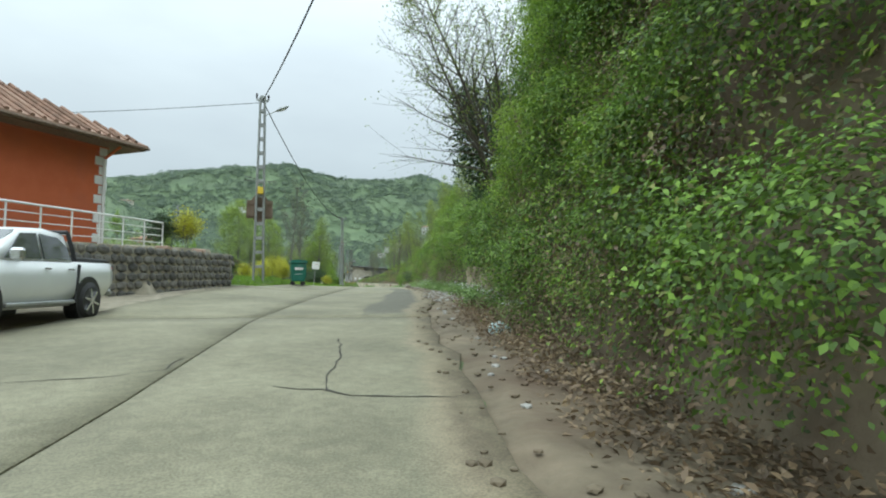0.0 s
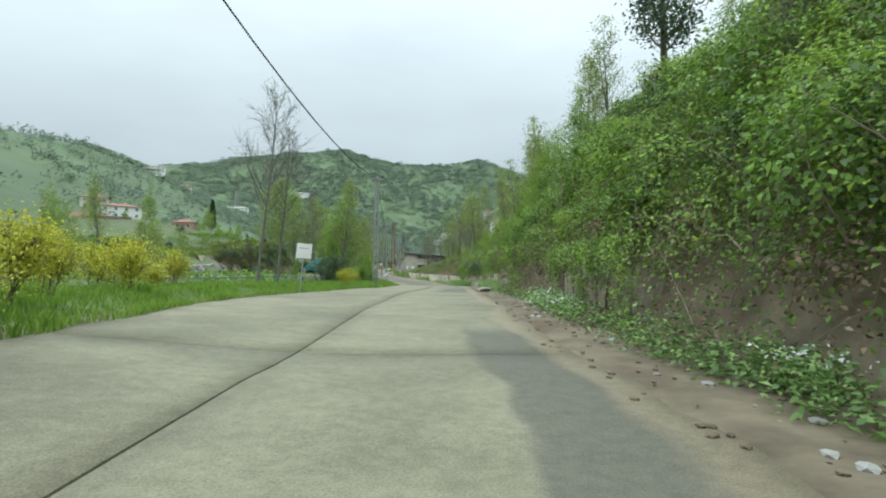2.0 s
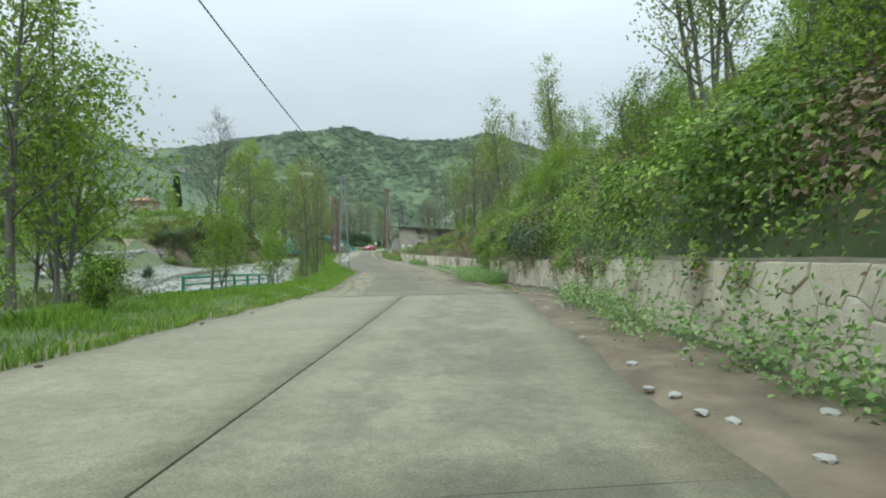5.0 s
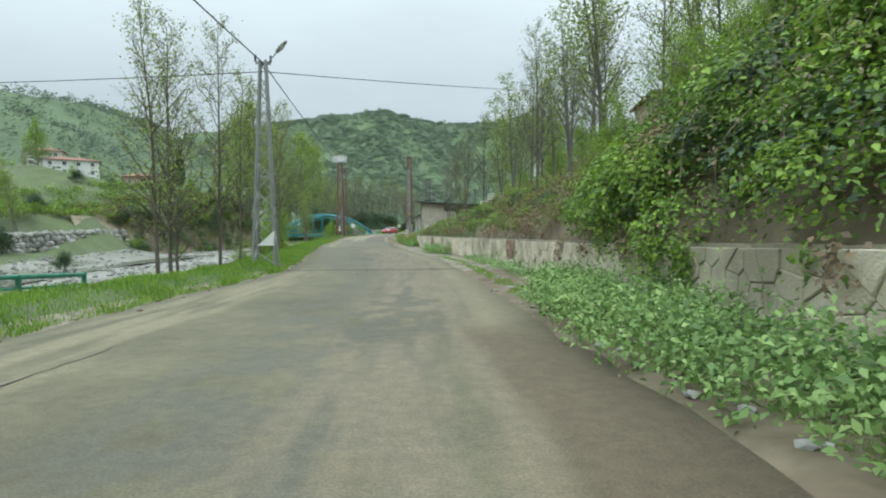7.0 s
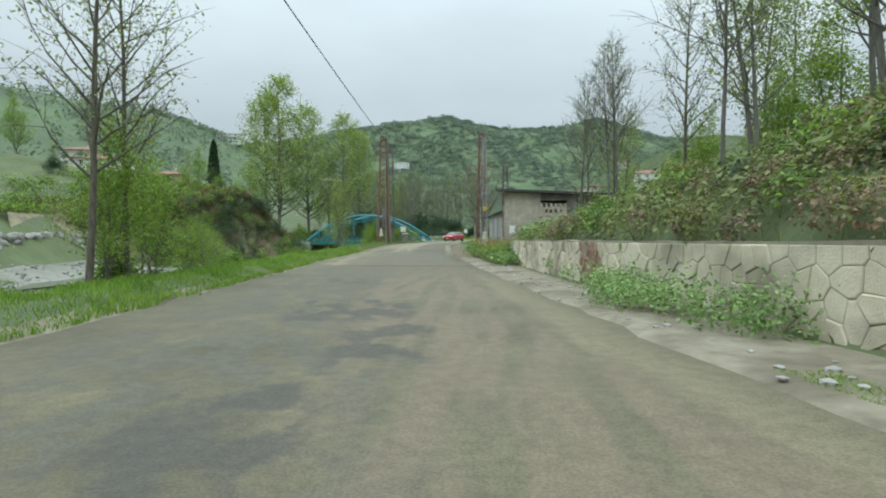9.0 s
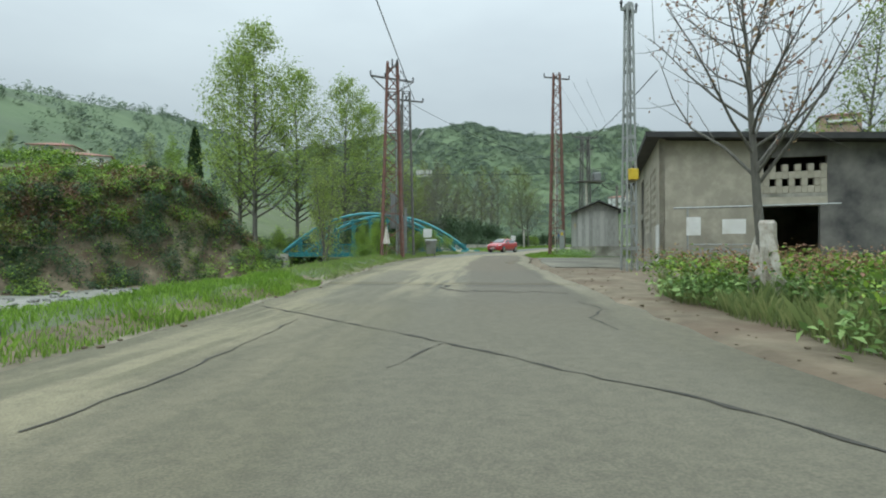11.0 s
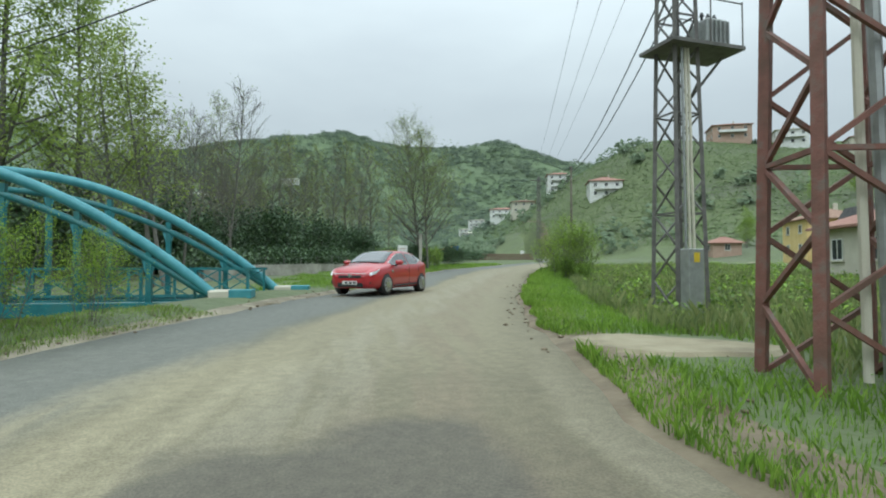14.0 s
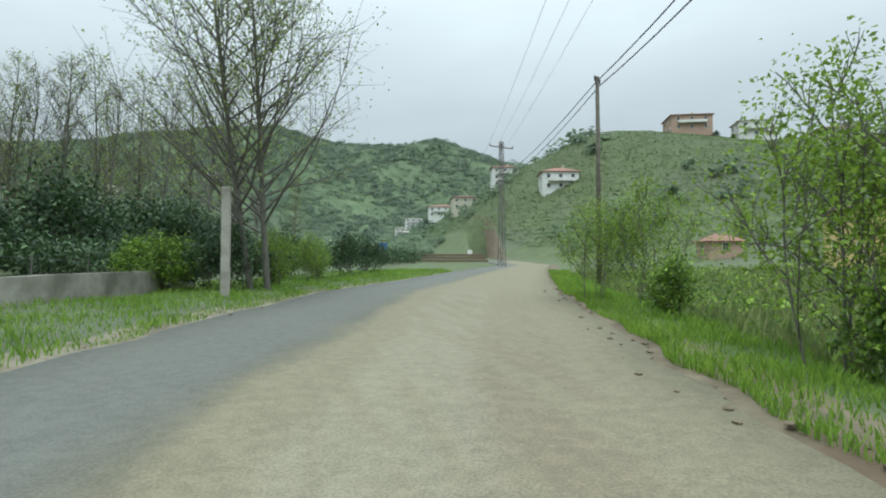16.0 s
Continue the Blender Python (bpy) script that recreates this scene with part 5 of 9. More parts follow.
def bank_twigs():
    """Thin dead stems and hanging creepers on the bank."""
    rng = np.random.default_rng(18)
    strokes = []
    for k in range(420):
        y = rng.uniform(9, 46) if k < 200 else rng.uniform(56, 108)
        x = float(foot_x(y) if y < 46 else wall_x(y) + 0.5) + rng.uniform(0.0, 2.0)
        p = np.array([x - 0.5, y, float(land(x, y)) + 0.1])
        d = np.array([-0.15, rng.normal(0, 0.6), rng.uniform(0.2, 1.5)])
        strokes.append(stroke(p, d, rng.uniform(0.6, 2.0), rng.uniform(0.006, 0.018), 0.004, 0.2, rng, n=6))
    tagged(new("bank_twigs", tube_mesh("bank_twigs", strokes, M_DEADWOOD, 4)), "pale dead stems and hanging creepers on the bank", "twigs", kind="stuff")


bank_twigs()


def foot_herbs(name, rows, seed, mat, label, h=0.5, size=0.1):
    """Leafy weeds along the wall foot: rows of y0, y1, how far they reach out, clumps."""
    rng = np.random.default_rng(seed)
    arr = []
    for y0, y1, reach, n in rows:
        y = rng.uniform(y0, y1, n)
        x = wall_x(y) - rng.uniform(0.0, 1, n) ** 1.2 * reach * np.sin(np.pi * np.clip((y - y0) / (y1 - y0), 0.05, 0.95)) ** 0.4 - 0.05
        c = np.stack([x, y, road_z(y) + 0.02 + h * rng.uniform(0.05, 1, n)], 1)
        c = np.repeat(c, 22, 0)
        arr.append(leaves_at(c + rng.normal(0, 0.13, c.shape), size, (-0.3, -0.2, 1), 0.7, rng=rng))
    return stuff(name, np.concatenate(arr), mat, label, "plants")


foot_herbs("wall_foot_weeds", [(58, 66, 1.1, 160), (66, 78, 0.9, 140), (91.5, 104.5, 1.9, 900), (107, 121, 0.3, 26), (127.5, 133.5, 1.4, 190), (134, 140, 0.3, 20)], 21, L_HERB, "pale green leafy weeds at the foot of the stone wall", size=0.075)


def wall_foot_flowers():
    """Low white-flowered herbs between the wall and the road."""
    rng = np.random.default_rng(121)
    n = 260
    y = rng.uniform(96, 122, n)
    x = wall_x(y) - 0.1 - 0.75 * rng.uniform(0, 1, n) ** 1.3
    c = np.repeat(np.stack([x, y, road_z(y) + 0.06 + 0.13 * rng.uniform(0, 1, n)], 1), 24, 0)
    stuff("foot_herbs", leaves_at(c + rng.normal(0, 0.11, c.shape) * [1, 1, 0.7], 0.075, (-0.3, -0.3, 1), 0.6, rng=rng), L_HERB, "low leafy herbs along the wall foot", "plants")
    c = np.repeat(np.stack([x, y, road_z(y) + 0.19 + 0.1 * rng.uniform(0, 1, n)], 1), 3, 0)
    stuff("foot_flowers", leaves_at(c + rng.normal(0, 0.10, c.shape) * [1, 1, 0.5], 0.03, (-0.2, -0.3, 1), 0.4, 0.9, rng=rng), M_WHITE, "small white flower heads along the wall foot", "flowers")
    n = 34000
    y = rng.uniform(84, 126, n)
    x = edge_r(y) + 0.45 + 0.5 * rng.uniform(0, 1, n) + 0.2 * ripple(y, y * 0.3, 5.0)
    ok = (x < wall_x(y) - 0.1) & (ripple(x * 2, y, 4.0) > -0.55)
    x, y = x[ok], y[ok]
    stuff("moss_strip", blades_at(np.stack([x, y, land(x, y) - 0.01], 1), 0.035, 0.007, 0.7, rng=rng), L_GRASS, "yellow-green moss and short grass at the road edge", "moss")


wall_foot_flowers()


def brush_pile():
    """Cut bare branches thrown on the wall's top."""
    rng = np.random.default_rng(122)
    strokes = []
    for k in range(46):
        p = np.array([15.75 + rng.normal(0, 0.3), 112.6 + rng.normal(0, 0.9), float(road_z(112.6)) + 1.22 + abs(rng.normal(0, 0.22))])
        d = np.array([rng.normal(-0.1, 0.35), rng.normal(0, 1), rng.normal(0.05, 0.3)])
        strokes.append(stroke(p, d, rng.uniform(0.5, 1.6), rng.uniform(0.006, 0.025), 0.004, 0.12, rng, n=6))
    tagged(new("brush_pile", tube_mesh("brush_pile", strokes, M_DEADWOOD, 5)), "pile of cut bare branches on the wall top", "branches", kind="stuff")


brush_pile()


def grass(name, y0, y1, d0, d1, n, h, w, mat, label, side="l", seed=1, gather=1.0):
    rng = np.random.default_rng(seed)
    y = rng.uniform(y0, y1, n)
    d = d0 + (d1 - d0) * rng.uniform(0, 1, n) ** gather
    x = edge_l(y) - d if side == "l" else edge_r(y) + d
    off_pad = (np.abs(x - 9.35) > 1.45) | (np.abs(y - 200.5) > 1.25)
    x, y = x[off_pad], y[off_pad]
    hh = h * (0.55 + 0.6 * np.clip(ripple(x, y, 2.5) + 0.5, 0, 1.4))
    return stuff(name, blades_at(on_land(x, y, -0.01), hh[:, None], w, rng=rng), mat, label, "grass")


grass("verge_grass", 27, 75, 0.1, 5.5, 72000, 0.18, 0.016, L_GRASS, "bright green verge grass", "l", 31, 1.3)
grass("verge_grass", 75, 166, 0.12, 3.6, 105000, 0.14, 0.016, L_GRASS, "bright green grass along the river side", "l", 32, 1.2)
grass("tall_verge_grass", 166, 206, 0.15, 6.0, 44000, 0.11, 0.012, L_DULL, "rough dull grass on the verge", "l", 33, 1.2)
grass("verge_grass", 160, 206, 0.3, 4.0, 44000, 0.09, 0.011, L_GRASS, "green grass on the verge", "l", 40, 1.3)
grass("verge_grass", 214, 262, 0.15, 6.0, 52000, 0.13, 0.016, L_GRASS, "short bright grass beside the road", "l", 34, 1.2)
grass("verge_grass", 188, 262, 0.2, 4.0, 80000, 0.15, 0.014, L_GRASS, "bright green grass at the field edge", "r", 35, 1.6)
grass("field_grass", 198, 262, 2.5, 22, 48000, 0.42, 0.035, L_DULL, "rough dull green field growth", "r", 36, 1.2)
grass("yard_grass", 148, 164, 1.2, 9.0, 30000, 0.42, 0.010, L_DULL, "tall weedy grass before the building", "r", 37, 1.1)
grass("slope_blades", 108, 160, 2.0, 16, 40000, 0.3, 0.02, L_DULL, "rough grass on the slope above the wall", "r", 38)
grass("terrace_grass", 28, 104, 4.5, 60, 60000, 0.30, 0.07, L_DULL, "meadow grass on the terraces", "l", 39, 1.4)


def earth_bank_mounds(name, n, r0, r1, s0, s1, mat, label, seed, size=0.16):
    """Rounded bushes rooted on the earth bank across the river."""
    rng = np.random.default_rng(seed)
    y = rng.uniform(184, 212, n)
    x = edge_l(y) - far_bank(y) - rng.uniform(s0, s1, n)
    arr = []
    for k, c in enumerate(on_land(x, y)):
        r = rng.uniform(r0, r1)
        m = int(280 * r * r * (0.16 / size) ** 2)
        d = unit(rng.normal(0, 1, (m, 3)) + [0.5, -0.6, 0.6])
        lump = 1 + 0.25 * np.sin(d[:, :1] * 5.0 + k) * np.sin(d[:, 1:2] * 4.0 + 2 * k)
        p = c + [0.3 * r, -0.3 * r, 0.35 * r] + d * r * lump * rng.uniform(0.7, 1.05, (m, 1))
        arr.append(leaves_at(p, size, d + [0, 0, 0.6], 0.5, 0.6, rng=rng))
    return stuff(name, np.concatenate(arr), mat, label, "plants")


def low_leaves(name, y0, y1, d0, d1, clumps, per, size, mat, label, side, seed, up=0.35, rad=0.22, across=False):
    rng = np.random.default_rng(seed)
    y = rng.uniform(y0, y1, clumps)
    d = rng.uniform(d0, d1, clumps)
    x = edge_l(y) - d - (far_bank(y) if across else 0) if side == "l" else edge_r(y) + d
    keep = ripple(x, y, 7.0) > -0.25
    c = np.repeat(on_land(x[keep], y[keep]), per, 0)
    pts = c + rng.normal(0, rad, c.shape) * [1, 1, 0.6] + [0, 0, up * 0.6]
    return stuff(name, leaves_at(pts, size, (0, 0, 1), 0.7, rng=rng), mat, label, "plants")


low_leaves("yard_weeds", 146, 163, 1.1, 8, 1150, 26, 0.12, L_HERB, "broad-leaved weeds on the yard's edge", "r", 51, 0.5)
low_leaves("yard_tall_weeds", 149, 165, 1.2, 9.5, 1000, 26, 0.10, L_BRAMBLE, "tall leafy weeds before the building", "r", 62, 1.1)
low_leaves("shed_weeds", 188, 197, 2.4, 4.2, 150, 26, 0.075, L_HERB, "leafy weeds round the shed", "r", 59, 0.5)
low_leaves("yard_red_stalks", 150, 166, 1.4, 8, 620, 20, 0.07, L_RED, "reddish dry stalks in the weeds", "r", 52, 1.3)
low_leaves("field_tea_bushes", 204, 262, 3.0, 40, 2600, 26, 0.16, L_BRAMBLE, "low tea bushes in the field", "r", 53, 0.3, 0.24)
low_leaves("far_bank_bushes", 98, 205, 3.5, 24, 3600, 26, 0.30, L_BRAMBLE, "bushes on the far river bank", "l", 54, 1.0, 0.5, True)
low_leaves("meadow_edge_bushes", 204, 236, 19, 52, 1500, 26, 0.26, L_BRAMBLE, "undergrowth below the tall trees", "l", 63, 1.0, 0.55)
low_leaves("meadow_edge_dark_bushes", 206, 240, 16, 44, 500, 26, 0.24, L_DARK, "dark undergrowth below the tall trees", "l", 64, 1.4, 0.6)
low_leaves("far_bank_dry_bushes", 186, 212, 1.5, 12, 700, 26, 0.22, L_RUSSET, "russet dry scrub on the far river bank", "l", 55, 0.8, 0.5, True)
low_leaves("bank_top_scrub", 186, 212, 1.5, 11, 1000, 24, 0.2, L_BRAMBLE, "scrub over the far earth bank", "l", 60, 0.5, 0.35, True)
low_leaves("bank_top_dry_scrub", 120, 186, 4, 16, 900, 24, 0.22, L_OLIVE, "olive scrub on the slope above the boulders", "l", 61, 0.5, 0.4, True)
low_leaves("river_side_scrub", 140, 205, 3.0, 6.5, 420, 26, 0.14, L_BRAMBLE, "scrub between verge and river", "l", 56, 0.7, 0.4)
low_leaves("terrace_bushes", 30, 104, 8, 70, 2400, 26, 0.26, L_BRAMBLE, "rows of bushes on the terraces", "l", 57, 0.5, 0.4)
low_leaves("hedge_leaves", 224, 300, 11, 17, 1900, 28, 0.22, L_DARK, "dark hedge behind the meadow", "l", 58, 1.6, 0.6)


def earth_bank_cover(name, y0, y1, s0, s1, clumps, per, size, mat, label, seed, out=0.7, keep=-0.3, patch=4.0):
    """Scrub rooted in the steep earth bank across the river; s runs across the bank from its foot."""
    rng = np.random.default_rng(seed)
    y = rng.uniform(y0, y1, clumps)
    x = edge_l(y) - far_bank(y) - rng.uniform(s0, s1, clumps)
    ok = ripple(x * 1.4 + seed, y + 2.0 * land(x, y), patch) > keep
    x, y = x[ok], y[ok]
    c = on_land(x, y) + np.array([0.55, -0.6, 0.45]) * (out * rng.uniform(0, 1, (len(x), 1)))
    c = np.repeat(c, per, 0)
    pts = c + rng.normal(0, 0.3, c.shape) * [1, 1, 0.9]
    return stuff(name, leaves_at(pts, size, (0.5, -0.4, 1), 0.6, rng=rng), mat, label, "plants")


earth_bank_mounds("earth_bank_dark_bushes", 44, 0.6, 1.4, -0.4, 3.5, L_DARK, "dark green bushes on the steep earth bank", 181)
earth_bank_mounds("earth_bank_bushes", 38, 0.5, 1.2, -0.6, 6.0, L_BRAMBLE, "green bushes on the steep earth bank", 182)
earth_bank_mounds("earth_bank_russet_bushes", 26, 0.5, 1.1, 2.0, 5.5, L_RUSSET, "russet bushes along the top of the earth bank", 183)
earth_bank_mounds("earth_bank_olive_bushes", 22, 0.5, 1.1, 0.0, 6.0, L_OLIVE, "olive bushes on the steep earth bank", 184)
earth_bank_cover("earth_bank_ivy", 185, 216, -0.5, 4.0, 2600, 24, 0.19, L_DARK, "dark creepers over the earth bank", 81, 0.5, -0.3)
earth_bank_cover("earth_bank_brambles", 185, 216, -0.3, 5.5, 1700, 26, 0.17, L_BRAMBLE, "green brambles over the earth bank", 82, 1.0, -0.15)
earth_bank_cover("earth_bank_fresh_growth", 194, 206, 0.2, 3.5, 300, 30, 0.18, L_FRESH, "light green shrubs on the earth bank", 85, 1.3, 0.35, 3.0)
earth_bank_cover("earth_bank_dry_scrub", 185, 216, 1.8, 6.5, 1900, 22, 0.16, L_RUSSET, "russet dry scrub along the bank's upper edge", 83, 0.8, -0.2)
earth_bank_cover("earth_bank_dry_scrub", 185, 216, -0.4, 3.0, 700, 22, 0.15, L_DRY, "brown dry scrub at the foot of the earth bank", 84, 0.6, 0.0)


def wall_creepers(name, y0, y1, plane, top, clumps, mat, label, seed, keep=0.25, patch=2.6, size=0.08):
    """Creepers hanging down over the face of a wall in curtains of uneven length."""
    rng = np.random.default_rng(seed)
    y = rng.uniform(y0, y1, clumps)
    hang = np.clip(ripple(y * 2.0 + seed, y * 0.3, patch) - keep + 0.55, 0, 1.0)
    z = road_z(y) + top - rng.uniform(0, 1, clumps) * hang * (top - 0.15)
    x = plane(y) - rng.uniform(0.02, 0.16, clumps)
    ok = hang > 0.05
    c = np.repeat(np.stack([x, y, z], 1)[ok], 22, 0)
    pts = c + rng.normal(0, 0.10, c.shape) * [0.5, 1.3, 1.2]
    return stuff(name, leaves_at(pts, size, (-1, -0.4, 0.7), 0.5, rng=rng), mat, label, "plants")


wall_creepers("wall_creepers", 60, 104, wall_x, 1.2, 420, L_BRAMBLE, "green creepers hanging over the stone wall", 95, 0.75)
wall_creepers("wall_dry_creepers", 60, 106, wall_x, 1.15, 290, L_DRY, "dry brown creepers hanging over the stone wall", 92, 0.65)
wall_creepers("wall_creepers", 17.6, 22.9, lambda y: 6.17 + 0 * y, 1.95, 170, L_IVY, "creepers half hiding the short wall", 93, 0.5, 1.6, 0.06)
wall_creepers("wall_creepers", 35, 44.5, lambda y: 7.72 + (y - 35.2) * 0.164, 1.75, 360, L_BRAMBLE, "creepers over the soiled, shade-toned wall", 94, 0.2, 1.8, 0.075)


def far_wood(name, n, xr, yr, seed, mat, label, r=2.4, q=16, size=2.0, keep=0.0):
    """Crowns of far trees, each a clump of large leaf sprays."""
    rng = np.random.default_rng(seed)
    x, y = rng.uniform(*xr, n), rng.uniform(*yr, n)
    ok = (ripple(x, y, 130) > keep) & (np.hypot(x - 5, y - 130) > 185) & ((y > 420) | (edge_l(y) - x > 12) | (x - edge_r(y) > 12))
    x, y = x[ok], y[ok]
    h = rng.uniform(2, 5.5, len(x)) if q == 20 else rng.uniform(3, 9, len(x))
    c = on_land(x, y)
    c = np.repeat(c, q, 0)
    hh = np.repeat(h, q)
    rr = r * (0.5 + hh / 9)
    a, u = rng.uniform(0, 6.283, len(c)), rng.uniform(0, 1, len(c))
    rad = rr * np.sqrt(rng.uniform(0.1, 1, len(c))) * np.sin(np.pi * np.clip(u * 0.9 + 0.1, 0, 1)) ** 0.6
    pts = c + np.stack([np.cos(a) * rad, np.sin(a) * rad, u * hh], 1)
    return stuff(name, leaves_at(pts, size, (0, -0.7, 1.0), 0.28, 0.75, rng=rng), mat, label, "woods")


def tea_rows():
    """Clipped tea bushes in contour rows on the hill."""
    rng = np.random.default_rng(66)
    n = 150000
    x, y = rng.uniform(62, 260, n), rng.uniform(285, 520, n)
    z = land(x, y)
    ok = (np.sin(z * 2 * np.pi / 1.3) > -0.55) & (z > road_z(y) + 3)
    x, y, z = x[ok][:80000], y[ok][:80000], z[ok][:80000]
    pts = np.stack([x, y, z + rng.uniform(0.1, 0.4, len(x))], 1)
    stuff("tea_rows", leaves_at(pts, 0.62, (-0.3, -0.4, 1), 0.25, 0.9, rng=rng), L_TEA, "rows of clipped tea bushes on the hill", "plants")


tea_rows()
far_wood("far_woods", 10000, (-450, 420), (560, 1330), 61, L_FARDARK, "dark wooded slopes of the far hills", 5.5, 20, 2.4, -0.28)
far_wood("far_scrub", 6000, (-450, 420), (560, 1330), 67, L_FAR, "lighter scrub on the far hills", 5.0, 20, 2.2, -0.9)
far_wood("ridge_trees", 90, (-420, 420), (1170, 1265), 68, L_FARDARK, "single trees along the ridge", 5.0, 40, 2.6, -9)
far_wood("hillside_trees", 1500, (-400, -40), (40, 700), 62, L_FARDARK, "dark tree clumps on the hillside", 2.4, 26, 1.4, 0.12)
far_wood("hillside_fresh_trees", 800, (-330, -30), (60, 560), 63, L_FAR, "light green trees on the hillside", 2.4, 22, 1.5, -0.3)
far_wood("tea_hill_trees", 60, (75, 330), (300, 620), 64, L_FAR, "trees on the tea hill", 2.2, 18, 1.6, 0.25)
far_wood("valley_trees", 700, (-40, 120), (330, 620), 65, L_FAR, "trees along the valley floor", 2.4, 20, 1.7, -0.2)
for proto in (T_BUD, T_BUD3, T_CONE, T_ALDER, T_ALDER2, T_GREEN, T_BARE, T_BEECH, T_SHRUB, T_FSHRUB, T_YELLOW, T_DARK, T_DARKTREE, T_CYPRESS):
    drop_proto(proto)


# ---------------------------------------------------------------- stone walls
def wall_point(y, h, proud):
    """A place on the stone wall's face: along y, h up, standing proud towards the road."""
    e = 0.4
    t = Vector((float(wall_x(y + e) - wall_x(y - e)), 2 * e, 0)).normalized()
    n = Vector((-t.y, t.x, 0))
    return Vector((float(wall_x(y)), y, float(road_z(y)) + h)) + n * proud


WALL_H = 1.16
retaining_wall = thing("retaining_wall", Matrix(), "beige concrete retaining wall stamped with rough stone pattern", "wall", kind="structure")
bm = bmesh.new()
prev = None
for y in np.arange(58.0, 150.01, 1.0):
    h = (WALL_H + 0.02) * (0.72 + 0.28 * float(np.interp(y, [148, 150], [1, 0.5]))) + 0.03 * float(ripple(y, y, 3.0))
    ring = [bm.verts.new(wall_point(y, hh, p)) for hh, p in ((-0.3, 0.0), (h, 0.0), (h, -0.32), (-0.3, -0.32))]
    if prev:
        for i in range(4):
            j = (i + 1) % 4
            bm.faces.new((prev[i], prev[j], ring[j], ring[i]))
    else:
        bm.faces.new(ring[::-1])
    prev = ring
bm.faces.new(prev)
part("backing", bm, M_JOINT, retaining_wall, "recessed mortar joints")


def clipped(poly, a, b):
    """The part of a polygon that lies nearer to a than to b."""
    mx, my, nx, ny = (a[0] + b[0]) / 2, (a[1] + b[1]) / 2, b[0] - a[0], b[1] - a[1]
    out = []
    for p, q in zip(poly, poly[1:] + poly[:1]):
        dp, dq = (p[0] - mx) * nx + (p[1] - my) * ny, (q[0] - mx) * nx + (q[1] - my) * ny
        if dp <= 0:
            out.append(p)
        if dp * dq < 0:
            t = dp / (dp - dq)
            out.append((p[0] + (q[0] - p[0]) * t, p[1] + (q[1] - p[1]) * t))
    return out


def stamped_stones():
    """Irregular many-cornered stones, each shrunk from its neighbours and raised from the joints."""
    rng = np.random.default_rng(17)
    rows, pitch, y_a, y_b, top = 4, 0.35, 58.1, 148.2, 1.14
    cols = int((y_b - y_a) / pitch)
    sites = [[(y_a + (c + 0.5 + 0.5 * (r % 2) + rng.uniform(-0.48, 0.48)) * pitch, (r + 0.5 + rng.uniform(-0.46, 0.46)) * top / rows) for c in range(cols)] for r in range(rows)]
    rest, soil_shade, rusty = bmesh.new(), bmesh.new(), bmesh.new()
    singles = 0
    for c in range(cols):
        for r in range(rows):
            me_ = sites[r][c]
            poly = [(me_[0] - 0.6, 0.0), (me_[0] + 0.6, 0.0), (me_[0] + 0.6, top), (me_[0] - 0.6, top)]
            for r2 in range(rows):
                for c2 in range(max(0, c - 3), min(cols, c + 4)):
                    if (r2, c2) != (r, c) and len(poly) > 2:
                        poly = clipped(poly, me_, sites[r2][c2])
            if len(poly) < 3 or rng.random() < 0.02:
                continue
            cx, ch = sum(p[0] for p in poly) / len(poly), sum(p[1] for p in poly) / len(poly)

            def shrunk(m):
                out = []
                for p in poly:
                    d = math.hypot(p[0] - cx, p[1] - ch) + 1e-6
                    f = max(0.3, (d - m) / d)
                    out.append((cx + (p[0] - cx) * f, ch + (p[1] - ch) * f))
                return out

            depth = 0.008 + 0.032 * rng.random() ** 1.5
            gap = 0.003 + 0.009 * rng.random() ** 2
            near = 84 < cx < 124 and singles < 300
            bm = bmesh.new() if near else soil_shade if cx < 66 else rusty if 112.7 < cx < 114.2 and ch > 0.3 or 134.8 < cx < 136.4 else rest
            lo = [bm.verts.new(wall_point(y, h, -0.01)) for y, h in shrunk(gap)]
            mid = [bm.verts.new(wall_point(y, h, depth * 0.7)) for y, h in shrunk(gap + 0.006)]
            hi = [bm.verts.new(wall_point(y, h, depth)) for y, h in shrunk(gap + 0.022)]
            n = len(poly)
            for k in range(n):
                j = (k + 1) % n
                bm.faces.new((lo[j], lo[k], mid[k], mid[j]))
                bm.faces.new((mid[j], mid[k], hi[k], hi[j]))
            bm.faces.new(hi)
            if near:
                singles += 1
                bmesh.ops.recalc_face_normals(bm, faces=bm.faces)
                part("stone", bm, M_RUSTSTONE if 112.9 < cx < 114.0 and ch > 0.35 else M_WALLSTONE, retaining_wall)
    bmesh.ops.recalc_face_normals(rest, faces=rest.faces)
    tagged(part("further_stones", rest, M_WALLSTONE, retaining_wall), kind="stuff")
    bmesh.ops.recalc_face_normals(rusty, faces=rusty.faces)
    tagged(part("stained_stones", rusty, M_RUSTSTONE, retaining_wall, "rust-stained stones"), kind="stuff")
    # The first stones take the browner colour that holds soil and shade.
    bmesh.ops.recalc_face_normals(soil_shade, faces=soil_shade.faces)
    tagged(part("soiled_stones", soil_shade, M_WALLSOILSHADE, retaining_wall), kind="stuff")


stamped_stones()


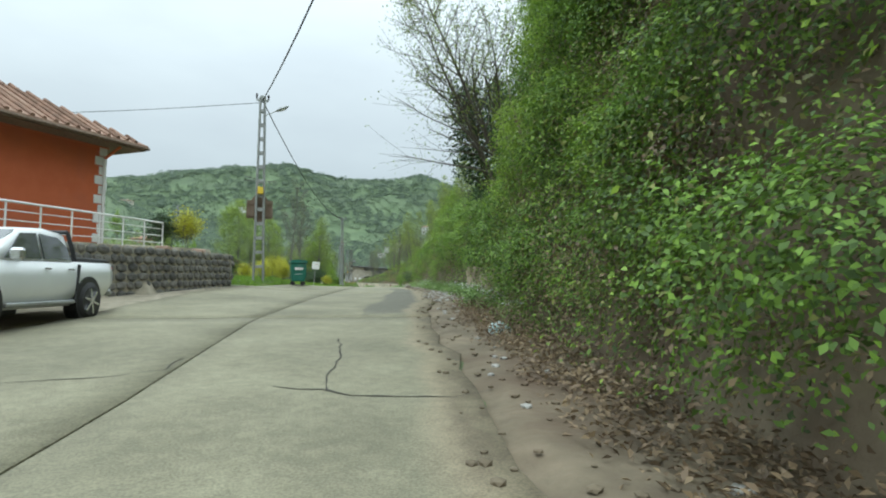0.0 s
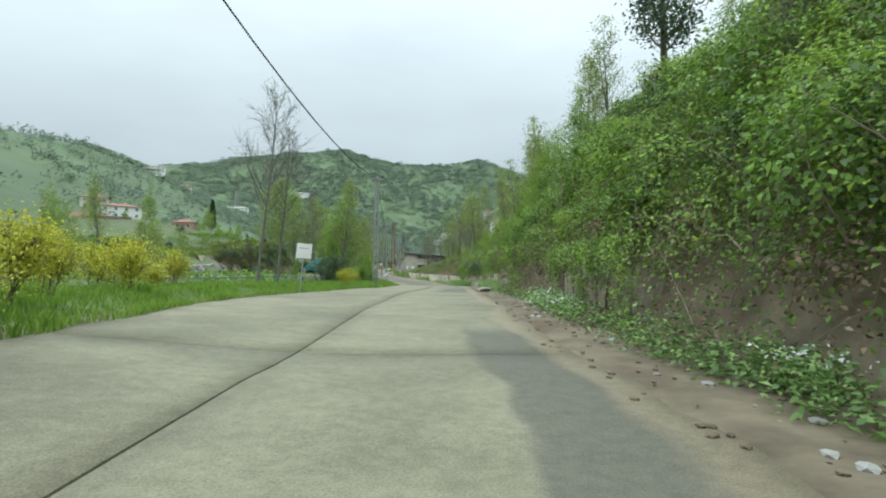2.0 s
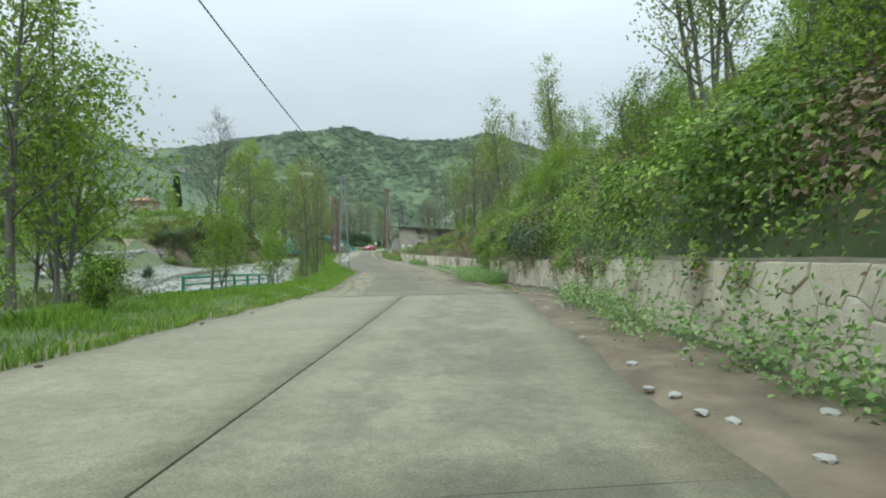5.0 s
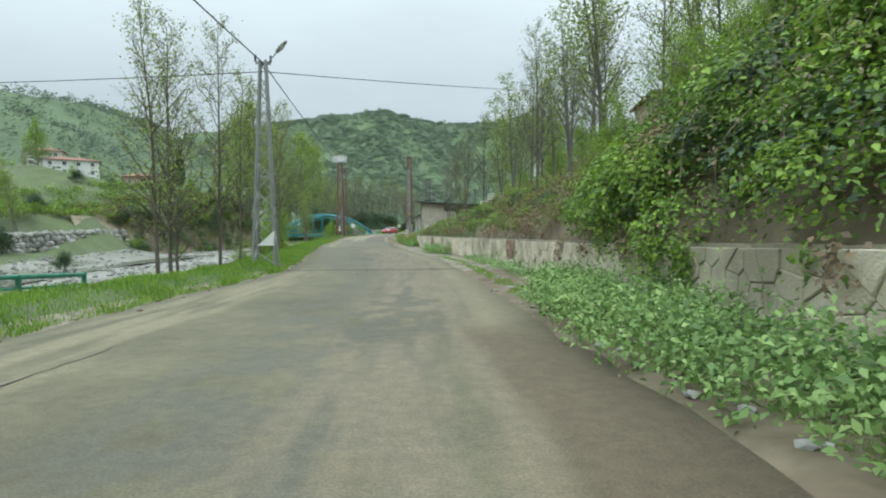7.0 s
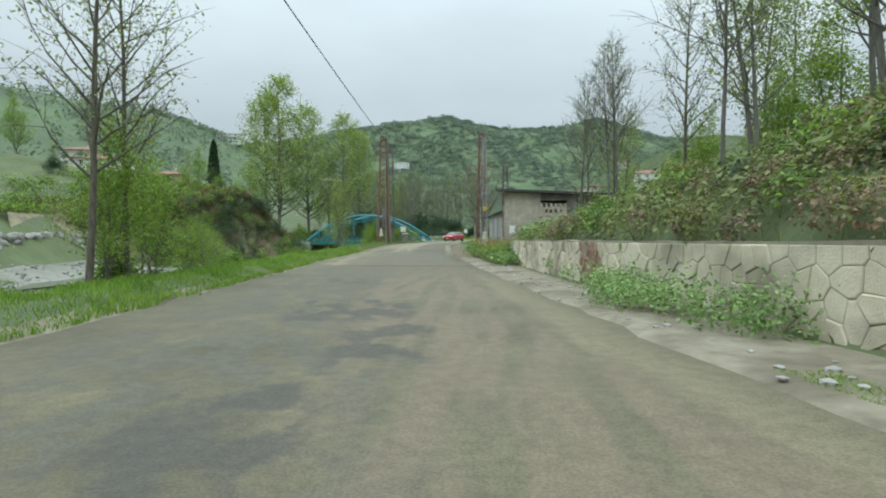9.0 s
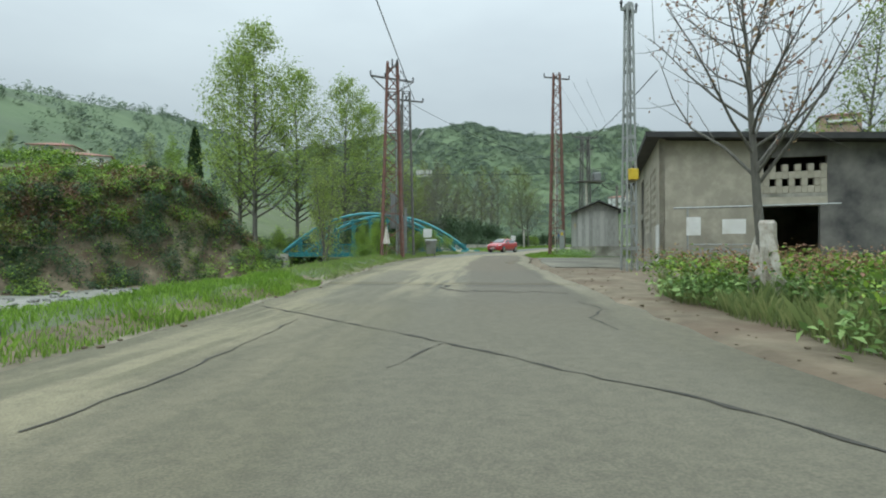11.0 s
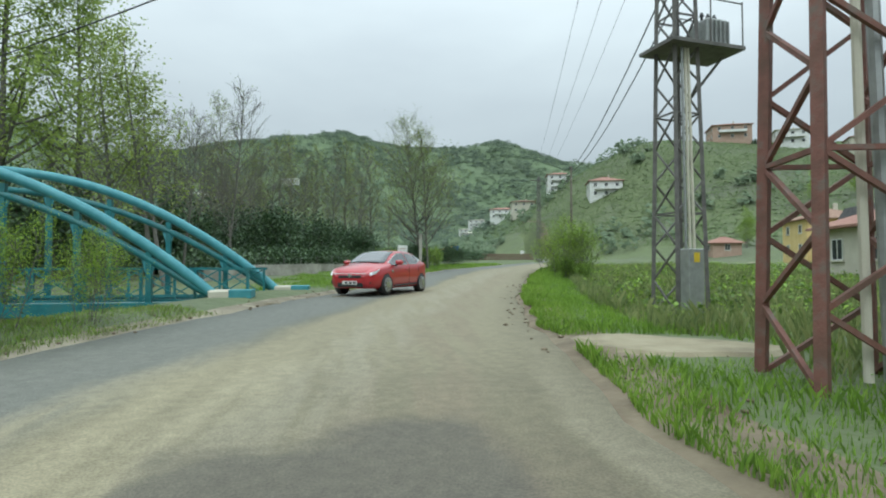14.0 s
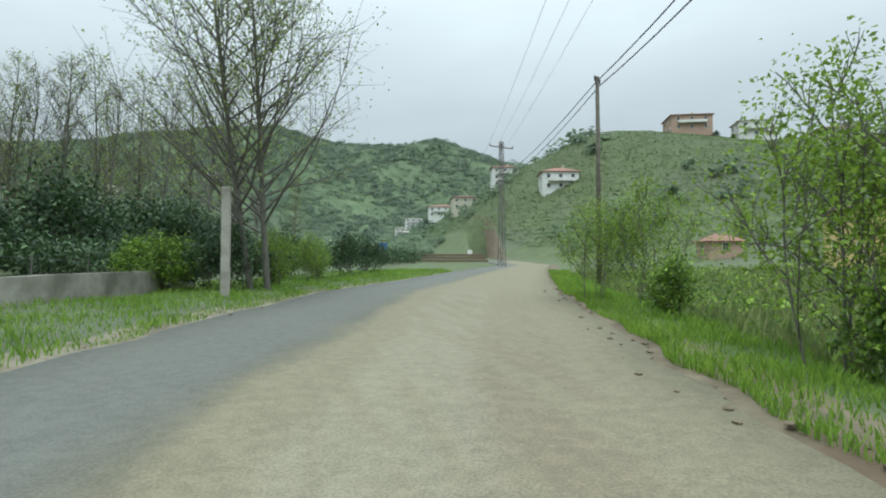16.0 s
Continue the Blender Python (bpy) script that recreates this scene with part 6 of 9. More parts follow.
def bank_wall(m, length, label, stone=None):
    """A short stretch of stamped wall showing through the creepers of the bank."""
    rng = np.random.default_rng(19)
    ob = thing("bank_wall", m, label, "wall")
    part("backing", box((0.06, 0, -0.2), (0.6, length, 1.45)), M_JOINT, ob)
    rise = 0.72
    for r in range(2):
        a = 0.0
        while a < length - 0.2:
            b = min(length, a + rng.uniform(0.16, 0.44))
            cut = rng.uniform(0.35, 0.65) if rng.random() < 0.35 else 1.0
            z = r * rise
            for z0, z1 in ((z, z + rise * cut), (z + rise * cut, z + rise)):
                if z1 - z0 < 0.05:
                    continue
                top = z1 - 0.02 + (rng.uniform(-0.1, 0.08) if r == 1 and z1 > z + 0.7 else 0)
                bm = box((rng.uniform(-0.05, 0.03), a + 0.008, z0 + 0.01), (0.12, b - 0.008, top), 0.03)
                lean = rng.uniform(-0.07, 0.07)
                for v in bm.verts:
                    v.co.y += rng.uniform(-0.025, 0.025) + lean * (v.co.z - z0)
                    v.co.z += rng.uniform(-0.03, 0.03)
                    v.co.x += rng.uniform(-0.02, 0.02)
                part("stone", bm, stone or M_BANKSTONE, ob)
            a = b


bank_wall(pose(6.2, 18.0, 0.45), 4.6, "short pale stamped-stone wall half hidden in creepers")
bank_wall(pose(7.78, 35.2, 0.5, 0, 0, -9.3), 9.2, "brown stamped-stone wall, soil and overhang shade in its colour", M_WALLSOILSHADE)


def broken_slab_wall(x0, y0, x1, y1, h0, h1, thick, label, mat, seed, drop=0.0):
    """A broken length of old wall with a crumbled upper edge."""
    rng = np.random.default_rng(seed)
    d = Vector((x1 - x0, y1 - y0, 0))
    n = max(3, int(d.length / 0.22))
    side = Vector((d.y, -d.x, 0)).normalized() * thick
    bm = bmesh.new()
    prev = None
    for k in range(n + 1):
        t = k / n
        p = Vector((x0, y0, 0)) + d * t
        z = float(road_z(p.y))
        h = h0 + (h1 - h0) * t + rng.uniform(-0.07, 0.05)
        wob = side.normalized() * rng.uniform(-0.035, 0.035)
        ring = [bm.verts.new(q) for q in (p + wob + Vector((0, 0, z - 0.25)), p + wob * 0.3 + Vector((0, 0, z + h * 0.5)), p + side * 0.12 + Vector((0, 0, z + h - 0.05)), p + side * 0.3 + Vector((0, 0, z + h)), p + side + Vector((0, 0, z + h - rng.uniform(0.0, 0.08))), p + side + Vector((0, 0, z - 0.25)))]
        if prev:
            for i in range(6):
                j = (i + 1) % 6
                bm.faces.new((prev[i], prev[j], ring[j], ring[i]))
        else:
            bm.faces.new(ring[::-1])
        prev = ring
    bm.faces.new(prev)
    bmesh.ops.recalc_face_normals(bm, faces=bm.faces)
    ob = thing("broken_wall", Matrix(), label, "wall", "broken walls")
    part("masonry", bm, mat, ob)
    return ob


broken_slab_wall(10.05, 53.6, 10.45, 57.15, 0.62, 0.82, 0.42, "low crumbled concrete wall stub under the earth bank", M_OLDWALL, 1)
broken_slab_wall(10.75, 54.6, 11.1, 57.1, 1.12, 1.2, 0.3, "second crumbled concrete stub set back in the bank", M_OLDWALL, 2)
ob = thing("concrete_buttress", pose(10.55, 57.35, float(road_z(57.35)), 0, 0, -10), "square grey concrete buttress at the wall's broken end", "buttress")
part("block", box((-0.02, -0.22, -0.3), (0.62, 0.12, 1.02), 0.03), M_OLDWALL, ob)
broken_slab_wall(10.62, 57.5, 11.3, 60.4, 1.0, 1.12, 0.3, "soil-caked leaning length of old wall", M_OLDWALL, 3)


def rubble_wall():
    """The dark field-stone wall under the house terrace."""
    rng = np.random.default_rng(8)
    ob = thing("garden_wall", Matrix(), "dark rubble stone wall under the house terrace", "wall", kind="structure")
    bm = bmesh.new()
    ys_w = np.linspace(2, 26.6, 26)
    prev = None
    for y in ys_w:
        x, z = float(garden_x(y)), float(road_z(y))
        ring = [bm.verts.new(p) for p in ((x, y, z - 0.2), (x, y, z + 1.66), (x - 0.4, y, z + 1.66), (x - 0.4, y, z - 0.2))]
        if prev:
            for i in range(4):
                j = (i + 1) % 4
                bm.faces.new((prev[i], prev[j], ring[j], ring[i]))
        else:
            bm.faces.new(ring[::-1])
        prev = ring
    bm.faces.new(prev)
    put_box(bm, (-8.6, 26.35, 0.5), (-3.52, 26.7, 2.45))
    part("core", bm, M_JOINT, ob)
    for r in range(6):
        y = 8.0 + rng.uniform(0, 0.3)
        while y < 26.5:
            w = rng.uniform(0.28, 0.6)
            h0 = r * 0.275 + rng.uniform(-0.02, 0.02)
            s = bmesh.new()
            bmesh.ops.create_icosphere(s, subdivisions=1, radius=0.5)
            for v in s.verts:
                v.co *= 1 + rng.uniform(-0.12, 0.12)
                v.co = Vector((v.co.x * 0.2, v.co.y * w * 1.05, v.co.z * 0.31))
            yy = y + w / 2
            slope = (float(garden_x(yy + 0.3)) - float(garden_x(yy - 0.3))) / 0.6
            for v in s.verts:
                v.co += Vector((float(garden_x(yy)) + v.co.y * slope, yy, float(road_z(yy)) + h0 + 0.15))
            part("stone", s, M_RUBBLE, ob)
            y += w
    return ob


rubble_wall()


def river_rocks():
    """Stacked boulders on the far river bank and loose stones in the bed."""
    rng = np.random.default_rng(9)
    bank = thing("boulder_bank", Matrix(), "bank of stacked grey boulders along the river", "rocks")
    shapes = []
    for k in range(5):
        s = bmesh.new()
        bmesh.ops.create_icosphere(s, subdivisions=2, radius=0.5)
        for v in s.verts:
            n = noise.noise(v.co * 2.3 + Vector((k * 7, 0, 0)))
            v.co *= 0.9 + 0.45 * n
            v.co = Vector((v.co.x * 0.9, v.co.y * 1.25, v.co.z * 0.8))
        shapes.append(finish(s, "boulder", M_ROCK))
    for y in np.arange(148, 185.6, 0.88):
        base = float(edge_l(y)) - float(far_bank(y)) + 0.35
        z = float(road_z(y)) - 2.75
        for r in range(6):
            ob = part("boulder", shapes[rng.integers(0, 5)], None, bank)
            ob.matrix_basis = Matrix.Translation((base - r * 0.2 + rng.normal(0, 0.12), y + rng.normal(0, 0.2), z + 0.25 + r * 0.70)) @ Euler(rng.uniform(0, 6, 3).tolist()).to_matrix().to_4x4() @ Matrix.Scale(rng.uniform(0.85, 1.3), 4)
    n = 3400
    y = rng.uniform(98, 200, n)
    d = 5.0 + 33 * rng.uniform(0, 1, n) ** 1.3
    x = edge_l(y) - d
    z = land(x, y)
    ok = z < road_z(y) - 1.7
    x, y, z = x[ok], y[ok], z[ok]
    verts, faces = [], []
    ico = bmesh.new()
    bmesh.ops.create_icosphere(ico, subdivisions=1, radius=0.5)
    iv = np.array([v.co[:] for v in ico.verts])
    fi = [[v.index for v in f.verts] for f in ico.faces]
    ico.free()
    for k in range(len(x)):
        s = rng.uniform(0.12, 0.55) * np.array([1, 1.2, 0.6])
        base = len(verts)
        verts += ((iv * (1 + rng.normal(0, 0.1, iv.shape))) * s + [x[k], y[k], z[k] + 0.05]).tolist()
        faces += [[i + base for i in f] for f in fi]
    me = bpy.data.meshes.new("river_stones")
    me.from_pydata(verts, [], faces)
    me.materials.append(M_ROCK)
    tagged(new("river_stones", me), "grey stones and gravel in the river bed", "stones", kind="stuff")


river_rocks()
# the shallow river
bm = bmesh.new()
prev = None
for y in np.arange(104, 222, 3.0):
    c = float(edge_l(y)) - float(np.interp(y, [50, 66, 110, 135, 160, 190, 215], [20, 22, 24, 26, 27, 19, 12]))
    z = float(road_z(y)) - 2.62
    w = 2.0
    row = [bm.verts.new((c - w, y, z)), bm.verts.new((c + w, y, z))]
    if prev:
        bm.faces.new((prev[0], prev[1], row[1], row[0]))
    prev = row
tagged(new("river", finish(bm, "river", M_WATER)), "shallow grey-green river water in the gravel bed", "river", kind="structure")


# ---------------------------------------------------------------- marks on the road
def crack(points, width=0.05, seed=0, label="dark open crack in the concrete", jag=0.02):
    """An uneven dark crack lying just over the slab."""
    rng = np.random.default_rng(seed)
    pts = []
    for (x0, y0), (x1, y1) in zip(points[:-1], points[1:]):
        n = max(2, int(math.hypot(x1 - x0, y1 - y0) / 0.22))
        for k in range(n):
            t = k / n
            pts.append((x0 + (x1 - x0) * t + rng.normal(0, jag), y0 + (y1 - y0) * t + rng.normal(0, jag)))
    pts.append(points[-1])
    bm = bmesh.new()
    prev = None
    for k, (x, y) in enumerate(pts):
        a, b = pts[max(0, k - 1)], pts[min(len(pts) - 1, k + 1)]
        d = Vector((b[0] - a[0], b[1] - a[1], 0)).normalized()
        s = Vector((-d.y, d.x, 0)) * width * rng.uniform(0.2, 1.0) ** 1.4 * 0.5
        z = float(road_z(y)) + float(camber(x, y)) + 0.006 + 0.004 * float(ripple(x, y, 6.0))
        row = [bm.verts.new(Vector((x, y, z)) + s), bm.verts.new(Vector((x, y, z)) - s)]
        if prev:
            bm.faces.new((prev[0], prev[1], row[1], row[0]))
        prev = row
    bmesh.ops.recalc_face_normals(bm, faces=bm.faces)
    part("crack", bm, M_CRACK, road, label)


crack([(-0.36, 5.7), (0.11, 5.45), (0.35, 5.2), (1.24, 5.0), (1.7, 5.2)], 0.05, 2)
crack([(0.11, 5.45), (0.35, 7.2), (0.42, 9.0)], 0.03, 3)
crack([(-2.9, 6.2), (-2.5, 6.3), (-1.95, 6.37), (-1.53, 6.7), (-1.5, 7.4)], 0.035, 4)
crack([(-2.57, 12.4), (-1.75, 12.6), (-1.1, 13.2)], 0.035, 5)
crack([(-5.25, 17.3), (-3.98, 22.5), (-2.9, 28.5)], 0.05, 6)
crack([(-1.4, 25.4), (-0.26, 25.25), (0.58, 25.0)], 0.03, 7)
crack([(-0.5, 24.3), (0.64, 24.0)], 0.025, 17)
crack([(5.2, 38.7), (6.7, 38.4)], 0.03, 8)
crack([(2.0, 50.0), (2.3, 51.5), (2.6, 54.0), (3.3, 57.0), (4.0, 58.6), (4.8, 61.8)], 0.04, 9)
crack([(7.9, 83), (7.95, 86.5), (8.0, 90), (7.9, 97)], 0.04, 10)
crack([(0.65, 161.1), (2.6, 159.4), (4.55, 157.6), (6.0, 156.1), (6.97, 155.2), (8.0, 153.6), (9.0, 152.4)], 0.085, 12)
crack([(4.62, 164.5), (5.16, 164.2), (5.83, 164.0), (6.3, 164.1), (6.9, 163.8)], 0.2, 14, "broken edge of a patched pothole", 0.05)
crack([(3.68, 165.95), (3.98, 165.7), (3.85, 165.0), (4.05, 164.5), (4.35, 164.3), (4.55, 164.0)], 0.22, 24, "broken edge of a patched pothole", 0.05)
crack([(2.35, 154.0), (2.42, 155.6), (2.21, 159.3)], 0.04, 15)
crack([(9.49, 112.4), (10.46, 112.7), (11.8, 112.6)], 0.035, 16)
bm = bmesh.new()
bmesh.ops.create_circle(bm, cap_ends=True, segments=18, radius=0.42)
bmesh.ops.scale(bm, vec=(1, 1.15, 1), verts=bm.verts)
bmesh.ops.translate(bm, vec=(6.66, 56.5, float(road_z(56.5)) + 0.01), verts=bm.verts)
part("patch", bm, M_YARD, road, "damp grey manhole patch")
crack([(9.43, 109.3), (9.28, 110.6), (9.55, 111.6), (9.5, 112.4)], 0.07, 18)
crack([(7.0, 158.6), (6.8, 159.8), (7.2, 161.0), (6.9, 162.2)], 0.05, 19)
crack([(4.3, 156.0), (4.7, 157.4)], 0.05, 20)
bm = bmesh.new()
for cx, cy, w in ((2.3, 208.7, 0.3), (4.0, 211.3, 0.22), (6.0, 181.1, 0.16), (5.95, 180.2, 0.14), (5.75, 179.0, 0.2), (5.8, 177.8, 0.2)):
    put_box(bm, (cx - w, cy - 0.09, float(road_z(cy)) - 0.02), (cx + w, cy + 0.09, float(road_z(cy)) + 0.012), m=None)
part("lane_mark", bm, M_MUD, road, "worn white paint dash")


def rubble(name, spots, mat, label, seed, smin=0.05, smax=0.16):
    """Loose stones and clods along the road edge."""
    rng = np.random.default_rng(seed)
    ico = bmesh.new()
    bmesh.ops.create_icosphere(ico, subdivisions=1, radius=0.5)
    iv = np.array([v.co[:] for v in ico.verts])
    fi = [[v.index for v in f.verts] for f in ico.faces]
    ico.free()
    verts, faces = [], []
    for y0, y1, d0, d1, n, side in spots:
        for _ in range(n):
            y = rng.uniform(y0, y1)
            d = rng.uniform(d0, d1)
            x = float(edge_r(y)) + d if side == "r" else float(edge_l(y)) - d
            z = float(land(x, y)) if d > 0 else float(road_z(y))
            s = rng.uniform(smin, smax) * np.array([1, 1.2, 0.5])
            base = len(verts)
            verts += ((iv * (1 + rng.normal(0, 0.12, iv.shape))) * s + [x, y, z + 0.01]).tolist()
            faces += [[i + base for i in f] for f in fi]
    me = bpy.data.meshes.new(name)
    me.from_pydata(verts, [], faces)
    me.materials.append(mat)
    return tagged(new(name, me), label, "stones", kind="stuff")


rubble("edge_stones", [(2, 60, 0.3, 1.7, 170, "r"), (60, 150, 0.1, 1.3, 220, "r"), (18, 27, -0.2, 1.0, 80, "r")], M_ROCK, "small stones and broken concrete along the edge", 71)
rubble("edge_clods", [(0, 45, -0.3, 1.6, 500, "r"), (150, 200, 0.0, 2.5, 250, "r"), (200, 240, -0.5, 0.4, 120, "r"), (30, 240, -0.2, 0.8, 500, "l")], M_SOIL, "clods of brown soil along the road edge", 72, 0.03, 0.11)
bm = bmesh.new()
put_prism(bm, [(-0.34, -0.16), (-0.1, -0.26), (0.24, -0.2), (0.36, 0.02), (0.2, 0.25), (-0.12, 0.28), (-0.3, 0.1)], -0.05, 0.05)
bmesh.ops.bevel(bm, geom=list(bm.edges), offset=0.012, segments=1, affect="EDGES")
rock = tagged(new("broken_slab", finish(bm, "broken_slab", M_CLOTH)), "pale broken slab tilted at the road edge", "slab")
rock.matrix_basis = pose(9.45, 56.7, float(road_z(56.7)) + 0.13, 68, 6, 20)
bm = bmesh.new()
bmesh.ops.create_icosphere(bm, subdivisions=3, radius=0.5)
for v in bm.verts:
    v.co = Vector((v.co.x * 0.62, v.co.y * 0.42, max(-0.1, v.co.z) * 0.42)) * (1 + 0.5 * noise.noise(v.co * 5))
bag = tagged(new("plastic_bag", finish(bm, "plastic_bag", M_BAG)), "crumpled white and turquoise plastic bag by the road", "bag")
bag.matrix_basis = pose(3.2, 9.4, float(land(3.2, 9.4)) + 0.04, 0, 0, 20) @ Matrix.Scale(0.7, 4)


# ---------------------------------------------------------------- poles, pylons and cables
def lattice(name, x, y, z, height, base_w, top_w, mat, label, panels=10, style="zigzag", leg=0.035, brace=0.016, turn=0.0, group="", category="pole"):
    """A steel lattice mast: four legs, bracing on each face."""
    ob = thing(name, Matrix.Translation((x, y, z)) @ Matrix.Rotation(turn, 4, "Z"), label, category, group)

    def corner(k, h):
        w = (base_w + (top_w - base_w) * h / height) / 2
        sx, sy = ((-1, -1), (1, -1), (1, 1), (-1, 1))[k % 4]
        return Vector((sx * w, sy * w, h))

    for k in range(4):
        part("leg", bar(corner(k, -0.15), corner(k, height), leg, square=True), mat, ob)
    hs = [height * (1 - (1 - i / panels) ** 1.0) for i in range(panels + 1)]
    for i in range(panels):
        for k in range(4):
            a, b = corner(k, hs[i]), corner(k + 1, hs[i])
            c, d = corner(k, hs[i + 1]), corner(k + 1, hs[i + 1])
            if style == "plates":
                if k % 2 == 0:
                    part("plate", bar(c, d, brace, 0.07, square=True), mat, ob)
                else:
                    part("brace", bar(a, d if i % 2 else c, brace, square=True), mat, ob)
            else:
                part("brace", bar(a if i % 2 else b, d if i % 2 else c, brace, square=True), mat, ob)
                if i % 3 == 2:
                    part("tie", bar(c, d, brace, square=True), mat, ob)
    return ob


def insulator(parent, p, up=True):
    bm = bmesh.new()
    s = 1 if up else -1
    put_bar(bm, p, (p[0], p[1], p[2] + 0.16 * s), 0.05, 0.035, 8)
    put_bar(bm, (p[0], p[1], p[2] + 0.16 * s), (p[0], p[1], p[2] + 0.27 * s), 0.07, 0.03, 8)
    part("insulator", bm, M_CARBLACK, parent)


def street_lamp_head(parent, a, b):
    """A curved arm from a to b with a cobra-head lantern at its end."""
    part("lamp_arm", bar(a, b, 0.025), M_PIPE, parent)
    d = (Vector(b) - Vector(a)).normalized()
    bm = bmesh.new()
    bmesh.ops.create_icosphere(bm, subdivisions=2, radius=0.5)
    q = d.to_track_quat("X", "Z").to_matrix().to_4x4()
    bmesh.ops.transform(bm, matrix=Matrix.Translation(Vector(b) + d * 0.22) @ q @ Matrix.Diagonal((0.72, 0.27, 0.17, 1)), verts=bm.verts)
    head = part("lantern", bm, M_PIPE, parent, "grey cobra-head street lantern", True)
    bm = bmesh.new()
    bmesh.ops.create_icosphere(bm, subdivisions=2, radius=0.5)
    bmesh.ops.transform(bm, matrix=Matrix.Translation(Vector(b) + d * 0.26 - Vector((0, 0, 0.06))) @ q @ Matrix.Diagonal((0.42, 0.2, 0.12, 1)), verts=bm.verts)
    part("lens", bm, M_LAMPGLASS, head, "clear lamp lens", True)


def crossarm(parent, z, half, mat, turn=0.0, n=3, drop=0.0):
    c, s = math.cos(turn), math.sin(turn)
    part("crossarm", bar((-half * c, -half * s, z), (half * c, half * s, z), 0.05, square=True), mat, parent)
    for i in range(n):
        f = -half + 2 * half * i / max(1, n - 1)
        insulator(parent, (f * c, f * s, z + 0.05))


def cable(points, r=0.016, sag=0.5, label="black overhead cable between the poles"):
    st = []
    for (a, b) in zip(points[:-1], points[1:]):
        a, b = np.array(a, float), np.array(b, float)
        for k in range(13):
            t = k / 12
            p = a + (b - a) * t
            p[2] -= sag * 4 * t * (1 - t)
            if st and k == 0:
                continue
            st.append((p, r))
    return tagged(new("overhead_cable", tube_mesh("overhead_cable", [st], M_CABLE, 6)), label, "cable")


PA, PB, PC = (-2.6, 29.0), (3.4, 69.7), (5.2, 113.8)
za, zb, zc = (float(land(*p)) for p in (PA, PB, PC))
pole_a = lattice("lattice_pole", *PA, za, 10.45 - za, 0.46, 0.2, M_PIPE, "grey steel lattice pole with street lamp and signboard", 13, "plates", 0.04, 0.018, 0.12, "lattice street poles")
crossarm(pole_a, 10.3 - za, 0.28, M_PIPE, 0.1, 2)
street_lamp_head(pole_a, (0.05, 0, 9.5 - za), (0.75, -0.1, 9.85 - za))
part("junction_box", box((-0.13, -0.36, 4.25), (0.13, -0.2, 4.6), 0.015), M_YELLOW, pole_a, "yellow junction box")
part("spike_guard", bar((-0.75, -0.2, 5.1), (0.75, 0.15, 4.85), 0.012), M_STEELD, pole_a)
part("spike_guard", bar((-0.75, 0.2, 4.95), (0.75, -0.25, 4.9), 0.012), M_STEELD, pole_a)
bm = bmesh.new()
put_prism(bm, [(-0.62, -0.45), (-0.3, -0.45), (-0.18, -0.72), (0.18, -0.72), (0.3, -0.45), (0.62, -0.45), (0.62, 0.45), (0.4, 0.45), (0.28, 0.66), (0.0, 0.74), (-0.28, 0.66), (-0.4, 0.45), (-0.62, 0.45)], 0.30, 0.36)
bmesh.ops.translate(bm, vec=(0, 0, 3.55), verts=bm.verts)
sb = part("signboard", bm, M_BROWNBOARD, pole_a, "back of a weathered brown signboard")
part("batten", box((-0.6, 0.26, 3.8), (0.6, 0.30, 3.88)), M_BROWNBOARD, sb)
part("batten", box((-0.6, 0.26, 3.2), (0.6, 0.30, 3.28)), M_BROWNBOARD, sb)
pole_b = lattice("lattice_pole", *PB, zb, 9.1 - zb, 0.36, 0.17, M_PIPE, "grey steel lattice pole among roadside bushes", 13, "plates", 0.04, 0.018, 0.05, "lattice street poles")
crossarm(pole_b, 9.0 - zb, 0.42, M_PIPE, 0.05, 2)
pole_c = lattice("lattice_pole", *PC, zc, 8.4 - zc, 0.85, 0.22, M_PIPE, "grey zigzag lattice pole with street lamp", 14, "zigzag", 0.04, 0.018, 0.1, "lattice street poles")
crossarm(pole_c, 8.3 - zc, 0.3, M_PIPE, 0.1, 2)
street_lamp_head(pole_c, (0.1, 0, 8.2 - zc), (0.62, -0.2, 8.75 - zc))
bm = bmesh.new()
put_prism(bm, [(-0.33, 0), (0.33, 0), (0.3, 0.12), (0.36, 0.62)], -0.5, -0.47)
bmesh.ops.translate(bm, vec=(0.1, 0, 0.75), verts=bm.verts)
part("sign_plate", bm, M_WHITE, pole_c, "bent white warning plate")
cable([(5.4, -14, 10.2), (-2.6, 29.0, 10.3), (3.4, 69.7, 9.0)], 0.028, 1.3)
cable([(3.4, 69.7, 9.0), (5.2, 113.8, 8.3), (-0.9, 191, 12.3)], 0.024, 0.4)
cable([(-37, 129, 11.2), (5.2, 113.8, 7.95), (36, 153.5, 17.2)], 0.018, 0.3, "thin black service cable crossing the road")
cable([(-2.6, 29.0, 10.2), (-30, 31, 8.5)], 0.014, 0.5, "thin black service cable to the house")

# pylons by the bridge
zp = float(land(-1.5, 185.6))
pyl_a = lattice("lattice_pylon", -1.5, 185.6, zp, 13.3 - zp, 1.3, 0.6, M_RUST, "rust-red steel lattice pylon beside the bridge", 14, "zigzag", 0.06, 0.028, 0.25, "power pylons", "pylon")
crossarm(pyl_a, 12.3 - zp, 1.45, M_STEELD, 0.35, 4)
crossarm(pyl_a, 13.0 - zp, 0.75, M_STEELD, 0.35 + 1.57, 3)
for s in (-1, 1):
    part("strut", bar((0, 0, 11.2 - zp), (1.4 * s * math.cos(0.35), 1.4 * s * math.sin(0.35), 12.25 - zp), 0.03, square=True), M_STEELD, pyl_a)
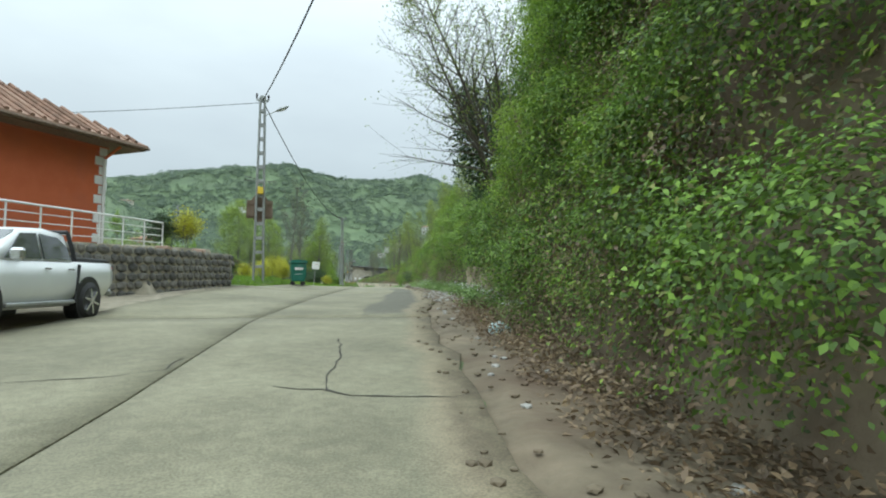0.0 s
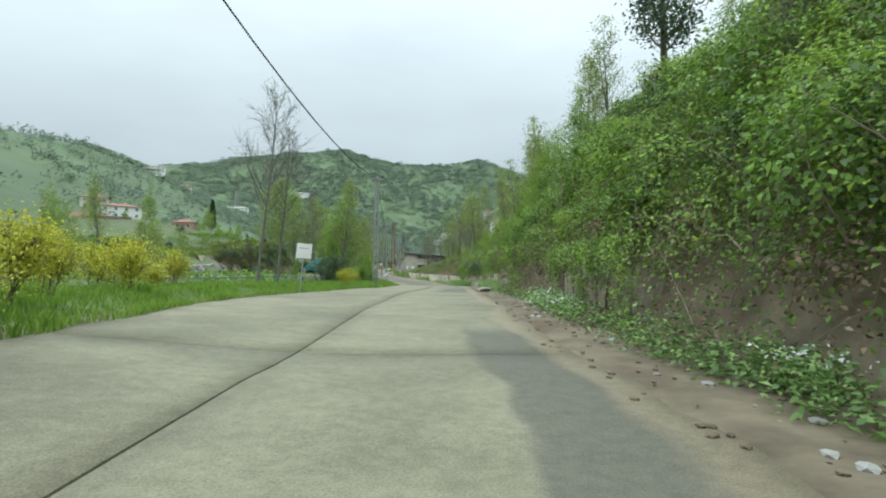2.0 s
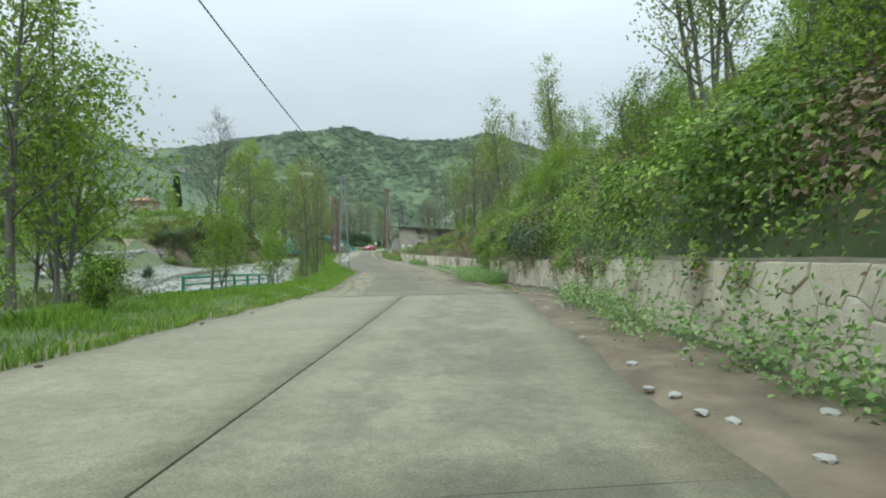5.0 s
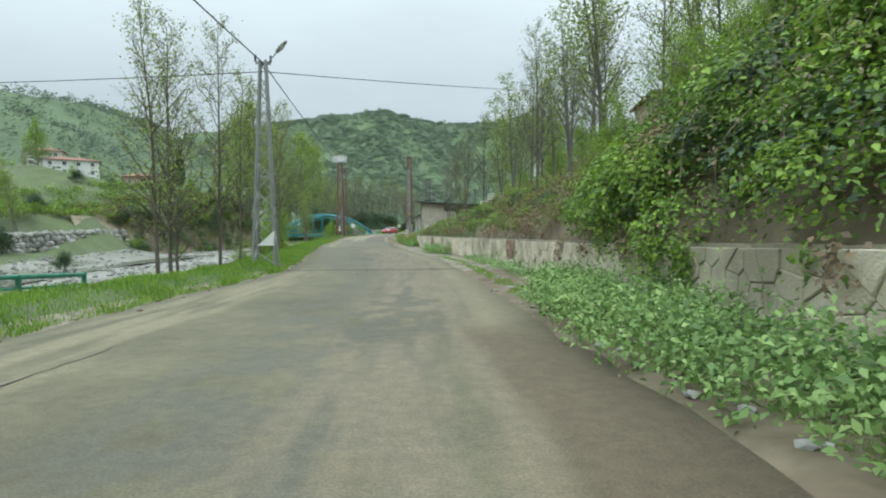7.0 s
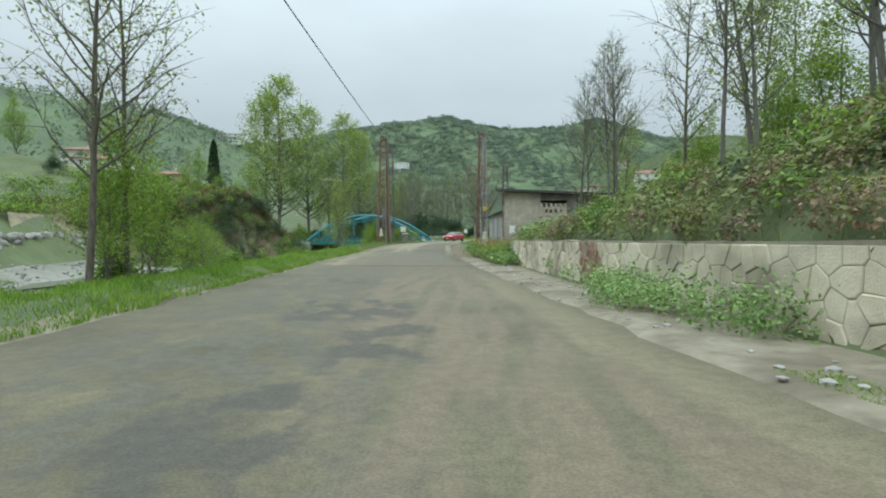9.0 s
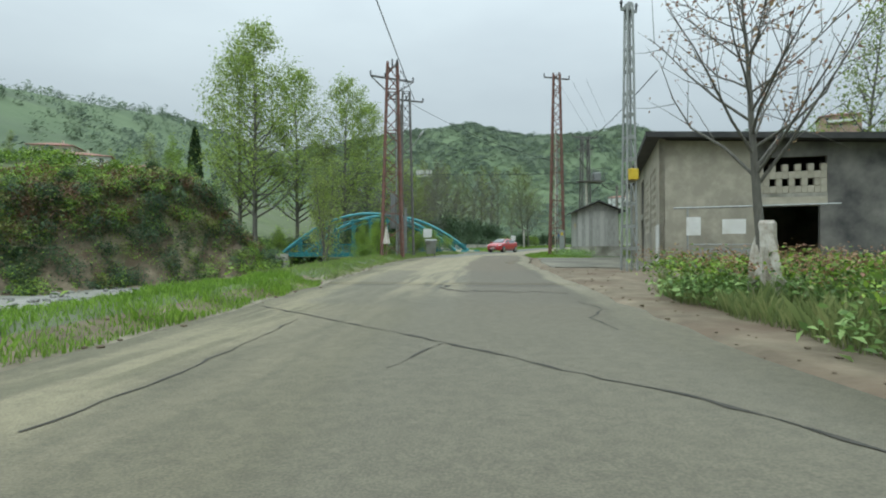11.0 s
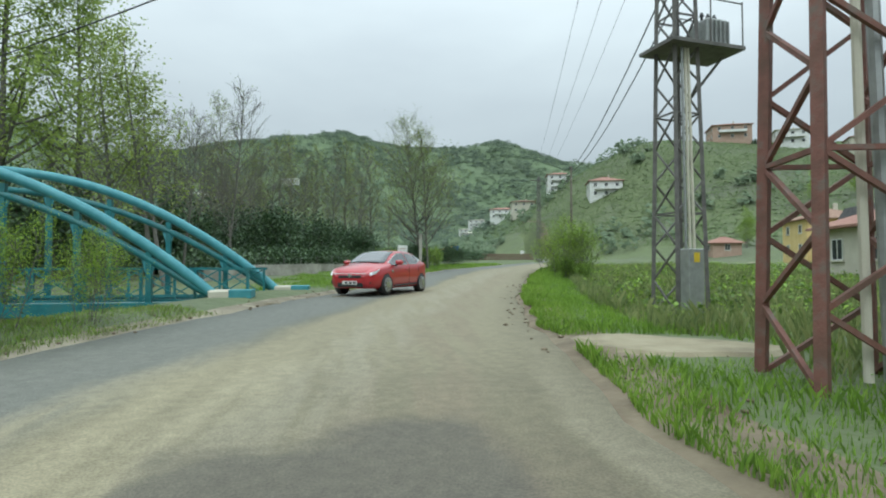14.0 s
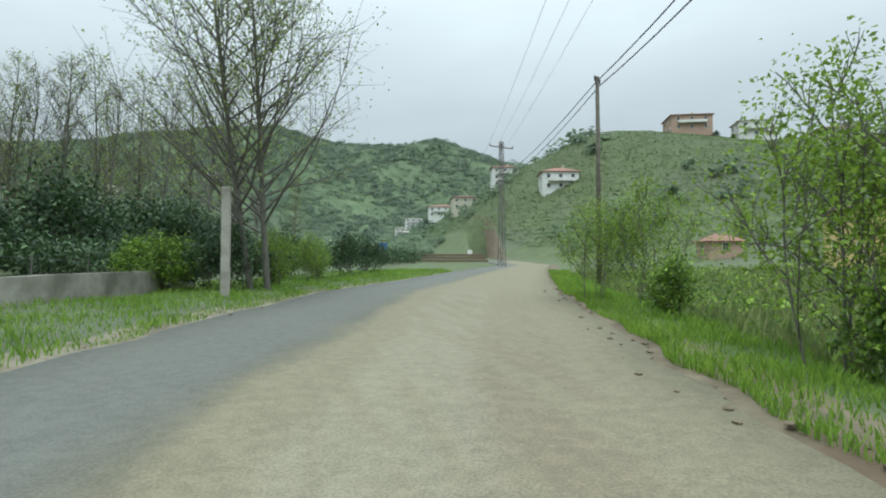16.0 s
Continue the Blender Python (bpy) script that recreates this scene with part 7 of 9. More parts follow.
insulator(pyl_a, (0, 0, 13.3 - zp))
for k in range(3):
    loop = [((0.5 + 0.45 * math.sin(math.pi * t / 8) * (0.6 + 0.2 * k), 0.15 * k, 12.9 - zp - 1.3 * t / 8), 0.012) for t in range(9)]
    part("jumper_wire", tube_mesh("jumper_wire", [loop], M_CABLE, 5), None, pyl_a, "drooping black jumper wire")
zp2 = float(land(-0.9, 191.0))
pyl_a2 = lattice("lattice_pylon", -1.55, 191.0, zp2, 13.0 - zp2, 1.1, 0.5, M_STEELD, "dark steel lattice pylon with street lamp", 15, "zigzag", 0.05, 0.022, 0.2, "power pylons", "pylon")
crossarm(pyl_a2, 12.4 - zp2, 1.3, M_STEELD, 0.3, 3)
street_lamp_head(pyl_a2, (0.2, 0, 8.7 - zp2), (1.0, 0.25, 9.9 - zp2))
part("riser_duct", box((-0.42, -0.5, -0.1), (-0.2, -0.28, 12.0 - zp2), 0.02), M_STEELD, pyl_a2, "tall dark cable duct")
part("cable_cabinet", box((-0.14, -0.52, 0.1), (0.06, -0.3, 3.4), 0.02), M_STEELGREY, pyl_a2, "narrow grey cable cover")
part("cable_cabinet", box((-0.12, -0.2, 1.7), (0.2, 0.1, 3.9), 0.02), M_STEELGREY, pyl_a, "tall grey cabinet fixed inside the pylon")
part("riser_pipe", bar((0.3, 0.2, -0.1), (0.25, 0.15, 11.5 - zp), 0.05), M_PIPE, pyl_a, "grey riser pipe")
zp3 = float(land(9.6, 198.0))
pyl_b = lattice("lattice_pylon", 9.85, 198.0, zp3, 16.2 - zp3, 1.15, 0.5, M_RUST, "rust-red and grey steel lattice pylon at the field edge", 20, "zigzag", 0.055, 0.026, -0.2, "power pylons", "pylon")
crossarm(pyl_b, 15.8 - zp3, 1.15, M_STEELD, 0.6, 3)
part("riser_pipe", bar((0.1, -0.45, 0.1), (0.05, -0.2, 9.5), 0.06), M_PIPE, pyl_b, "grey riser pipe")
part("riser_pipe", bar((-0.1, -0.45, 0.1), (-0.05, -0.2, 10.5), 0.045), M_CREAM, pyl_b, "pale riser pipe")
cab = part("cable_cabinet", box((0.28, -0.78, -0.05), (0.68, -0.5, 2.05), 0.02), M_PIPE, pyl_b, "grey cable cabinet")
part("warning_sticker", box((0.39, -0.79, 1.62), (0.57, -0.785, 1.88)), M_YELLOW, cab, "yellow warning sticker")
zp4 = float(land(13.5, 207.6))
pyl_t = lattice("transformer_pylon", 13.5, 207.6, zp4, 12.9 - zp4, 1.0, 0.6, M_STEELD, "dark lattice pylon carrying a pole transformer", 13, "zigzag", 0.05, 0.022, 0.2, "power pylons", "pylon")
crossarm(pyl_t, 12.8 - zp4, 1.3, M_STEELD, 0.1, 4)
crossarm(pyl_t, 11.6 - zp4, 0.8, M_STEELD, 0.1, 3)
plat = part("platform", box((-0.7, -0.7, 8.35 - zp4), (1.75, 0.7, 8.45 - zp4)), M_STEELD, pyl_t)
for px in (0.6, 1.7):
    for py in (-0.65, 0.65):
        part("rail_post", bar((px, py, 8.4 - zp4), (px, py, 9.7 - zp4), 0.02), M_STEELD, plat)
for py in (-0.65, 0.65):
    part("rail", bar((0.5, py, 9.65 - zp4), (1.7, py, 9.65 - zp4), 0.02), M_STEELD, plat)
part("strut", bar((0.4, 0, 7.0 - zp4), (1.6, 0, 8.35 - zp4), 0.03, square=True), M_STEELD, pyl_t)
bm = bmesh.new()
put_box(bm, (0.75, -0.38, 8.47 - zp4), (1.5, 0.38, 9.3 - zp4), 0.06)
for k in range(5):
    put_box(bm, (0.8 + k * 0.15, -0.46, 8.55 - zp4), (0.83 + k * 0.15, 0.46, 9.2 - zp4))
tr = part("transformer", bm, M_PIPE, pyl_t, "grey finned transformer tank")
for k in range(3):
    insulator(tr, (0.9 + 0.22 * k, 0, 9.3 - zp4))
cage = part("switch_gear", box((0.3, -0.3, 11.0 - zp4), (0.36, 0.3, 12.6 - zp4)), M_STEELD, pyl_t)
for k in range(4):
    part("contact_bar", bar((0.3, -0.3 + 0.2 * k, 10.9 - zp4), (0.85, -0.3 + 0.2 * k, 11.2 - zp4 + 0.35 * (k % 2)), 0.02), M_STEELD, cage)
for k, dx in enumerate((-0.25, -0.1, 0.05)):
    part("riser_pipe", bar((dx, -0.55, 0.0), (dx * 0.7, -0.4, 8.3 - zp4), 0.04), M_CREAM if k else M_PIPE, pyl_t, "pale riser pipe")
cab = part("cable_cabinet", box((-0.62, -1.05, -0.1), (-0.12, -0.72, 1.75), 0.02), M_PIPE, pyl_t, "grey cable cabinet")
part("warning_sticker", box((-0.46, -1.06, 1.4), (-0.28, -1.055, 1.65)), M_YELLOW, cab, "yellow warning sticker")
cable([(-1.4, 191.0, 12.3), (9.8, 198.0, 8.9)], 0.014, 0.5, "black cable across the road between pylons")
cable([(9.8, 198.0, 7.2), (46, 206, 7.6)], 0.016, 0.3, "thin black cable over the field")
cable([(9.7, 198.1, 7.9), (-24, 231.6, 14.0)], 0.022, 0.4, "black cable over the river to the pylon")
cable([(10.6, 198.3, 10.6), (24.0, 246.1, 11.9), (47.5, 330, 22)], 0.025, 1.1, "pair of black cables along the road")
cable([(10.9, 198.1, 10.4), (24.2, 246.1, 11.75), (48.5, 330, 22)], 0.025, 1.25, "pair of black cables along the road")
cable([(11.2, 172.6, 8.2), (13.0, 207.6, 11.9)], 0.02, 0.3, "black cable from yard pole to transformer")
for k in range(3):
    cable([(10 + 1.2 * k, 199, 15.9), (47 + 1.6 * k, 342, 27)], 0.012, 2.2, "thin high-voltage wire over the road")
# pole with a yellow box in the yard
zy = float(land(10.1, 172.3))
pole_y = lattice("lattice_pole", 10.1, 172.3, zy, 10.6 - zy, 0.42, 0.2, M_PIPE, "grey steel lattice pole before the block building", 12, "plates", 0.035, 0.016, 0.3, "lattice street poles")
crossarm(pole_y, 10.4 - zy, 0.35, M_PIPE, 0.2, 2)
part("junction_box", box((-0.16, -0.4, 3.35), (0.16, -0.2, 3.75), 0.015), M_YELLOW, pole_y, "yellow junction box")


def wood_pole(x, y, top, label):
    z = float(land(x, y))
    ob = thing("utility_pole", pose(x, y, z), label, "pole", "utility poles")
    part("shaft", bar((0, 0, -0.2), (0, 0, top - z), 0.14, 0.09, 10), M_BARK, ob, smooth=True)
    insulator(ob, (0.12, 0, top - z - 0.35))
    insulator(ob, (-0.12, 0, top - z - 0.2))
    return ob


wood_pole(24.1, 246.1, 12.2, "dark round utility pole beside the road")
ztp = float(land(30.5, 279))
tee_pole = lattice("lattice_pylon", 30.5, 279, ztp, 16.6 - ztp, 0.6, 0.3, M_STEELD, "slim dark lattice pole with crossarm in the valley", 12, "zigzag", 0.035, 0.013, 0.2, "power pylons", "pylon")
crossarm(tee_pole, 16.0 - ztp, 1.5, M_STEELD, 0.1, 3)
zr_ = float(land(-175, 800))
ridge_pylon = lattice("lattice_pylon", -175, 800, zr_, 30, 6, 1.0, M_PIPE, "far grey pylon on the ridge", 7, "zigzag", 0.3, 0.16, 0.3, "power pylons", "pylon")
crossarm(ridge_pylon, 29, 6, M_PIPE, 0.2, 3)
crossarm(ridge_pylon, 24, 8, M_PIPE, 0.2, 3)


# ---------------------------------------------------------------- bins, signs and posts
def wheelie_bin(x, y, turn, mat, label, w=1.2, d=0.8, h=1.3, round_lid=False):
    """A four-wheeled refuse container."""
    ob = thing("refuse_container", pose(x, y, float(road_z(y)) + float(camber(x, y)) if not round_lid else float(land(x, y)) + 0.02, 0, 0, turn), label, "bin", "refuse containers")
    bm = bmesh.new()
    lo = [bm.verts.new((sx * w * 0.42, sy * d * 0.4, 0.2)) for sx, sy in ((-1, -1), (1, -1), (1, 1), (-1, 1))]
    hi = [bm.verts.new((sx * w * 0.5, sy * d * 0.5, h - 0.14)) for sx, sy in ((-1, -1), (1, -1), (1, 1), (-1, 1))]
    bm.faces.new(lo[::-1])
    bm.faces.new(hi)
    for i in range(4):
        j = (i + 1) % 4
        bm.faces.new((lo[i], lo[j], hi[j], hi[i]))
    bmesh.ops.bevel(bm, geom=list(bm.edges), offset=0.045, segments=2, affect="EDGES", profile=0.5)
    body = part("body", bm, mat, ob)
    part("rim", box((-w * 0.53, -d * 0.54, h - 0.2), (w * 0.53, d * 0.54, h - 0.13), 0.015), mat, body)
    for sx in (-0.3, 0.3):
        part("rib", box((sx * w - 0.025, -d * 0.5 - 0.012, 0.4), (sx * w + 0.025, -d * 0.42, h - 0.2), 0.01), mat, body)
    bm = bmesh.new()
    put_prism(bm, [(-d * 0.55, h - 0.13), (d * 0.55, h - 0.13), (d * 0.5, h - 0.05), (d * 0.2, h), (-d * 0.2, h), (-d * 0.5, h - 0.05)], -w * 0.54, w * 0.54)
    bmesh.ops.rotate(bm, cent=(0, 0, 0), matrix=Matrix.Rotation(radians(90), 3, "Z"), verts=bm.verts)
    lid = part("lid", bm, mat, ob, "closed lid")
    for sx in (-0.36, 0.36):
        part("handle", bar((sx * w - 0.1, -d * 0.56, h - 0.08), (sx * w + 0.1, -d * 0.56, h - 0.08), 0.018), mat, lid)
    for sx in (-1, 1):
        part("trunnion", bar((sx * w * 0.5, 0, h - 0.3), (sx * (w * 0.5 + 0.1), 0, h - 0.3), 0.03), M_PIPE, ob)
        for sy in (-1, 1):
            cx, cy = sx * w * 0.36, sy * d * 0.33
            wheel = part("castor", bar((cx - 0.025, cy, 0.1), (cx + 0.025, cy, 0.1), 0.1, n=14), M_RUBBER, ob)
            part("fork", bar((cx, cy, 0.1), (cx, cy, 0.24), 0.022, 0.03, square=True), M_PIPE, wheel)
    return ob, body


_, body_a = wheelie_bin(-0.75, 30.1, 96, M_BIN, "dark green plastic four-wheeled container on the verge", 1.2, 0.78, 1.3)
part("sticker", box((0.609, -0.2, 0.78), (0.616, 0.22, 0.9)), M_WHITE, body_a, "pale label with unreadable bars")
part("sticker", box((0.60, -0.2, 0.55), (0.606, 0.2, 0.565)), M_WHITE, body_a, "thin pale stripe")
part("sticker", box((0.618, 0.22, 0.98), (0.624, 0.32, 1.08)), M_RED, body_a, "round red sticker")
part("sticker", box((-0.616, -0.22, 0.78), (-0.609, 0.2, 0.9)), M_WHITE, body_a, "pale label with unreadable bars")
part("sticker", box((-0.606, -0.2, 0.55), (-0.60, 0.2, 0.565)), M_WHITE, body_a, "thin pale stripe")
wheelie_bin(0.05, 192.7, 8, M_BINGREY, "galvanised grey metal container at the road edge", 0.78, 1.15, 1.3)


def board_sign(x, y, top, w, h, label, turn=0.0, lean=0.0, bars=0, z=None):
    """A flat white board on a post."""
    z = float(land(x, y)) if z is None else z
    ob = thing("board_sign", pose(x, y, z, 0, lean, turn), label, "sign", "roadside signs")
    part("post", bar((0, 0.03, -0.25), (0, 0.03, top - z - 0.1), 0.03), M_PIPE, ob)
    bd = part("board", box((-w / 2, -0.012, top - z - h), (w / 2, 0.0, top - z), 0.004), M_WHITE, ob, "weathered white board")
    for k in range(bars):
        zz = top - z - h * (0.3 + 0.22 * k)
        part("text_bar", box((-w * 0.3, -0.0155, zz - 0.03), (w * 0.3, -0.013, zz + 0.01)), M_PINK, bd, "faded bar of unreadable print")
    return ob


board_sign(0.1, 49.45, 3.0, 0.62, 0.62, "white square board leaning on a thin post", 6, 5, 1)
board_sign(-0.7, 196.4, 3.32, 0.7, 0.7, "white square board on a post by the bridge", 0, 0)
board_sign(6.75, 228.8, 3.75, 0.62, 0.66, "white square board on a grey post", -8, 3, 1)
board_sign(38.8, 321.0, 6.3, 0.9, 0.9, "far triangular warning board on a post", -8)
ob = thing("concrete_post", pose(8.55, 236.2, float(land(8.55, 236.2))), "weathered grey concrete post on the verge", "post")
part("post", box((-0.11, -0.11, -0.2), (0.10, 0.10, 2.75), 0.02), M_CONCRETE, ob)
ob = thing("gate_pillar", pose(5.6, 243.0, float(land(5.6, 243.0))), "stub of a stone gate pillar overgrown by shrubs", "pillar")
part("pillar", box((-0.35, -0.35, -0.2), (0.35, 0.35, 1.15), 0.04), M_RUBBLE, ob)
# white cone-shaped flag and red post near the pylon
ob = thing("wrapped_post", pose(-1.35, 183.1, float(land(-1.35, 183.1))), "post wrapped in white plastic sheet", "post")
part("post", bar((0, 0, -0.2), (0, 0, 1.9), 0.035), M_BROWNBOARD, ob)
part("sheet", bar((0.02, 0, 0.75), (0.0, 0, 1.75), 0.22, 0.03, 9), M_CLOTH, ob, "white plastic sheet")
ob = thing("marker_post", pose(-3.6, 186.0, float(land(-3.6, 186.0))), "short red and white marker post", "post")
part("post", bar((0, 0, -0.1), (0, 0, 0.6), 0.11, 0.08, 10), M_RED, ob)
part("band", bar((0, 0, 0.25), (0, 0, 0.4), 0.115, 0.1, 10), M_WHITE, ob, "white band")


# ---------------------------------------------------------------- arch bridge
def arch_bridge():
    """A teal steel tied-arch bridge over the river, with lattice railings."""
    span, rise, width = 18.6, 4.1, 3.3
    a, b = Vector((1.3, 211.4)), Vector((-17.0, 210.6))
    ang = math.atan2(b.y - a.y, b.x - a.x)
    ob = thing("arch_bridge", Matrix.Translation((a.x, a.y, 1.28)) @ Matrix.Rotation(ang, 4, "Z"), "teal steel arch bridge with lattice railings over the river", "bridge")
    part("deck", box((-0.6, -width / 2, -0.35), (span + 0.6, width / 2, 0.0), 0.02), M_CONCRETE, ob)

    def arch(u, top=0.0):
        return 0.15 + rise * 4 * u * (1 - u) * (1 if top == 0 else 1) + top

    for side in (-1, 1):
        sk = 0.65 * side
        y = side * (width / 2 + 0.12)
        for lift, r, mat, nm in ((0.0, 0.15, M_TEALTOP if side < 2 else M_TEAL, "arch_rib"), (-0.62, 0.10, M_TEAL, "inner_rib")):
            pts = []
            for k in range(29):
                u = k / 28
                z = arch(u) + lift * math.sin(math.pi * u) ** 0.5
                pts.append(((sk + u * span, y, z), r))
            part(nm, tube_mesh(nm, [pts], mat, 8), None, ob, "light blue arched rib" if lift == 0 else "")
        part("edge_beam", box((-0.3, y - 0.12, -0.3), (span + 0.3, y + 0.12, 0.08), 0.01), M_TEAL, ob)
        for k in range(1, 10):
            u = k / 10
            h = arch(u) - 0.62 * math.sin(math.pi * u) ** 0.5
            part("hanger", bar((sk + u * span, y, 0.0), (sk + u * span, y, h + 0.3), 0.075, 0.075, square=True), M_TEAL, ob)
            g = bmesh.new()
            put_prism(g, [(sk + u * span - 0.07, h - 0.45), (sk + u * span + 0.07, h - 0.45), (sk + u * span + 0.2, h + 0.02), (sk + u * span - 0.2, h + 0.02)], y - 0.03, y + 0.03)
            part("gusset", g, M_TEALTOP, ob)
        yr = side * (width / 2 - 0.1)
        for z in (0.12, 1.02):
            part("rail", bar((-0.2, yr, z), (span + 0.2, yr, z), 0.035, square=True), M_TEAL, ob)
        n = 13
        for k in range(n + 1):
            x = -0.1 + (span + 0.2) * k / n
            part("rail_post", bar((x, yr, 0), (x, yr, 1.05), 0.04, square=True), M_TEAL, ob)
            if k < n:
                x2 = x + (span + 0.2) / n
                part("rail_cross", bar((x, yr, 0.15), (x2, yr, 1.0), 0.018, square=True), M_TEAL, ob)
                part("rail_cross", bar((x, yr, 1.0), (x2, yr, 0.15), 0.018, square=True), M_TEAL, ob)
    part("abutment", box((-1.3, -width / 2 - 0.5, -2.2), (-0.05, width / 2 + 0.5, -0.02), 0.03), M_CONCRETE, ob)
    part("abutment", box((span + 0.05, -width / 2 - 0.5, -2.8), (span + 1.4, width / 2 + 0.5, -0.02), 0.03), M_CONCRETE, ob)
    for side in (-1, 1):
        y = side * (width / 2 + 0.2)
        blk = part("end_block", box((0.65 * side - 0.95, y - 0.38, -0.2), (0.65 * side + 0.2, y + 0.38, 0.42), 0.04), M_CREAM, ob, "cream concrete end block")
        part("painted_face", box((0.65 * side - 0.955, y - 0.385, 0.16), (0.65 * side - 0.35, y + 0.385, 0.425), 0.01), M_TEALTOP, blk, "pale blue painted cap")


arch_bridge()
bm = bmesh.new()
prev = None
for k in range(14):
    t = k / 13
    x, y = -15.5 - 26 * t, 207.8 - 30 * t + 6 * math.sin(3 * t)
    row = [bm.verts.new((x + dx, y + dy, float(land(x + dx, y + dy)) + 0.06)) for dx, dy in ((-1.4, 1.2), (0, 0), (1.4, -1.2))]
    if prev:
        for i in range(2):
            bm.faces.new((prev[i], prev[i + 1], row[i + 1], row[i]))
    prev = row
tagged(new("dirt_track", finish(bm, "dirt_track", M_MUD)), "pale dirt track beyond the bridge", "track", kind="structure")
# low parapet along the meadow, with thin wire posts behind
bm = bmesh.new()
prev = None
for x, y in ((-3.4, 222.0), (-1.0, 225.0), (1.4, 228.2), (3.4, 231.0), (5.3, 234.6), (6.7, 241.5)):
    z = float(land(x, y))
    ring = [bm.verts.new(p) for p in ((x + 0.12, y - 0.08, z - 0.2), (x + 0.12, y - 0.08, z + 0.58), (x - 0.13, y + 0.08, z + 0.58), (x - 0.13, y + 0.08, z - 0.2))]
    if prev:
        for i in range(4):
            j = (i + 1) % 4
            bm.faces.new((prev[i], prev[j], ring[j], ring[i]))
    prev = ring
tagged(new("parapet", finish(bm, "parapet", M_CONCRETE)), "low grey concrete wall along the meadow", "wall", kind="structure")
fence = thing("wire_fence", Matrix(), "thin dark fence posts and wire along the meadow", "fence")
last = None
for k in range(16):
    x, y = -12 + 1.05 * k, 222.5 + 1.25 * k
    z = float(land(x, y))
    part("fence_post", bar((x, y, z - 0.1), (x, y, z + 1.0), 0.03), M_STEELD, fence)
    if last:
        for hh in (0.4, 0.9):
            part("wire", bar((last[0], last[1], last[2] + hh), (x, y, z + hh), 0.006, n=5), M_STEELD, fence)
    last = (x, y, z)
# river-side railing and small footbridge
rail = thing("riverside_railing", Matrix(), "faded green pipe railing at the river bank", "railing")
pts = [(-3.2, 63.6), (-1.9, 68.0), (-0.9, 72.6)]
for (x0, y0), (x1, y1) in zip(pts[:-1], pts[1:]):
    z0, z1 = float(road_z(y0)) - 0.35, float(road_z(y1)) - 0.35
    for hh in (0.45, 0.75, 1.05):
        part("rail", bar((x0, y0, z0 + hh), (x1, y1, z1 + hh), 0.03 if hh > 1 else 0.02), M_TEAL, rail)
    part("rail_post", bar((x0, y0, z0 - 1.2), (x0, y0, z0 + 1.08), 0.045), M_TEAL, rail)
part("rail_post", bar((-0.9, 72.6, -0.9), (-0.9, 72.6, 1.3), 0.045), M_TEAL, rail)
part("rail", bar((-3.2, 63.6, 1.35), (-8.8, 65.0, 1.1), 0.03), M_TEAL, rail)
rail2 = thing("riverside_railing", Matrix(), "green pipe railing along the river's edge", "railing")
rail_run = [(-1.5, 93.0, 0.55), (-1.35, 97.4, 0.42), (-1.2, 101.8, 0.30), (-1.1, 105.1, 0.14), (-1.0, 108.4, -0.01), (-0.9, 111.7, -0.16)]
for k, (x, y, z) in enumerate(rail_run):
    part("rail_post", bar((x, y, float(land(x, y)) - 0.1), (x, y, z + 0.06), 0.085), M_RAILGREEN, rail2)
    if k:
        x0, y0, z0 = rail_run[k - 1]
        for hh, r in ((0.0, 0.075), (-0.36, 0.05), (-0.72, 0.05)):
            part("rail", bar((x0, y0, z0 + hh), (x, y, z + hh), r), M_RAILGREEN, rail2)
drum = thing("plastic_drum", pose(-1.75, 105.6, float(land(-1.75, 105.6)) + 0.9), "blue plastic drum by the river railing", "drum")
part("stand", box((-0.3, -0.3, -0.95), (0.3, 0.3, -0.02), 0.03), M_CONCRETE, drum, "grey concrete block under the drum")
part("drum", bar((0, 0, 0), (0, 0, 0.95), 0.36, n=18), M_BLUE, drum)
part("hoop", bar((0, 0, 0.6), (0, 0, 0.66), 0.375, n=18), M_BLUE, drum)


# ---------------------------------------------------------------- houses
def window(parent, m, w, h, mat_frame=None, bars=1):
    """A window: frame, glass pane and sill, on a wall whose outside is local -y."""
    fr = bmesh.new()
    t = 0.07
    put_box(fr, (-w / 2, -0.05, 0), (-w / 2 + t, 0.06, h), m=m)
    put_box(fr, (w / 2 - t, -0.05, 0), (w / 2, 0.06, h), m=m)
    put_box(fr, (-w / 2 + t, -0.05, 0), (w / 2 - t, 0.06, t), m=m)
    put_box(fr, (-w / 2 + t, -0.05, h - t), (w / 2 - t, 0.06, h), m=m)
    for k in range(bars):
        x = -w / 2 + w * (k + 1) / (bars + 1)
        put_box(fr, (x - 0.03, -0.04, t), (x + 0.03, 0.05, h - t), m=m)
    ob = part("window", fr, mat_frame or M_WHITE, parent)
    part("pane", box((-w / 2 + t, -0.012, t), (w / 2 - t, 0.012, h - t), m=m), M_DARKWIN, ob, "dark window glass")
    part("sill", box((-w / 2 - 0.06, -0.14, -0.07), (w / 2 + 0.06, 0.02, -0.005), m=m), M_CREAM, ob)
    return ob


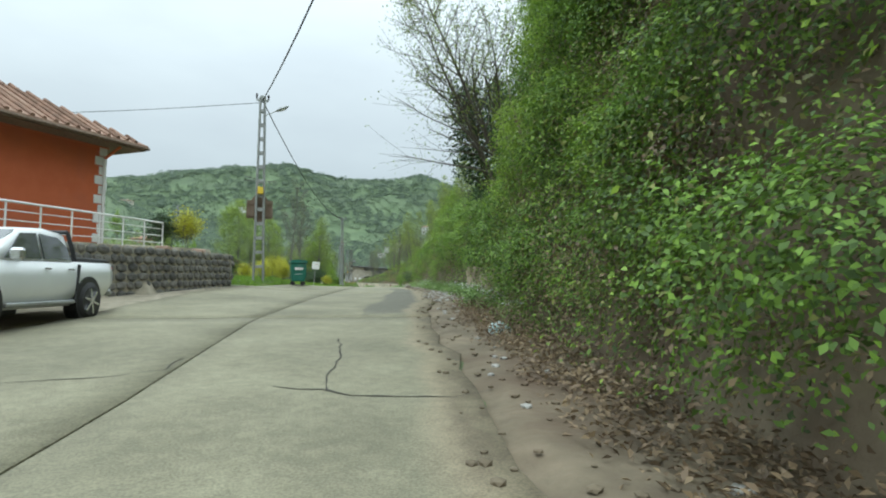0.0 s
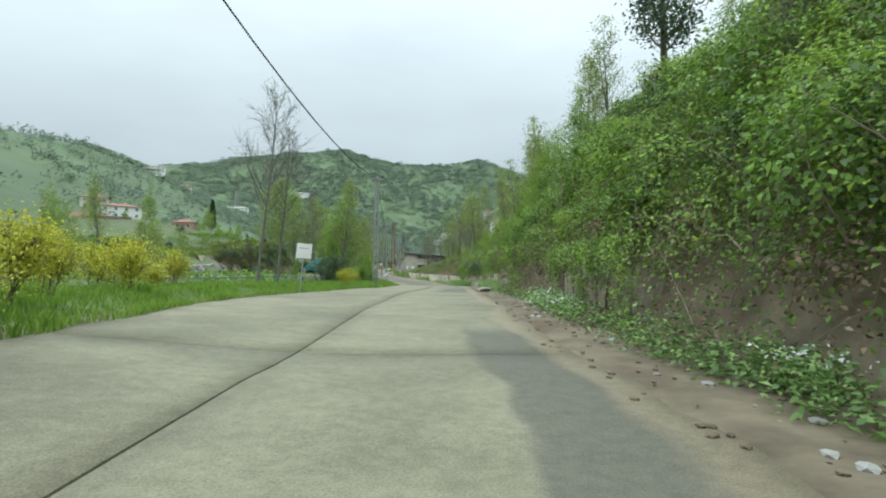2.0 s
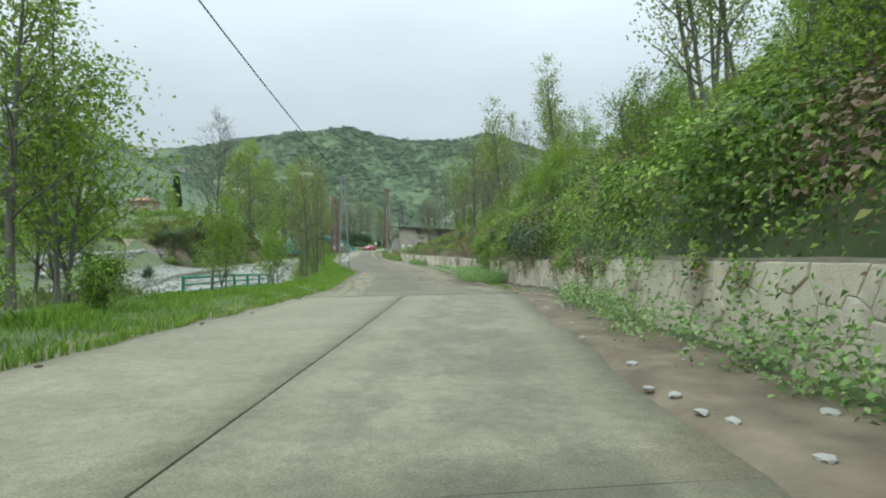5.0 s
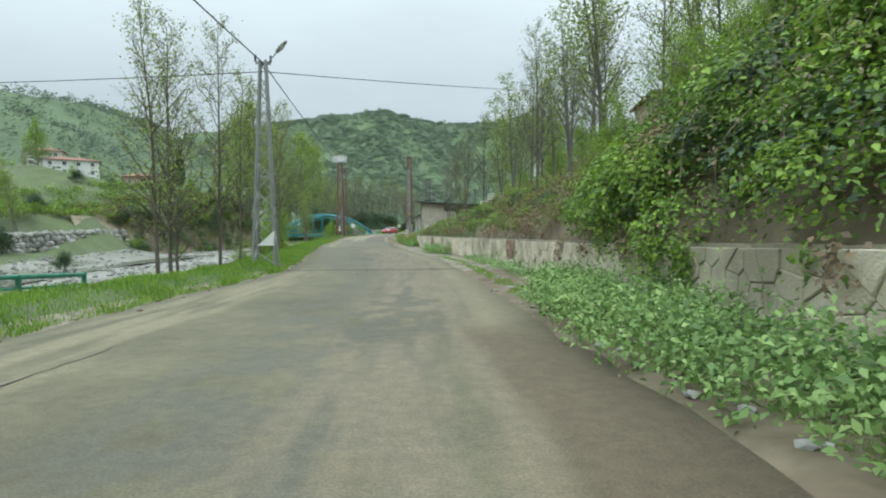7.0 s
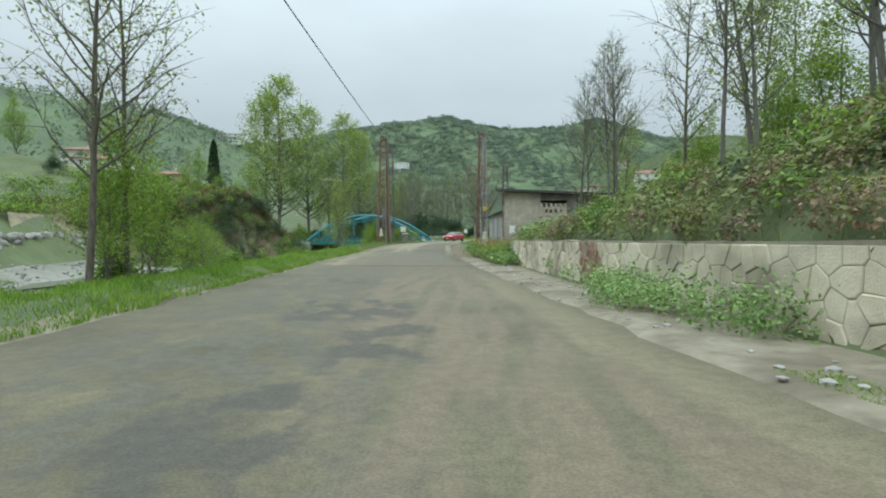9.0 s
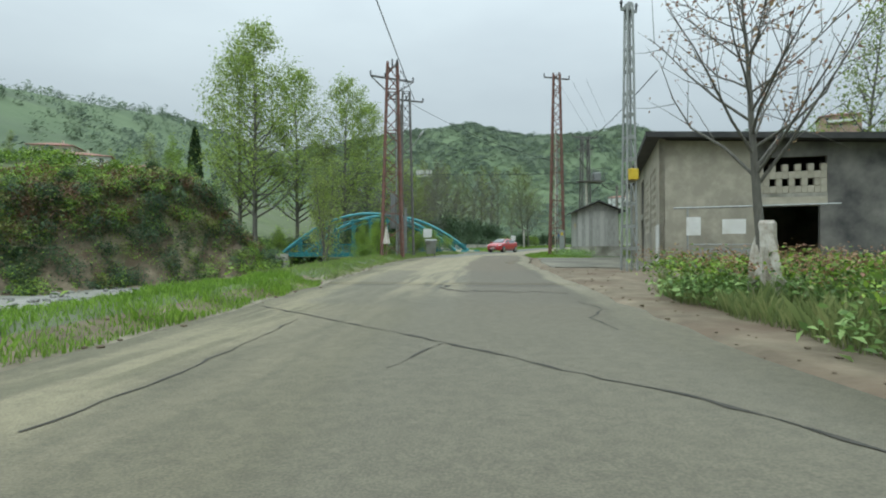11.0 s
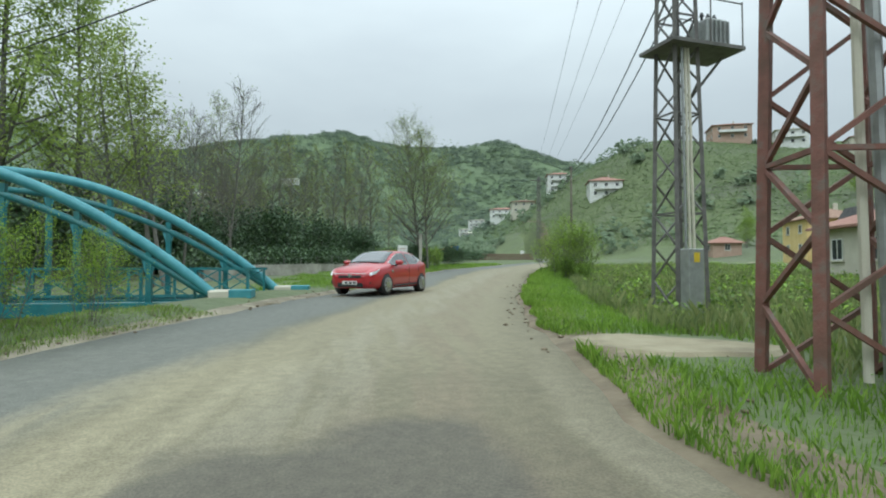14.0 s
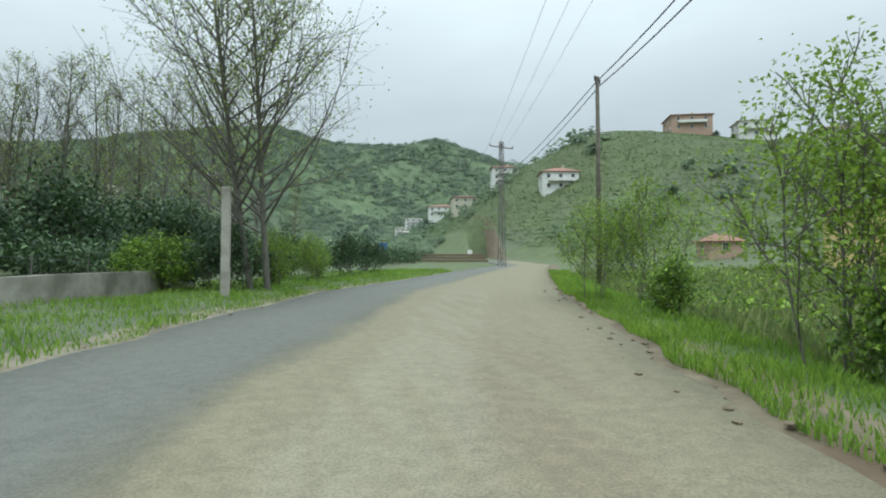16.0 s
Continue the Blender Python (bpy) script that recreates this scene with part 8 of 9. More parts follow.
def hip_roof(w, d, z, over, rise, thick=0.14):
    bm = bmesh.new()
    x0, x1, y0, y1 = -over, w + over, -over, d + over
    r = min(w, d) / 2
    if w >= d:
        ridge = [(r, d / 2), (w - r, d / 2)] if w - 2 * r > 0.3 else [(w / 2 - 0.2, d / 2), (w / 2 + 0.2, d / 2)]
    else:
        ridge = [(w / 2, r), (w / 2, d - r)]
    base = [bm.verts.new(p) for p in ((x0, y0, z), (x1, y0, z), (x1, y1, z), (x0, y1, z))]
    low = [bm.verts.new(p) for p in ((x0, y0, z - thick), (x1, y0, z - thick), (x1, y1, z - thick), (x0, y1, z - thick))]
    a, b = (bm.verts.new((*p, z + rise)) for p in ridge)
    if w >= d:
        bm.faces.new((base[0], base[1], b, a))
        bm.faces.new((base[1], base[2], b))
        bm.faces.new((base[2], base[3], a, b))
        bm.faces.new((base[3], base[0], a))
    else:
        bm.faces.new((base[0], base[1], a))
        bm.faces.new((base[1], base[2], b, a))
        bm.faces.new((base[2], base[3], b))
        bm.faces.new((base[3], base[0], a, b))
    for i in range(4):
        j = (i + 1) % 4
        bm.faces.new((low[i], low[j], base[j], base[i]))
    bm.faces.new(low[::-1])
    bmesh.ops.recalc_face_normals(bm, faces=bm.faces)
    return bm


def house(x, y, w, d, storeys, wall, roof, turn, label, cols=3, side_cols=2, rise=1.6, balcony=False, z=None, hh=2.9, chimney=True, group="hillside houses", lift=0.0):
    """A village house: walls, hip roof, windows on all sides, balconies, chimney."""
    z = (float(land(x, y)) if z is None else z) + lift
    h = storeys * hh
    ob = thing("house", pose(x, y, z, 0, 0, turn) @ Matrix.Translation((-w / 2, -d / 2, 0)), label, "house", group)
    part("wall", box((0, 0, -3.5), (w, d, h)), wall, ob)
    rf = part("roof", hip_roof(w, d, h + 0.15, 0.6, rise), roof, ob)
    if chimney:
        part("chimney", box((w * 0.62, d * 0.5, h + rise * 0.5), (w * 0.62 + 0.5, d * 0.5 + 0.5, h + rise + 0.9), 0.02), M_CREAM, rf)
    for s in range(storeys):
        zz = s * hh + 0.95
        for c in range(cols):
            cx = w * (c + 0.5) / cols
            window(ob, Matrix.Translation((cx, -0.03, zz)), 1.1, 1.35)
            window(ob, Matrix.Translation((cx, d + 0.03, zz)) @ Matrix.Rotation(math.pi, 4, "Z"), 1.1, 1.35)
        for c in range(side_cols):
            cy = d * (c + 0.5) / side_cols
            window(ob, Matrix.Translation((-0.03, cy, zz)) @ Matrix.Rotation(-math.pi / 2, 4, "Z"), 1.1, 1.35)
            window(ob, Matrix.Translation((w + 0.03, cy, zz)) @ Matrix.Rotation(math.pi / 2, 4, "Z"), 1.1, 1.35)
        if balcony and s:
            bl = part("balcony", box((w * 0.15, -1.2, s * hh - 0.12), (w * 0.85, 0, s * hh + 0.03)), M_CONCRETE, ob)
            part("parapet", box((w * 0.15, -1.2, s * hh + 0.03), (w * 0.85, -1.1, s * hh + 0.95)), M_WHITE, bl)
    return ob


house(-107.5, 290.5, 16, 11, 3, M_WHITE, M_REDTILE, 30, "three-storey cream house with red hip roof on the hillside", 4, 2, 1.4, z=18.6, hh=2.75)
house(-109, 267, 16, 10, 2, M_CREAM, M_TILE, 24, "long brown-roofed house on the terraced hillside", 5, 2, 2.6, z=14.2)
house(-122, 300, 11, 8, 2, M_CREAM, M_REDTILE, 20, "pale house with red roof on the hillside", 3, 2, 1.3)
house(-71, 263, 8, 6, 1, M_PINK, M_REDTILE, 0, "small low house with faded red roof", 2, 2, 1.2)
house(-84, 231, 9, 9, 2, M_PINK, M_CONCRETE, 24, "unplastered brick house with flat roof", 3, 2, 0.4, True, chimney=False)
house(-198, 380, 20, 11, 3, M_CREAM, M_CONCRETE, 28, "long pale three-storey block with balconies on the hillside", 6, 2, 0.5, True, chimney=False, z=42.0)
house(-206, 596, 22, 14, 2, M_WHITE, M_CREAM, 20, "white two-storey house near the ridge", 5, 3, 1.6, True)
house(-190, 640, 14, 11, 2, M_CREAM, M_TILE, 12, "small pale house near the ridge", 3, 2, 1.4)
house(-170, 770, 34, 14, 2, M_WHITE, M_CREAM, 10, "long white buildings on the ridge", 7, 2, 1.8)
house(-330, 655, 16, 12, 2, M_PINK, M_REDTILE, 25, "pinkish house on the ridge", 3, 2, 1.5)
house(-108, 960, 22, 14, 2, M_WHITE, M_CREAM, 5, "white house high on the ridge", 4, 2, 1.6)
house(85, 545, 16, 10, 2, M_WHITE, M_REDTILE, -10, "white house with red roof across the valley", 4, 2, 1.5, True)
house(60, 590, 12, 9, 1, M_WHITE, M_CREAM, -10, "low white house across the valley", 3, 2, 1.0)
house(75, 600, 12, 9, 1, M_WHITE, M_CREAM, -6, "low white house across the valley", 3, 2, 1.0)
house(92, 668, 18, 11, 3, M_WHITE, M_CREAM, -8, "white three-storey house on the valley side", 4, 2, 0.8, True)
house(84, 676, 16, 10, 2, M_WHITE, M_CREAM, -8, "white house on the valley side", 4, 2, 0.8, True)
house(93, 457, 11.5, 9.5, 4, M_WHITE, M_REDTILE, -12, "tall white four-storey house with red roof", 3, 3, 1.5, True, lift=-5.0)
house(81, 480, 12, 9, 2, M_CREAM, M_TILE, -8, "low grey-roofed house beside the tall white one", 3, 2, 1.2)
house(85.2, 384, 11, 9, 2, M_WHITE, M_REDTILE, -14, "white house with red-brown hip roof on the hill", 3, 2, 1.8, True, lift=-2.6)
house(144, 401, 14, 12, 2, M_PINK, M_REDTILE, -20, "beige two-storey house with tiled hip roof on the hill", 3, 3, 1.8, True)
house(157.5, 385, 10.5, 9, 2, M_WHITE, M_CREAM, -24, "white flat-roofed two-storey house on the hill", 3, 2, 0.7, True)
house(172, 367, 11, 9, 2, M_CREAM, M_REDTILE, -30, "pale house high on the tea hill", 3, 2, 1.5, True)
house(37.5, 222, 9, 7, 1, M_CREAM, M_REDTILE, -10, "low house with bright red roof on the slope", 3, 2, 1.6)
house(42.5, 152.5, 11, 9, 2, M_PINK, M_TILE, -8, "house with overhanging dark roof above the slope", 3, 2, 1.7, True, z=10.2)
house(73, 271, 9, 9, 2, M_YELLOWW, M_TILE, -18, "yellow two-storey house with brown roof by the field", 2, 2, 1.8, True, z=3.5)
house(77, 303, 5.6, 4.5, 1, M_PINK, M_REDTILE, -12, "small wooden hut with pale red roof in the field", 1, 1, 1.3, chimney=False, hh=2.4)
# steep-roofed cabin
cb = thing("cabin", pose(67, 256, 3.0, 0, 0, -15), "wooden cabin with steep dark roof", "cabin")
bm = bmesh.new()
put_prism(bm, [(-3.2, 0), (3.2, 0), (3.2, 1.6), (0, 7.0), (-3.2, 1.6)], 0, 7)
part("wall", bm, M_YELLOWW, cb)
for s in (-1, 1):
    bm = bmesh.new()
    put_prism(bm, [(s * 3.55, 1.1), (0, 7.15), (0, 7.35), (s * 3.75, 1.1)], -0.4, 7.4)
    part("roof", bm, M_ROOFDARK, cb)


def orange_house():
    """The house at the start: orange render, white quoins, brown tiled hip roof, downpipe."""
    ang = math.degrees(math.atan2(-0.82, -0.57))
    ob = thing("house", pose(-7.35, 22.4, 2.3, 0, 0, ang), "orange rendered house with white quoins and brown tiled roof", "house")
    L, D, H = 13.0, 9.0, 3.75
    part("wall", box((0, -D, -0.3), (L, 0, H)), M_ORANGE, ob)
    for k in range(11):
        w = 0.42 if k % 2 else 0.26
        z = k * 0.345
        part("quoin", box((-0.02, -w, z), (w, 0.03, z + 0.30), 0.012), M_WHITE, ob)
    part("cornice", box((-0.06, -D - 0.06, H - 0.02), (L + 0.06, 0.06, H + 0.1)), M_ORANGE, ob)
    rf_bm = hip_roof(L, D, H + 0.22, 0.95, 3.0)
    bmesh.ops.translate(rf_bm, vec=(0, -D, 0), verts=rf_bm.verts)
    rf = part("roof", rf_bm, M_TILE, ob)
    part("soffit", box((-0.9, -D - 0.9, H + 0.02), (L + 0.9, 0.9, H + 0.075)), M_BROWNBOARD, rf)
    for k in range(40):
        x = -0.8 + k * 0.36
        r = min(1.0, (x + 0.95) / 5.4, (L + 0.95 - x) / 5.4)
        if r > 0.05:
            a = Vector((x, 0.93, H + 0.25))
            b = Vector((x, 0.93 - 5.4 * r, H + 0.25 + 3.0 * r))
            part("tile_row", bar(a, b, 0.075, 0.075, 6), M_TILE, rf)
    part("downpipe", bar((0.12, 0.09, 0.1), (0.12, 0.09, H - 0.4), 0.05), M_WHITE, ob, "white downpipe")
    part("downpipe", bar((0.12, 0.09, H - 0.4), (0.0, 0.7, H + 0.0), 0.05), M_ORANGE, ob)
    part("gutter", bar((-0.95, 0.98, H + 0.1), (L + 0.95, 0.98, H + 0.1), 0.06), M_BROWNBOARD, rf)
    for cx in (4.5, 9.0):
        window(ob, Matrix.Translation((cx, 0.03, 1.0)) @ Matrix.Rotation(math.pi, 4, "Z"), 1.2, 1.4)


orange_house()
rl = thing("terrace_railing", Matrix(), "pale metal terrace railing on the rubble wall", "railing")
last = None
for y in np.linspace(21.3, 9.3, 13):
    x, z = float(garden_x(y)) - 0.2, float(road_z(y)) + 1.66
    part("baluster", bar((x, y, z), (x, y, z + 0.9), 0.025), M_WHITE, rl)
    if last:
        for hh in (0.2, 0.45, 0.68, 0.9):
            part("rail", bar((last[0], last[1], last[2] + hh), (x, y, z + hh), 0.03 if hh > 0.8 else 0.014), M_WHITE, rl)
    last = (x, y, z)
for y in (21.4, 24.0):
    pl = thing("wall_pillar", pose(float(garden_x(y)) - 0.2, y, float(road_z(y)) + 1.64), "low pinkish pillar on the garden wall", "pillar", "wall pillars")
    part("pillar", box((-0.2, -0.25, 0), (0.2, 0.25, 0.12), 0.02), M_PINK, pl)


# ---------------------------------------------------------------- block building and shed
def block_building():
    ang = math.degrees(math.atan2(0.985, 0.174))
    L, D = 24.8, 20.0
    ob = thing("block_building", pose(11.8, 174.6, 0.75, 0, 0, ang), "bare concrete block building with perforated walls and dark roof", "building")
    # local x runs along the road face, local y to the road side; the building lies at y < 0

    def top(x):
        return 5.25 + 0.03 * x

    def slab(x0, x1, z0, z1, mat, name="wall", y0=-0.22, y1=0.0):
        b = bmesh.new()
        put_prism(b, [(x0, z0), (x1, z0), (x1, top(x1) if z1 is None else z1), (x0, top(x0) if z1 is None else z1)], y0, y1)
        return part(name, b, mat, ob)

    def fall(b, above=4.9):
        """Lets what lies under the roof sink with it towards the back."""
        for v in b.verts:
            if v.co.z > above:
                v.co.z += 0.063 * v.co.y
        return b

    def pierced(x0, x1, z0, z1, face="road", cw=0.4, ch=0.2):
        """Courses of blocks with every other one left out, round a framed field."""
        nx, nz = int((x1 - x0) / cw), int((z1 - z0) / ch)
        for r in range(nz):
            for c in range(nx):
                odd = (r % 2 == 1) and ((c + r // 2) % 2 == 0)
                if odd and 0 < c < nx - 1:
                    continue
                lo = (x0 + c * cw + 0.005, -0.2, z0 + r * ch + 0.005)
                hi = (x0 + (c + 1) * cw - 0.005, 0.0, z0 + (r + 1) * ch - 0.005)
                if face == "front":
                    lo, hi = (0.0, -(x0 + (c + 1) * cw) + 0.005, lo[2]), (0.2, -(x0 + c * cw) - 0.005, hi[2])
                me = BLOCKS.get(face)
                if me is None:
                    size = Vector(hi) - Vector(lo)
                    me = BLOCKS[face] = finish(box(-size / 2, size / 2, 0.008), "block", M_BLOCK)
                b = part("block", me, None, ob)
                b.matrix_basis = Matrix.Translation((Vector(lo) + Vector(hi)) / 2)

    BLOCKS = {}
    slab(0, 1.2, -0.6, None, M_BLOCK)
    slab(1.2, 9.2, -0.6, 1.6, M_BLOCK)
    slab(1.2, 9.2, 4.4, None, M_BLOCK)
    slab(4.8, 5.6, 1.6, 4.4, M_BLOCK)
    slab(9.2, 10.0, -0.6, None, M_BLOCK)
    pierced(1.2, 4.8, 1.6, 4.4)
    pierced(5.6, 9.2, 1.6, 4.4)
    slab(10.0, 12.2, 2.55, 2.85, M_CONCRETE, "lintel", -0.25, 0.06)
    slab(10.0, 12.2, 4.9, None, M_BLOCK)
    slab(12.2, 15.4, -0.6, None, M_BLOCK)
    slab(15.4, 19.4, -0.6, 1.4, M_BLOCK)
    slab(15.4, 19.4, 4.2, None, M_BLOCK)
    pierced(15.4, 19.4, 1.4, 4.2)
    slab(19.4, 21.0, -0.6, None, M_BLOCK)
    slab(21.0, 23.4, -0.6, 2.2, M_BLOCK)
    slab(21.0, 23.4, 4.4, None, M_BLOCK)
    pierced(21.0, 23.4, 2.2, 4.4)
    slab(23.4, L, -0.6, None, M_BLOCK)
    part("door_post", box((10.0, -0.22, 0), (10.15, -0.05, 4.9)), M_STEELD, ob)
    part("door_post", box((12.05, -0.22, 0), (12.2, -0.05, 4.9)), M_STEELD, ob)

    def front(d0, d1, z0, z1, mat, name="wall"):
        return part(name, fall(box((0.0, -d1, z0), (0.22, -d0, z1))), mat, ob)

    front(0.0, 3.6, -0.6, 5.2, M_BLOCK)
    front(3.6, 6.0, 2.4, 2.75, M_BLOCK)
    front(3.6, 6.0, 2.75, 2.9, M_CONCRETE, "lintel")
    pierced(3.6, 6.0, 2.9, 4.3, "front", 0.218, 0.28)
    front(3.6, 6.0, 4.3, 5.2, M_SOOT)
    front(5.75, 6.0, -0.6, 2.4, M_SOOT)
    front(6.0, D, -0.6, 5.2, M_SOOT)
    part("wall", fall(box((L - 0.22, -D, -0.6), (L, -0.22, 5.9))), M_BLOCK, ob)
    part("wall", fall(box((0.22, -D, -0.6), (L - 0.22, -D + 0.22, 5.2))), M_BLOCK, ob)
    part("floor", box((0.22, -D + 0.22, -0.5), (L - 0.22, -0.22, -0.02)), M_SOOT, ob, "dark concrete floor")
    b = bmesh.new()
    put_prism(b, [(-0.6, top(-0.6)), (L + 0.5, top(L + 0.5)), (L + 0.5, top(L + 0.5) + 0.22), (-0.6, top(-0.6) + 0.22)], -D - 0.4, 0.55)
    part("roof", fall(b), M_ROOFDARK, ob, "dark bitumen roof with overhanging edge")
    # lean-to frame with boards before the front
    for d in (0.9, 3.4):
        part("frame_post", bar((-1.3, -d, -0.3), (-1.3, -d, 2.3), 0.035), M_PIPE, ob)
    part("frame_rail", bar((-1.3, -0.4, 2.3), (-1.3, -6.0, 2.35), 0.04), M_PIPE, ob)
    part("frame_rail", bar((-1.3, -0.9, 0.9), (-1.3, -3.4, 0.9), 0.025), M_PIPE, ob)
    part("notice_board", box((-1.36, -1.35, 1.25), (-1.34, -0.85, 1.95)), M_WHITE, ob, "white notice board")
    part("notice_board", box((-1.36, -2.9, 1.3), (-1.34, -2.1, 1.85)), M_WHITE, ob, "white notice board")
    part("panel", box((-1.34, -3.3, 0.0), (-1.31, -1.0, 0.75)), M_PIPE, ob, "dull grey panel")
    part("sheet", box((-0.12, 0.02, 0.0), (1.1, 0.06, 1.75)), M_WHITE, ob, "white sheet leaning on the corner")
    return ob


block_building()


def shed():
    z = 1.55
    w, d, he, ha = 2.95, 3.3, 2.98, 3.6
    ob = thing("shed", pose(10.98, 193.5, z, 0, 0, 1), "grey weathered board shed with low gable roof", "shed")
    b = bmesh.new()
    put_prism(b, [(0.03, 0.3), (w - 0.03, 0.3), (w - 0.03, he), (w / 2, ha - 0.06), (0.03, he)], 0.03, d - 0.03)
    part("wall", b, M_BOARD, ob)
    part("plinth", box((-0.1, -0.1, -1.0), (w + 0.1, d + 0.1, 0.3)), M_CONCRETE, ob)
    n = 11
    for k in range(n):
        x0 = w * k / n
        part("board", box((x0 + 0.012, -0.005, 0.32), (x0 + w / n - 0.012, 0.03, he - 0.02)), M_BOARD, ob)
    for k in range(9):
        y0 = d * k / 9
        part("board", box((-0.005, y0 + 0.012, 0.32), (0.03, y0 + d / 9 - 0.012, he - 0.02)), M_BOARD, ob)
    for k in (0.0, 0.32, 0.66, 1.0):
        part("batten", box((-0.03, d * k - 0.04, 0.3), (-0.005, d * k + 0.04, he)), M_BOARD, ob)
    part("gable_board", box((0, -0.03, he - 0.06), (w, 0.0, he + 0.03)), M_BOARD, ob)
    for s in (-1, 1):
        b = bmesh.new()
        put_prism(b, [(w / 2, ha), (w / 2 + s * (w / 2 + 0.4), he - 0.16), (w / 2 + s * (w / 2 + 0.4), he - 0.08), (w / 2, ha + 0.09)], -0.45, d + 0.35)
        part("roof", b, M_ROOFDARK, ob, "dark corrugated roof sheet")
    part("plaque", box((-0.04, 1.1, 1.7), (-0.03, 1.4, 2.05)), M_YELLOW, ob, "small yellow and white plaque")
    return ob


shed()
zt = float(land(18.4, 297.5))
hut = thing("market_stall", pose(18.4, 297.5, zt, 0, 0, -15), "small wooden stall with board roof and blue sheet", "stall")
for sx in (-1.4, 1.4):
    for sy in (-1, 1):
        part("post", bar((sx, sy, -0.2), (sx, sy, 2.0), 0.06), M_BROWNBOARD, hut)
bm = bmesh.new()
put_prism(bm, [(-2.3, 1.7), (1.9, 2.6), (1.9, 2.7), (-2.3, 1.8)], -1.5, 1.5)
part("roof", bm, M_YELLOWW, hut, "pale board roof")
part("sheet", box((1.2, -1.52, 1.1), (2.3, -1.48, 2.6)), M_BLUE, hut, "blue plastic sheet")
logs = thing("timber_barrier", pose(29.5, 302, float(land(29.5, 302)), 0, 0, -8), "long stacked brown timber beams at the bend", "timber")
for r in range(3):
    part("beam", box((-7, -0.3, 0.1 + r * 0.42), (6.5 - r * 0.3, 0.1, 0.45 + r * 0.42), 0.03), M_BROWNBOARD, logs)
yard = bmesh.new()
prev = None
for y in np.arange(174, 188.5, 1.0):
    row = [yard.verts.new((float(edge_r(y)) + dx, y, float(land(float(edge_r(y)) + dx, y)) + dz)) for dx, dz in ((0.5, -0.1), (0.6, 0.03), (2.2, 0.03), (4.0, 0.03), (5.6, 0.03), (5.7, -0.1))]
    if prev:
        for i in range(5):
            yard.faces.new((prev[i], prev[i + 1], row[i + 1], row[i]))
    prev = row
tagged(new("yard_paving", finish(yard, "yard_paving", M_YARD)), "cracked concrete yard before the building", "yard", kind="structure")
pad = bmesh.new()
rings = []
for rr in (0.0, 0.5, 0.85, 1.0):
    ring = []
    for k in range(22):
        a = 2 * math.pi * k / 22
        q = rr * (1 + 0.10 * math.sin(3 * a + 1) + 0.06 * math.sin(7 * a))
        px, py = 1.6 * q * math.cos(a), 0.95 * q * math.sin(a)
        px, py = 9.35 + px * 0.88 + py * 0.48, 200.5 - px * 0.48 + py * 0.88
        ring.append(pad.verts.new((px, py, float(land(px, py)) + (0.05 if rr < 0.99 else -0.06))))
    rings.append(ring)
for ra, rb in zip(rings[:-1], rings[1:]):
    for k in range(22):
        pad.faces.new((ra[k], rb[k], rb[(k + 1) % 22], ra[(k + 1) % 22]))
bmesh.ops.remove_doubles(pad, verts=pad.verts, dist=0.001)
bmesh.ops.recalc_face_normals(pad, faces=pad.faces)
tagged(new("gravel_pad", finish(pad, "gravel_pad", M_MUD)), "pale patch of spilled concrete in the grass", "concrete", kind="structure")

track = bmesh.new()
prev = None
for k in range(26):
    x = 30 + k * 3.0
    y = 262 + 0.10 * (x - 30) + 1.2 * math.sin(x * 0.13)
    row = [track.verts.new((x, y + d, float(land(x, y + d)) + 0.07)) for d in (-1.3, 0, 1.3)]
    if prev:
        for i in range(2):
            track.faces.new((prev[i], row[i], row[i + 1], prev[i + 1]))
    prev = row
bmesh.ops.recalc_face_normals(track, faces=track.faces)
tagged(new("field_track", finish(track, "field_track", M_MUD)), "pale dirt track across the field", "track", kind="structure")
rubble("track_stones", [(259, 262, 4, 50, 160, "r")], M_ROCK, "pale rubble heaps beside the field track", 75, 0.15, 0.6)

# the tree before the building, with a white-wrapped trunk
rng_t = np.random.default_rng(91)
strokes, tips = grow(height=6.0, r0=0.11, seed=92, branches=30, first=0.36, reach=0.62, rise=0.8, twigs=6, lean=0.03)
ty = thing("fruit_tree", pose(10.05, 161.2, float(land(10.05, 161.2)) - 0.05), "nearly bare fruit tree with white-wrapped trunk", "tree")
part("trunk", tube_mesh("trunk", strokes, M_BARKGREY), None, ty)
pts = tips[rng_t.integers(0, len(tips), 800)] + rng_t.normal(0, 0.06, (800, 3))
tagged(part("foliage", quads_mesh("foliage", leaves_at(pts, 0.08, (0, 0, 0.4), 0.9, rng=rng_t), L_RED), None, ty, "reddish opening leaf buds"), kind="stuff")
bm = bmesh.new()
rings = []
for hz, r in ((1.62, 0.10), (1.56, 0.14), (1.38, 0.145), (1.15, 0.17), (0.85, 0.19), (0.6, 0.205), (0.42, 0.215)):
    ring = []
    for k in range(28):
        a = 2 * math.pi * k / 28
        fold = (1.62 - hz) * (0.06 * math.sin(5 * a + 1) + 0.045 * math.sin(9 * a + 4 * hz)) + 0.03 * math.sin(3 * a + 6 * hz)
        hem = 0.22 * math.sin(2 * a + 0.6) + 0.07 * math.sin(7 * a) if hz < 0.5 else 0.0
        ring.append(bm.verts.new(((r + fold) * math.cos(a), (r + fold) * math.sin(a), hz + hem)))
    rings.append(ring)
for ra, rb in zip(rings[:-1], rings[1:]):
    for k in range(28):
        bm.faces.new((ra[k], ra[(k + 1) % 28], rb[(k + 1) % 28], rb[k]))
bmesh.ops.recalc_face_normals(bm, faces=bm.faces)
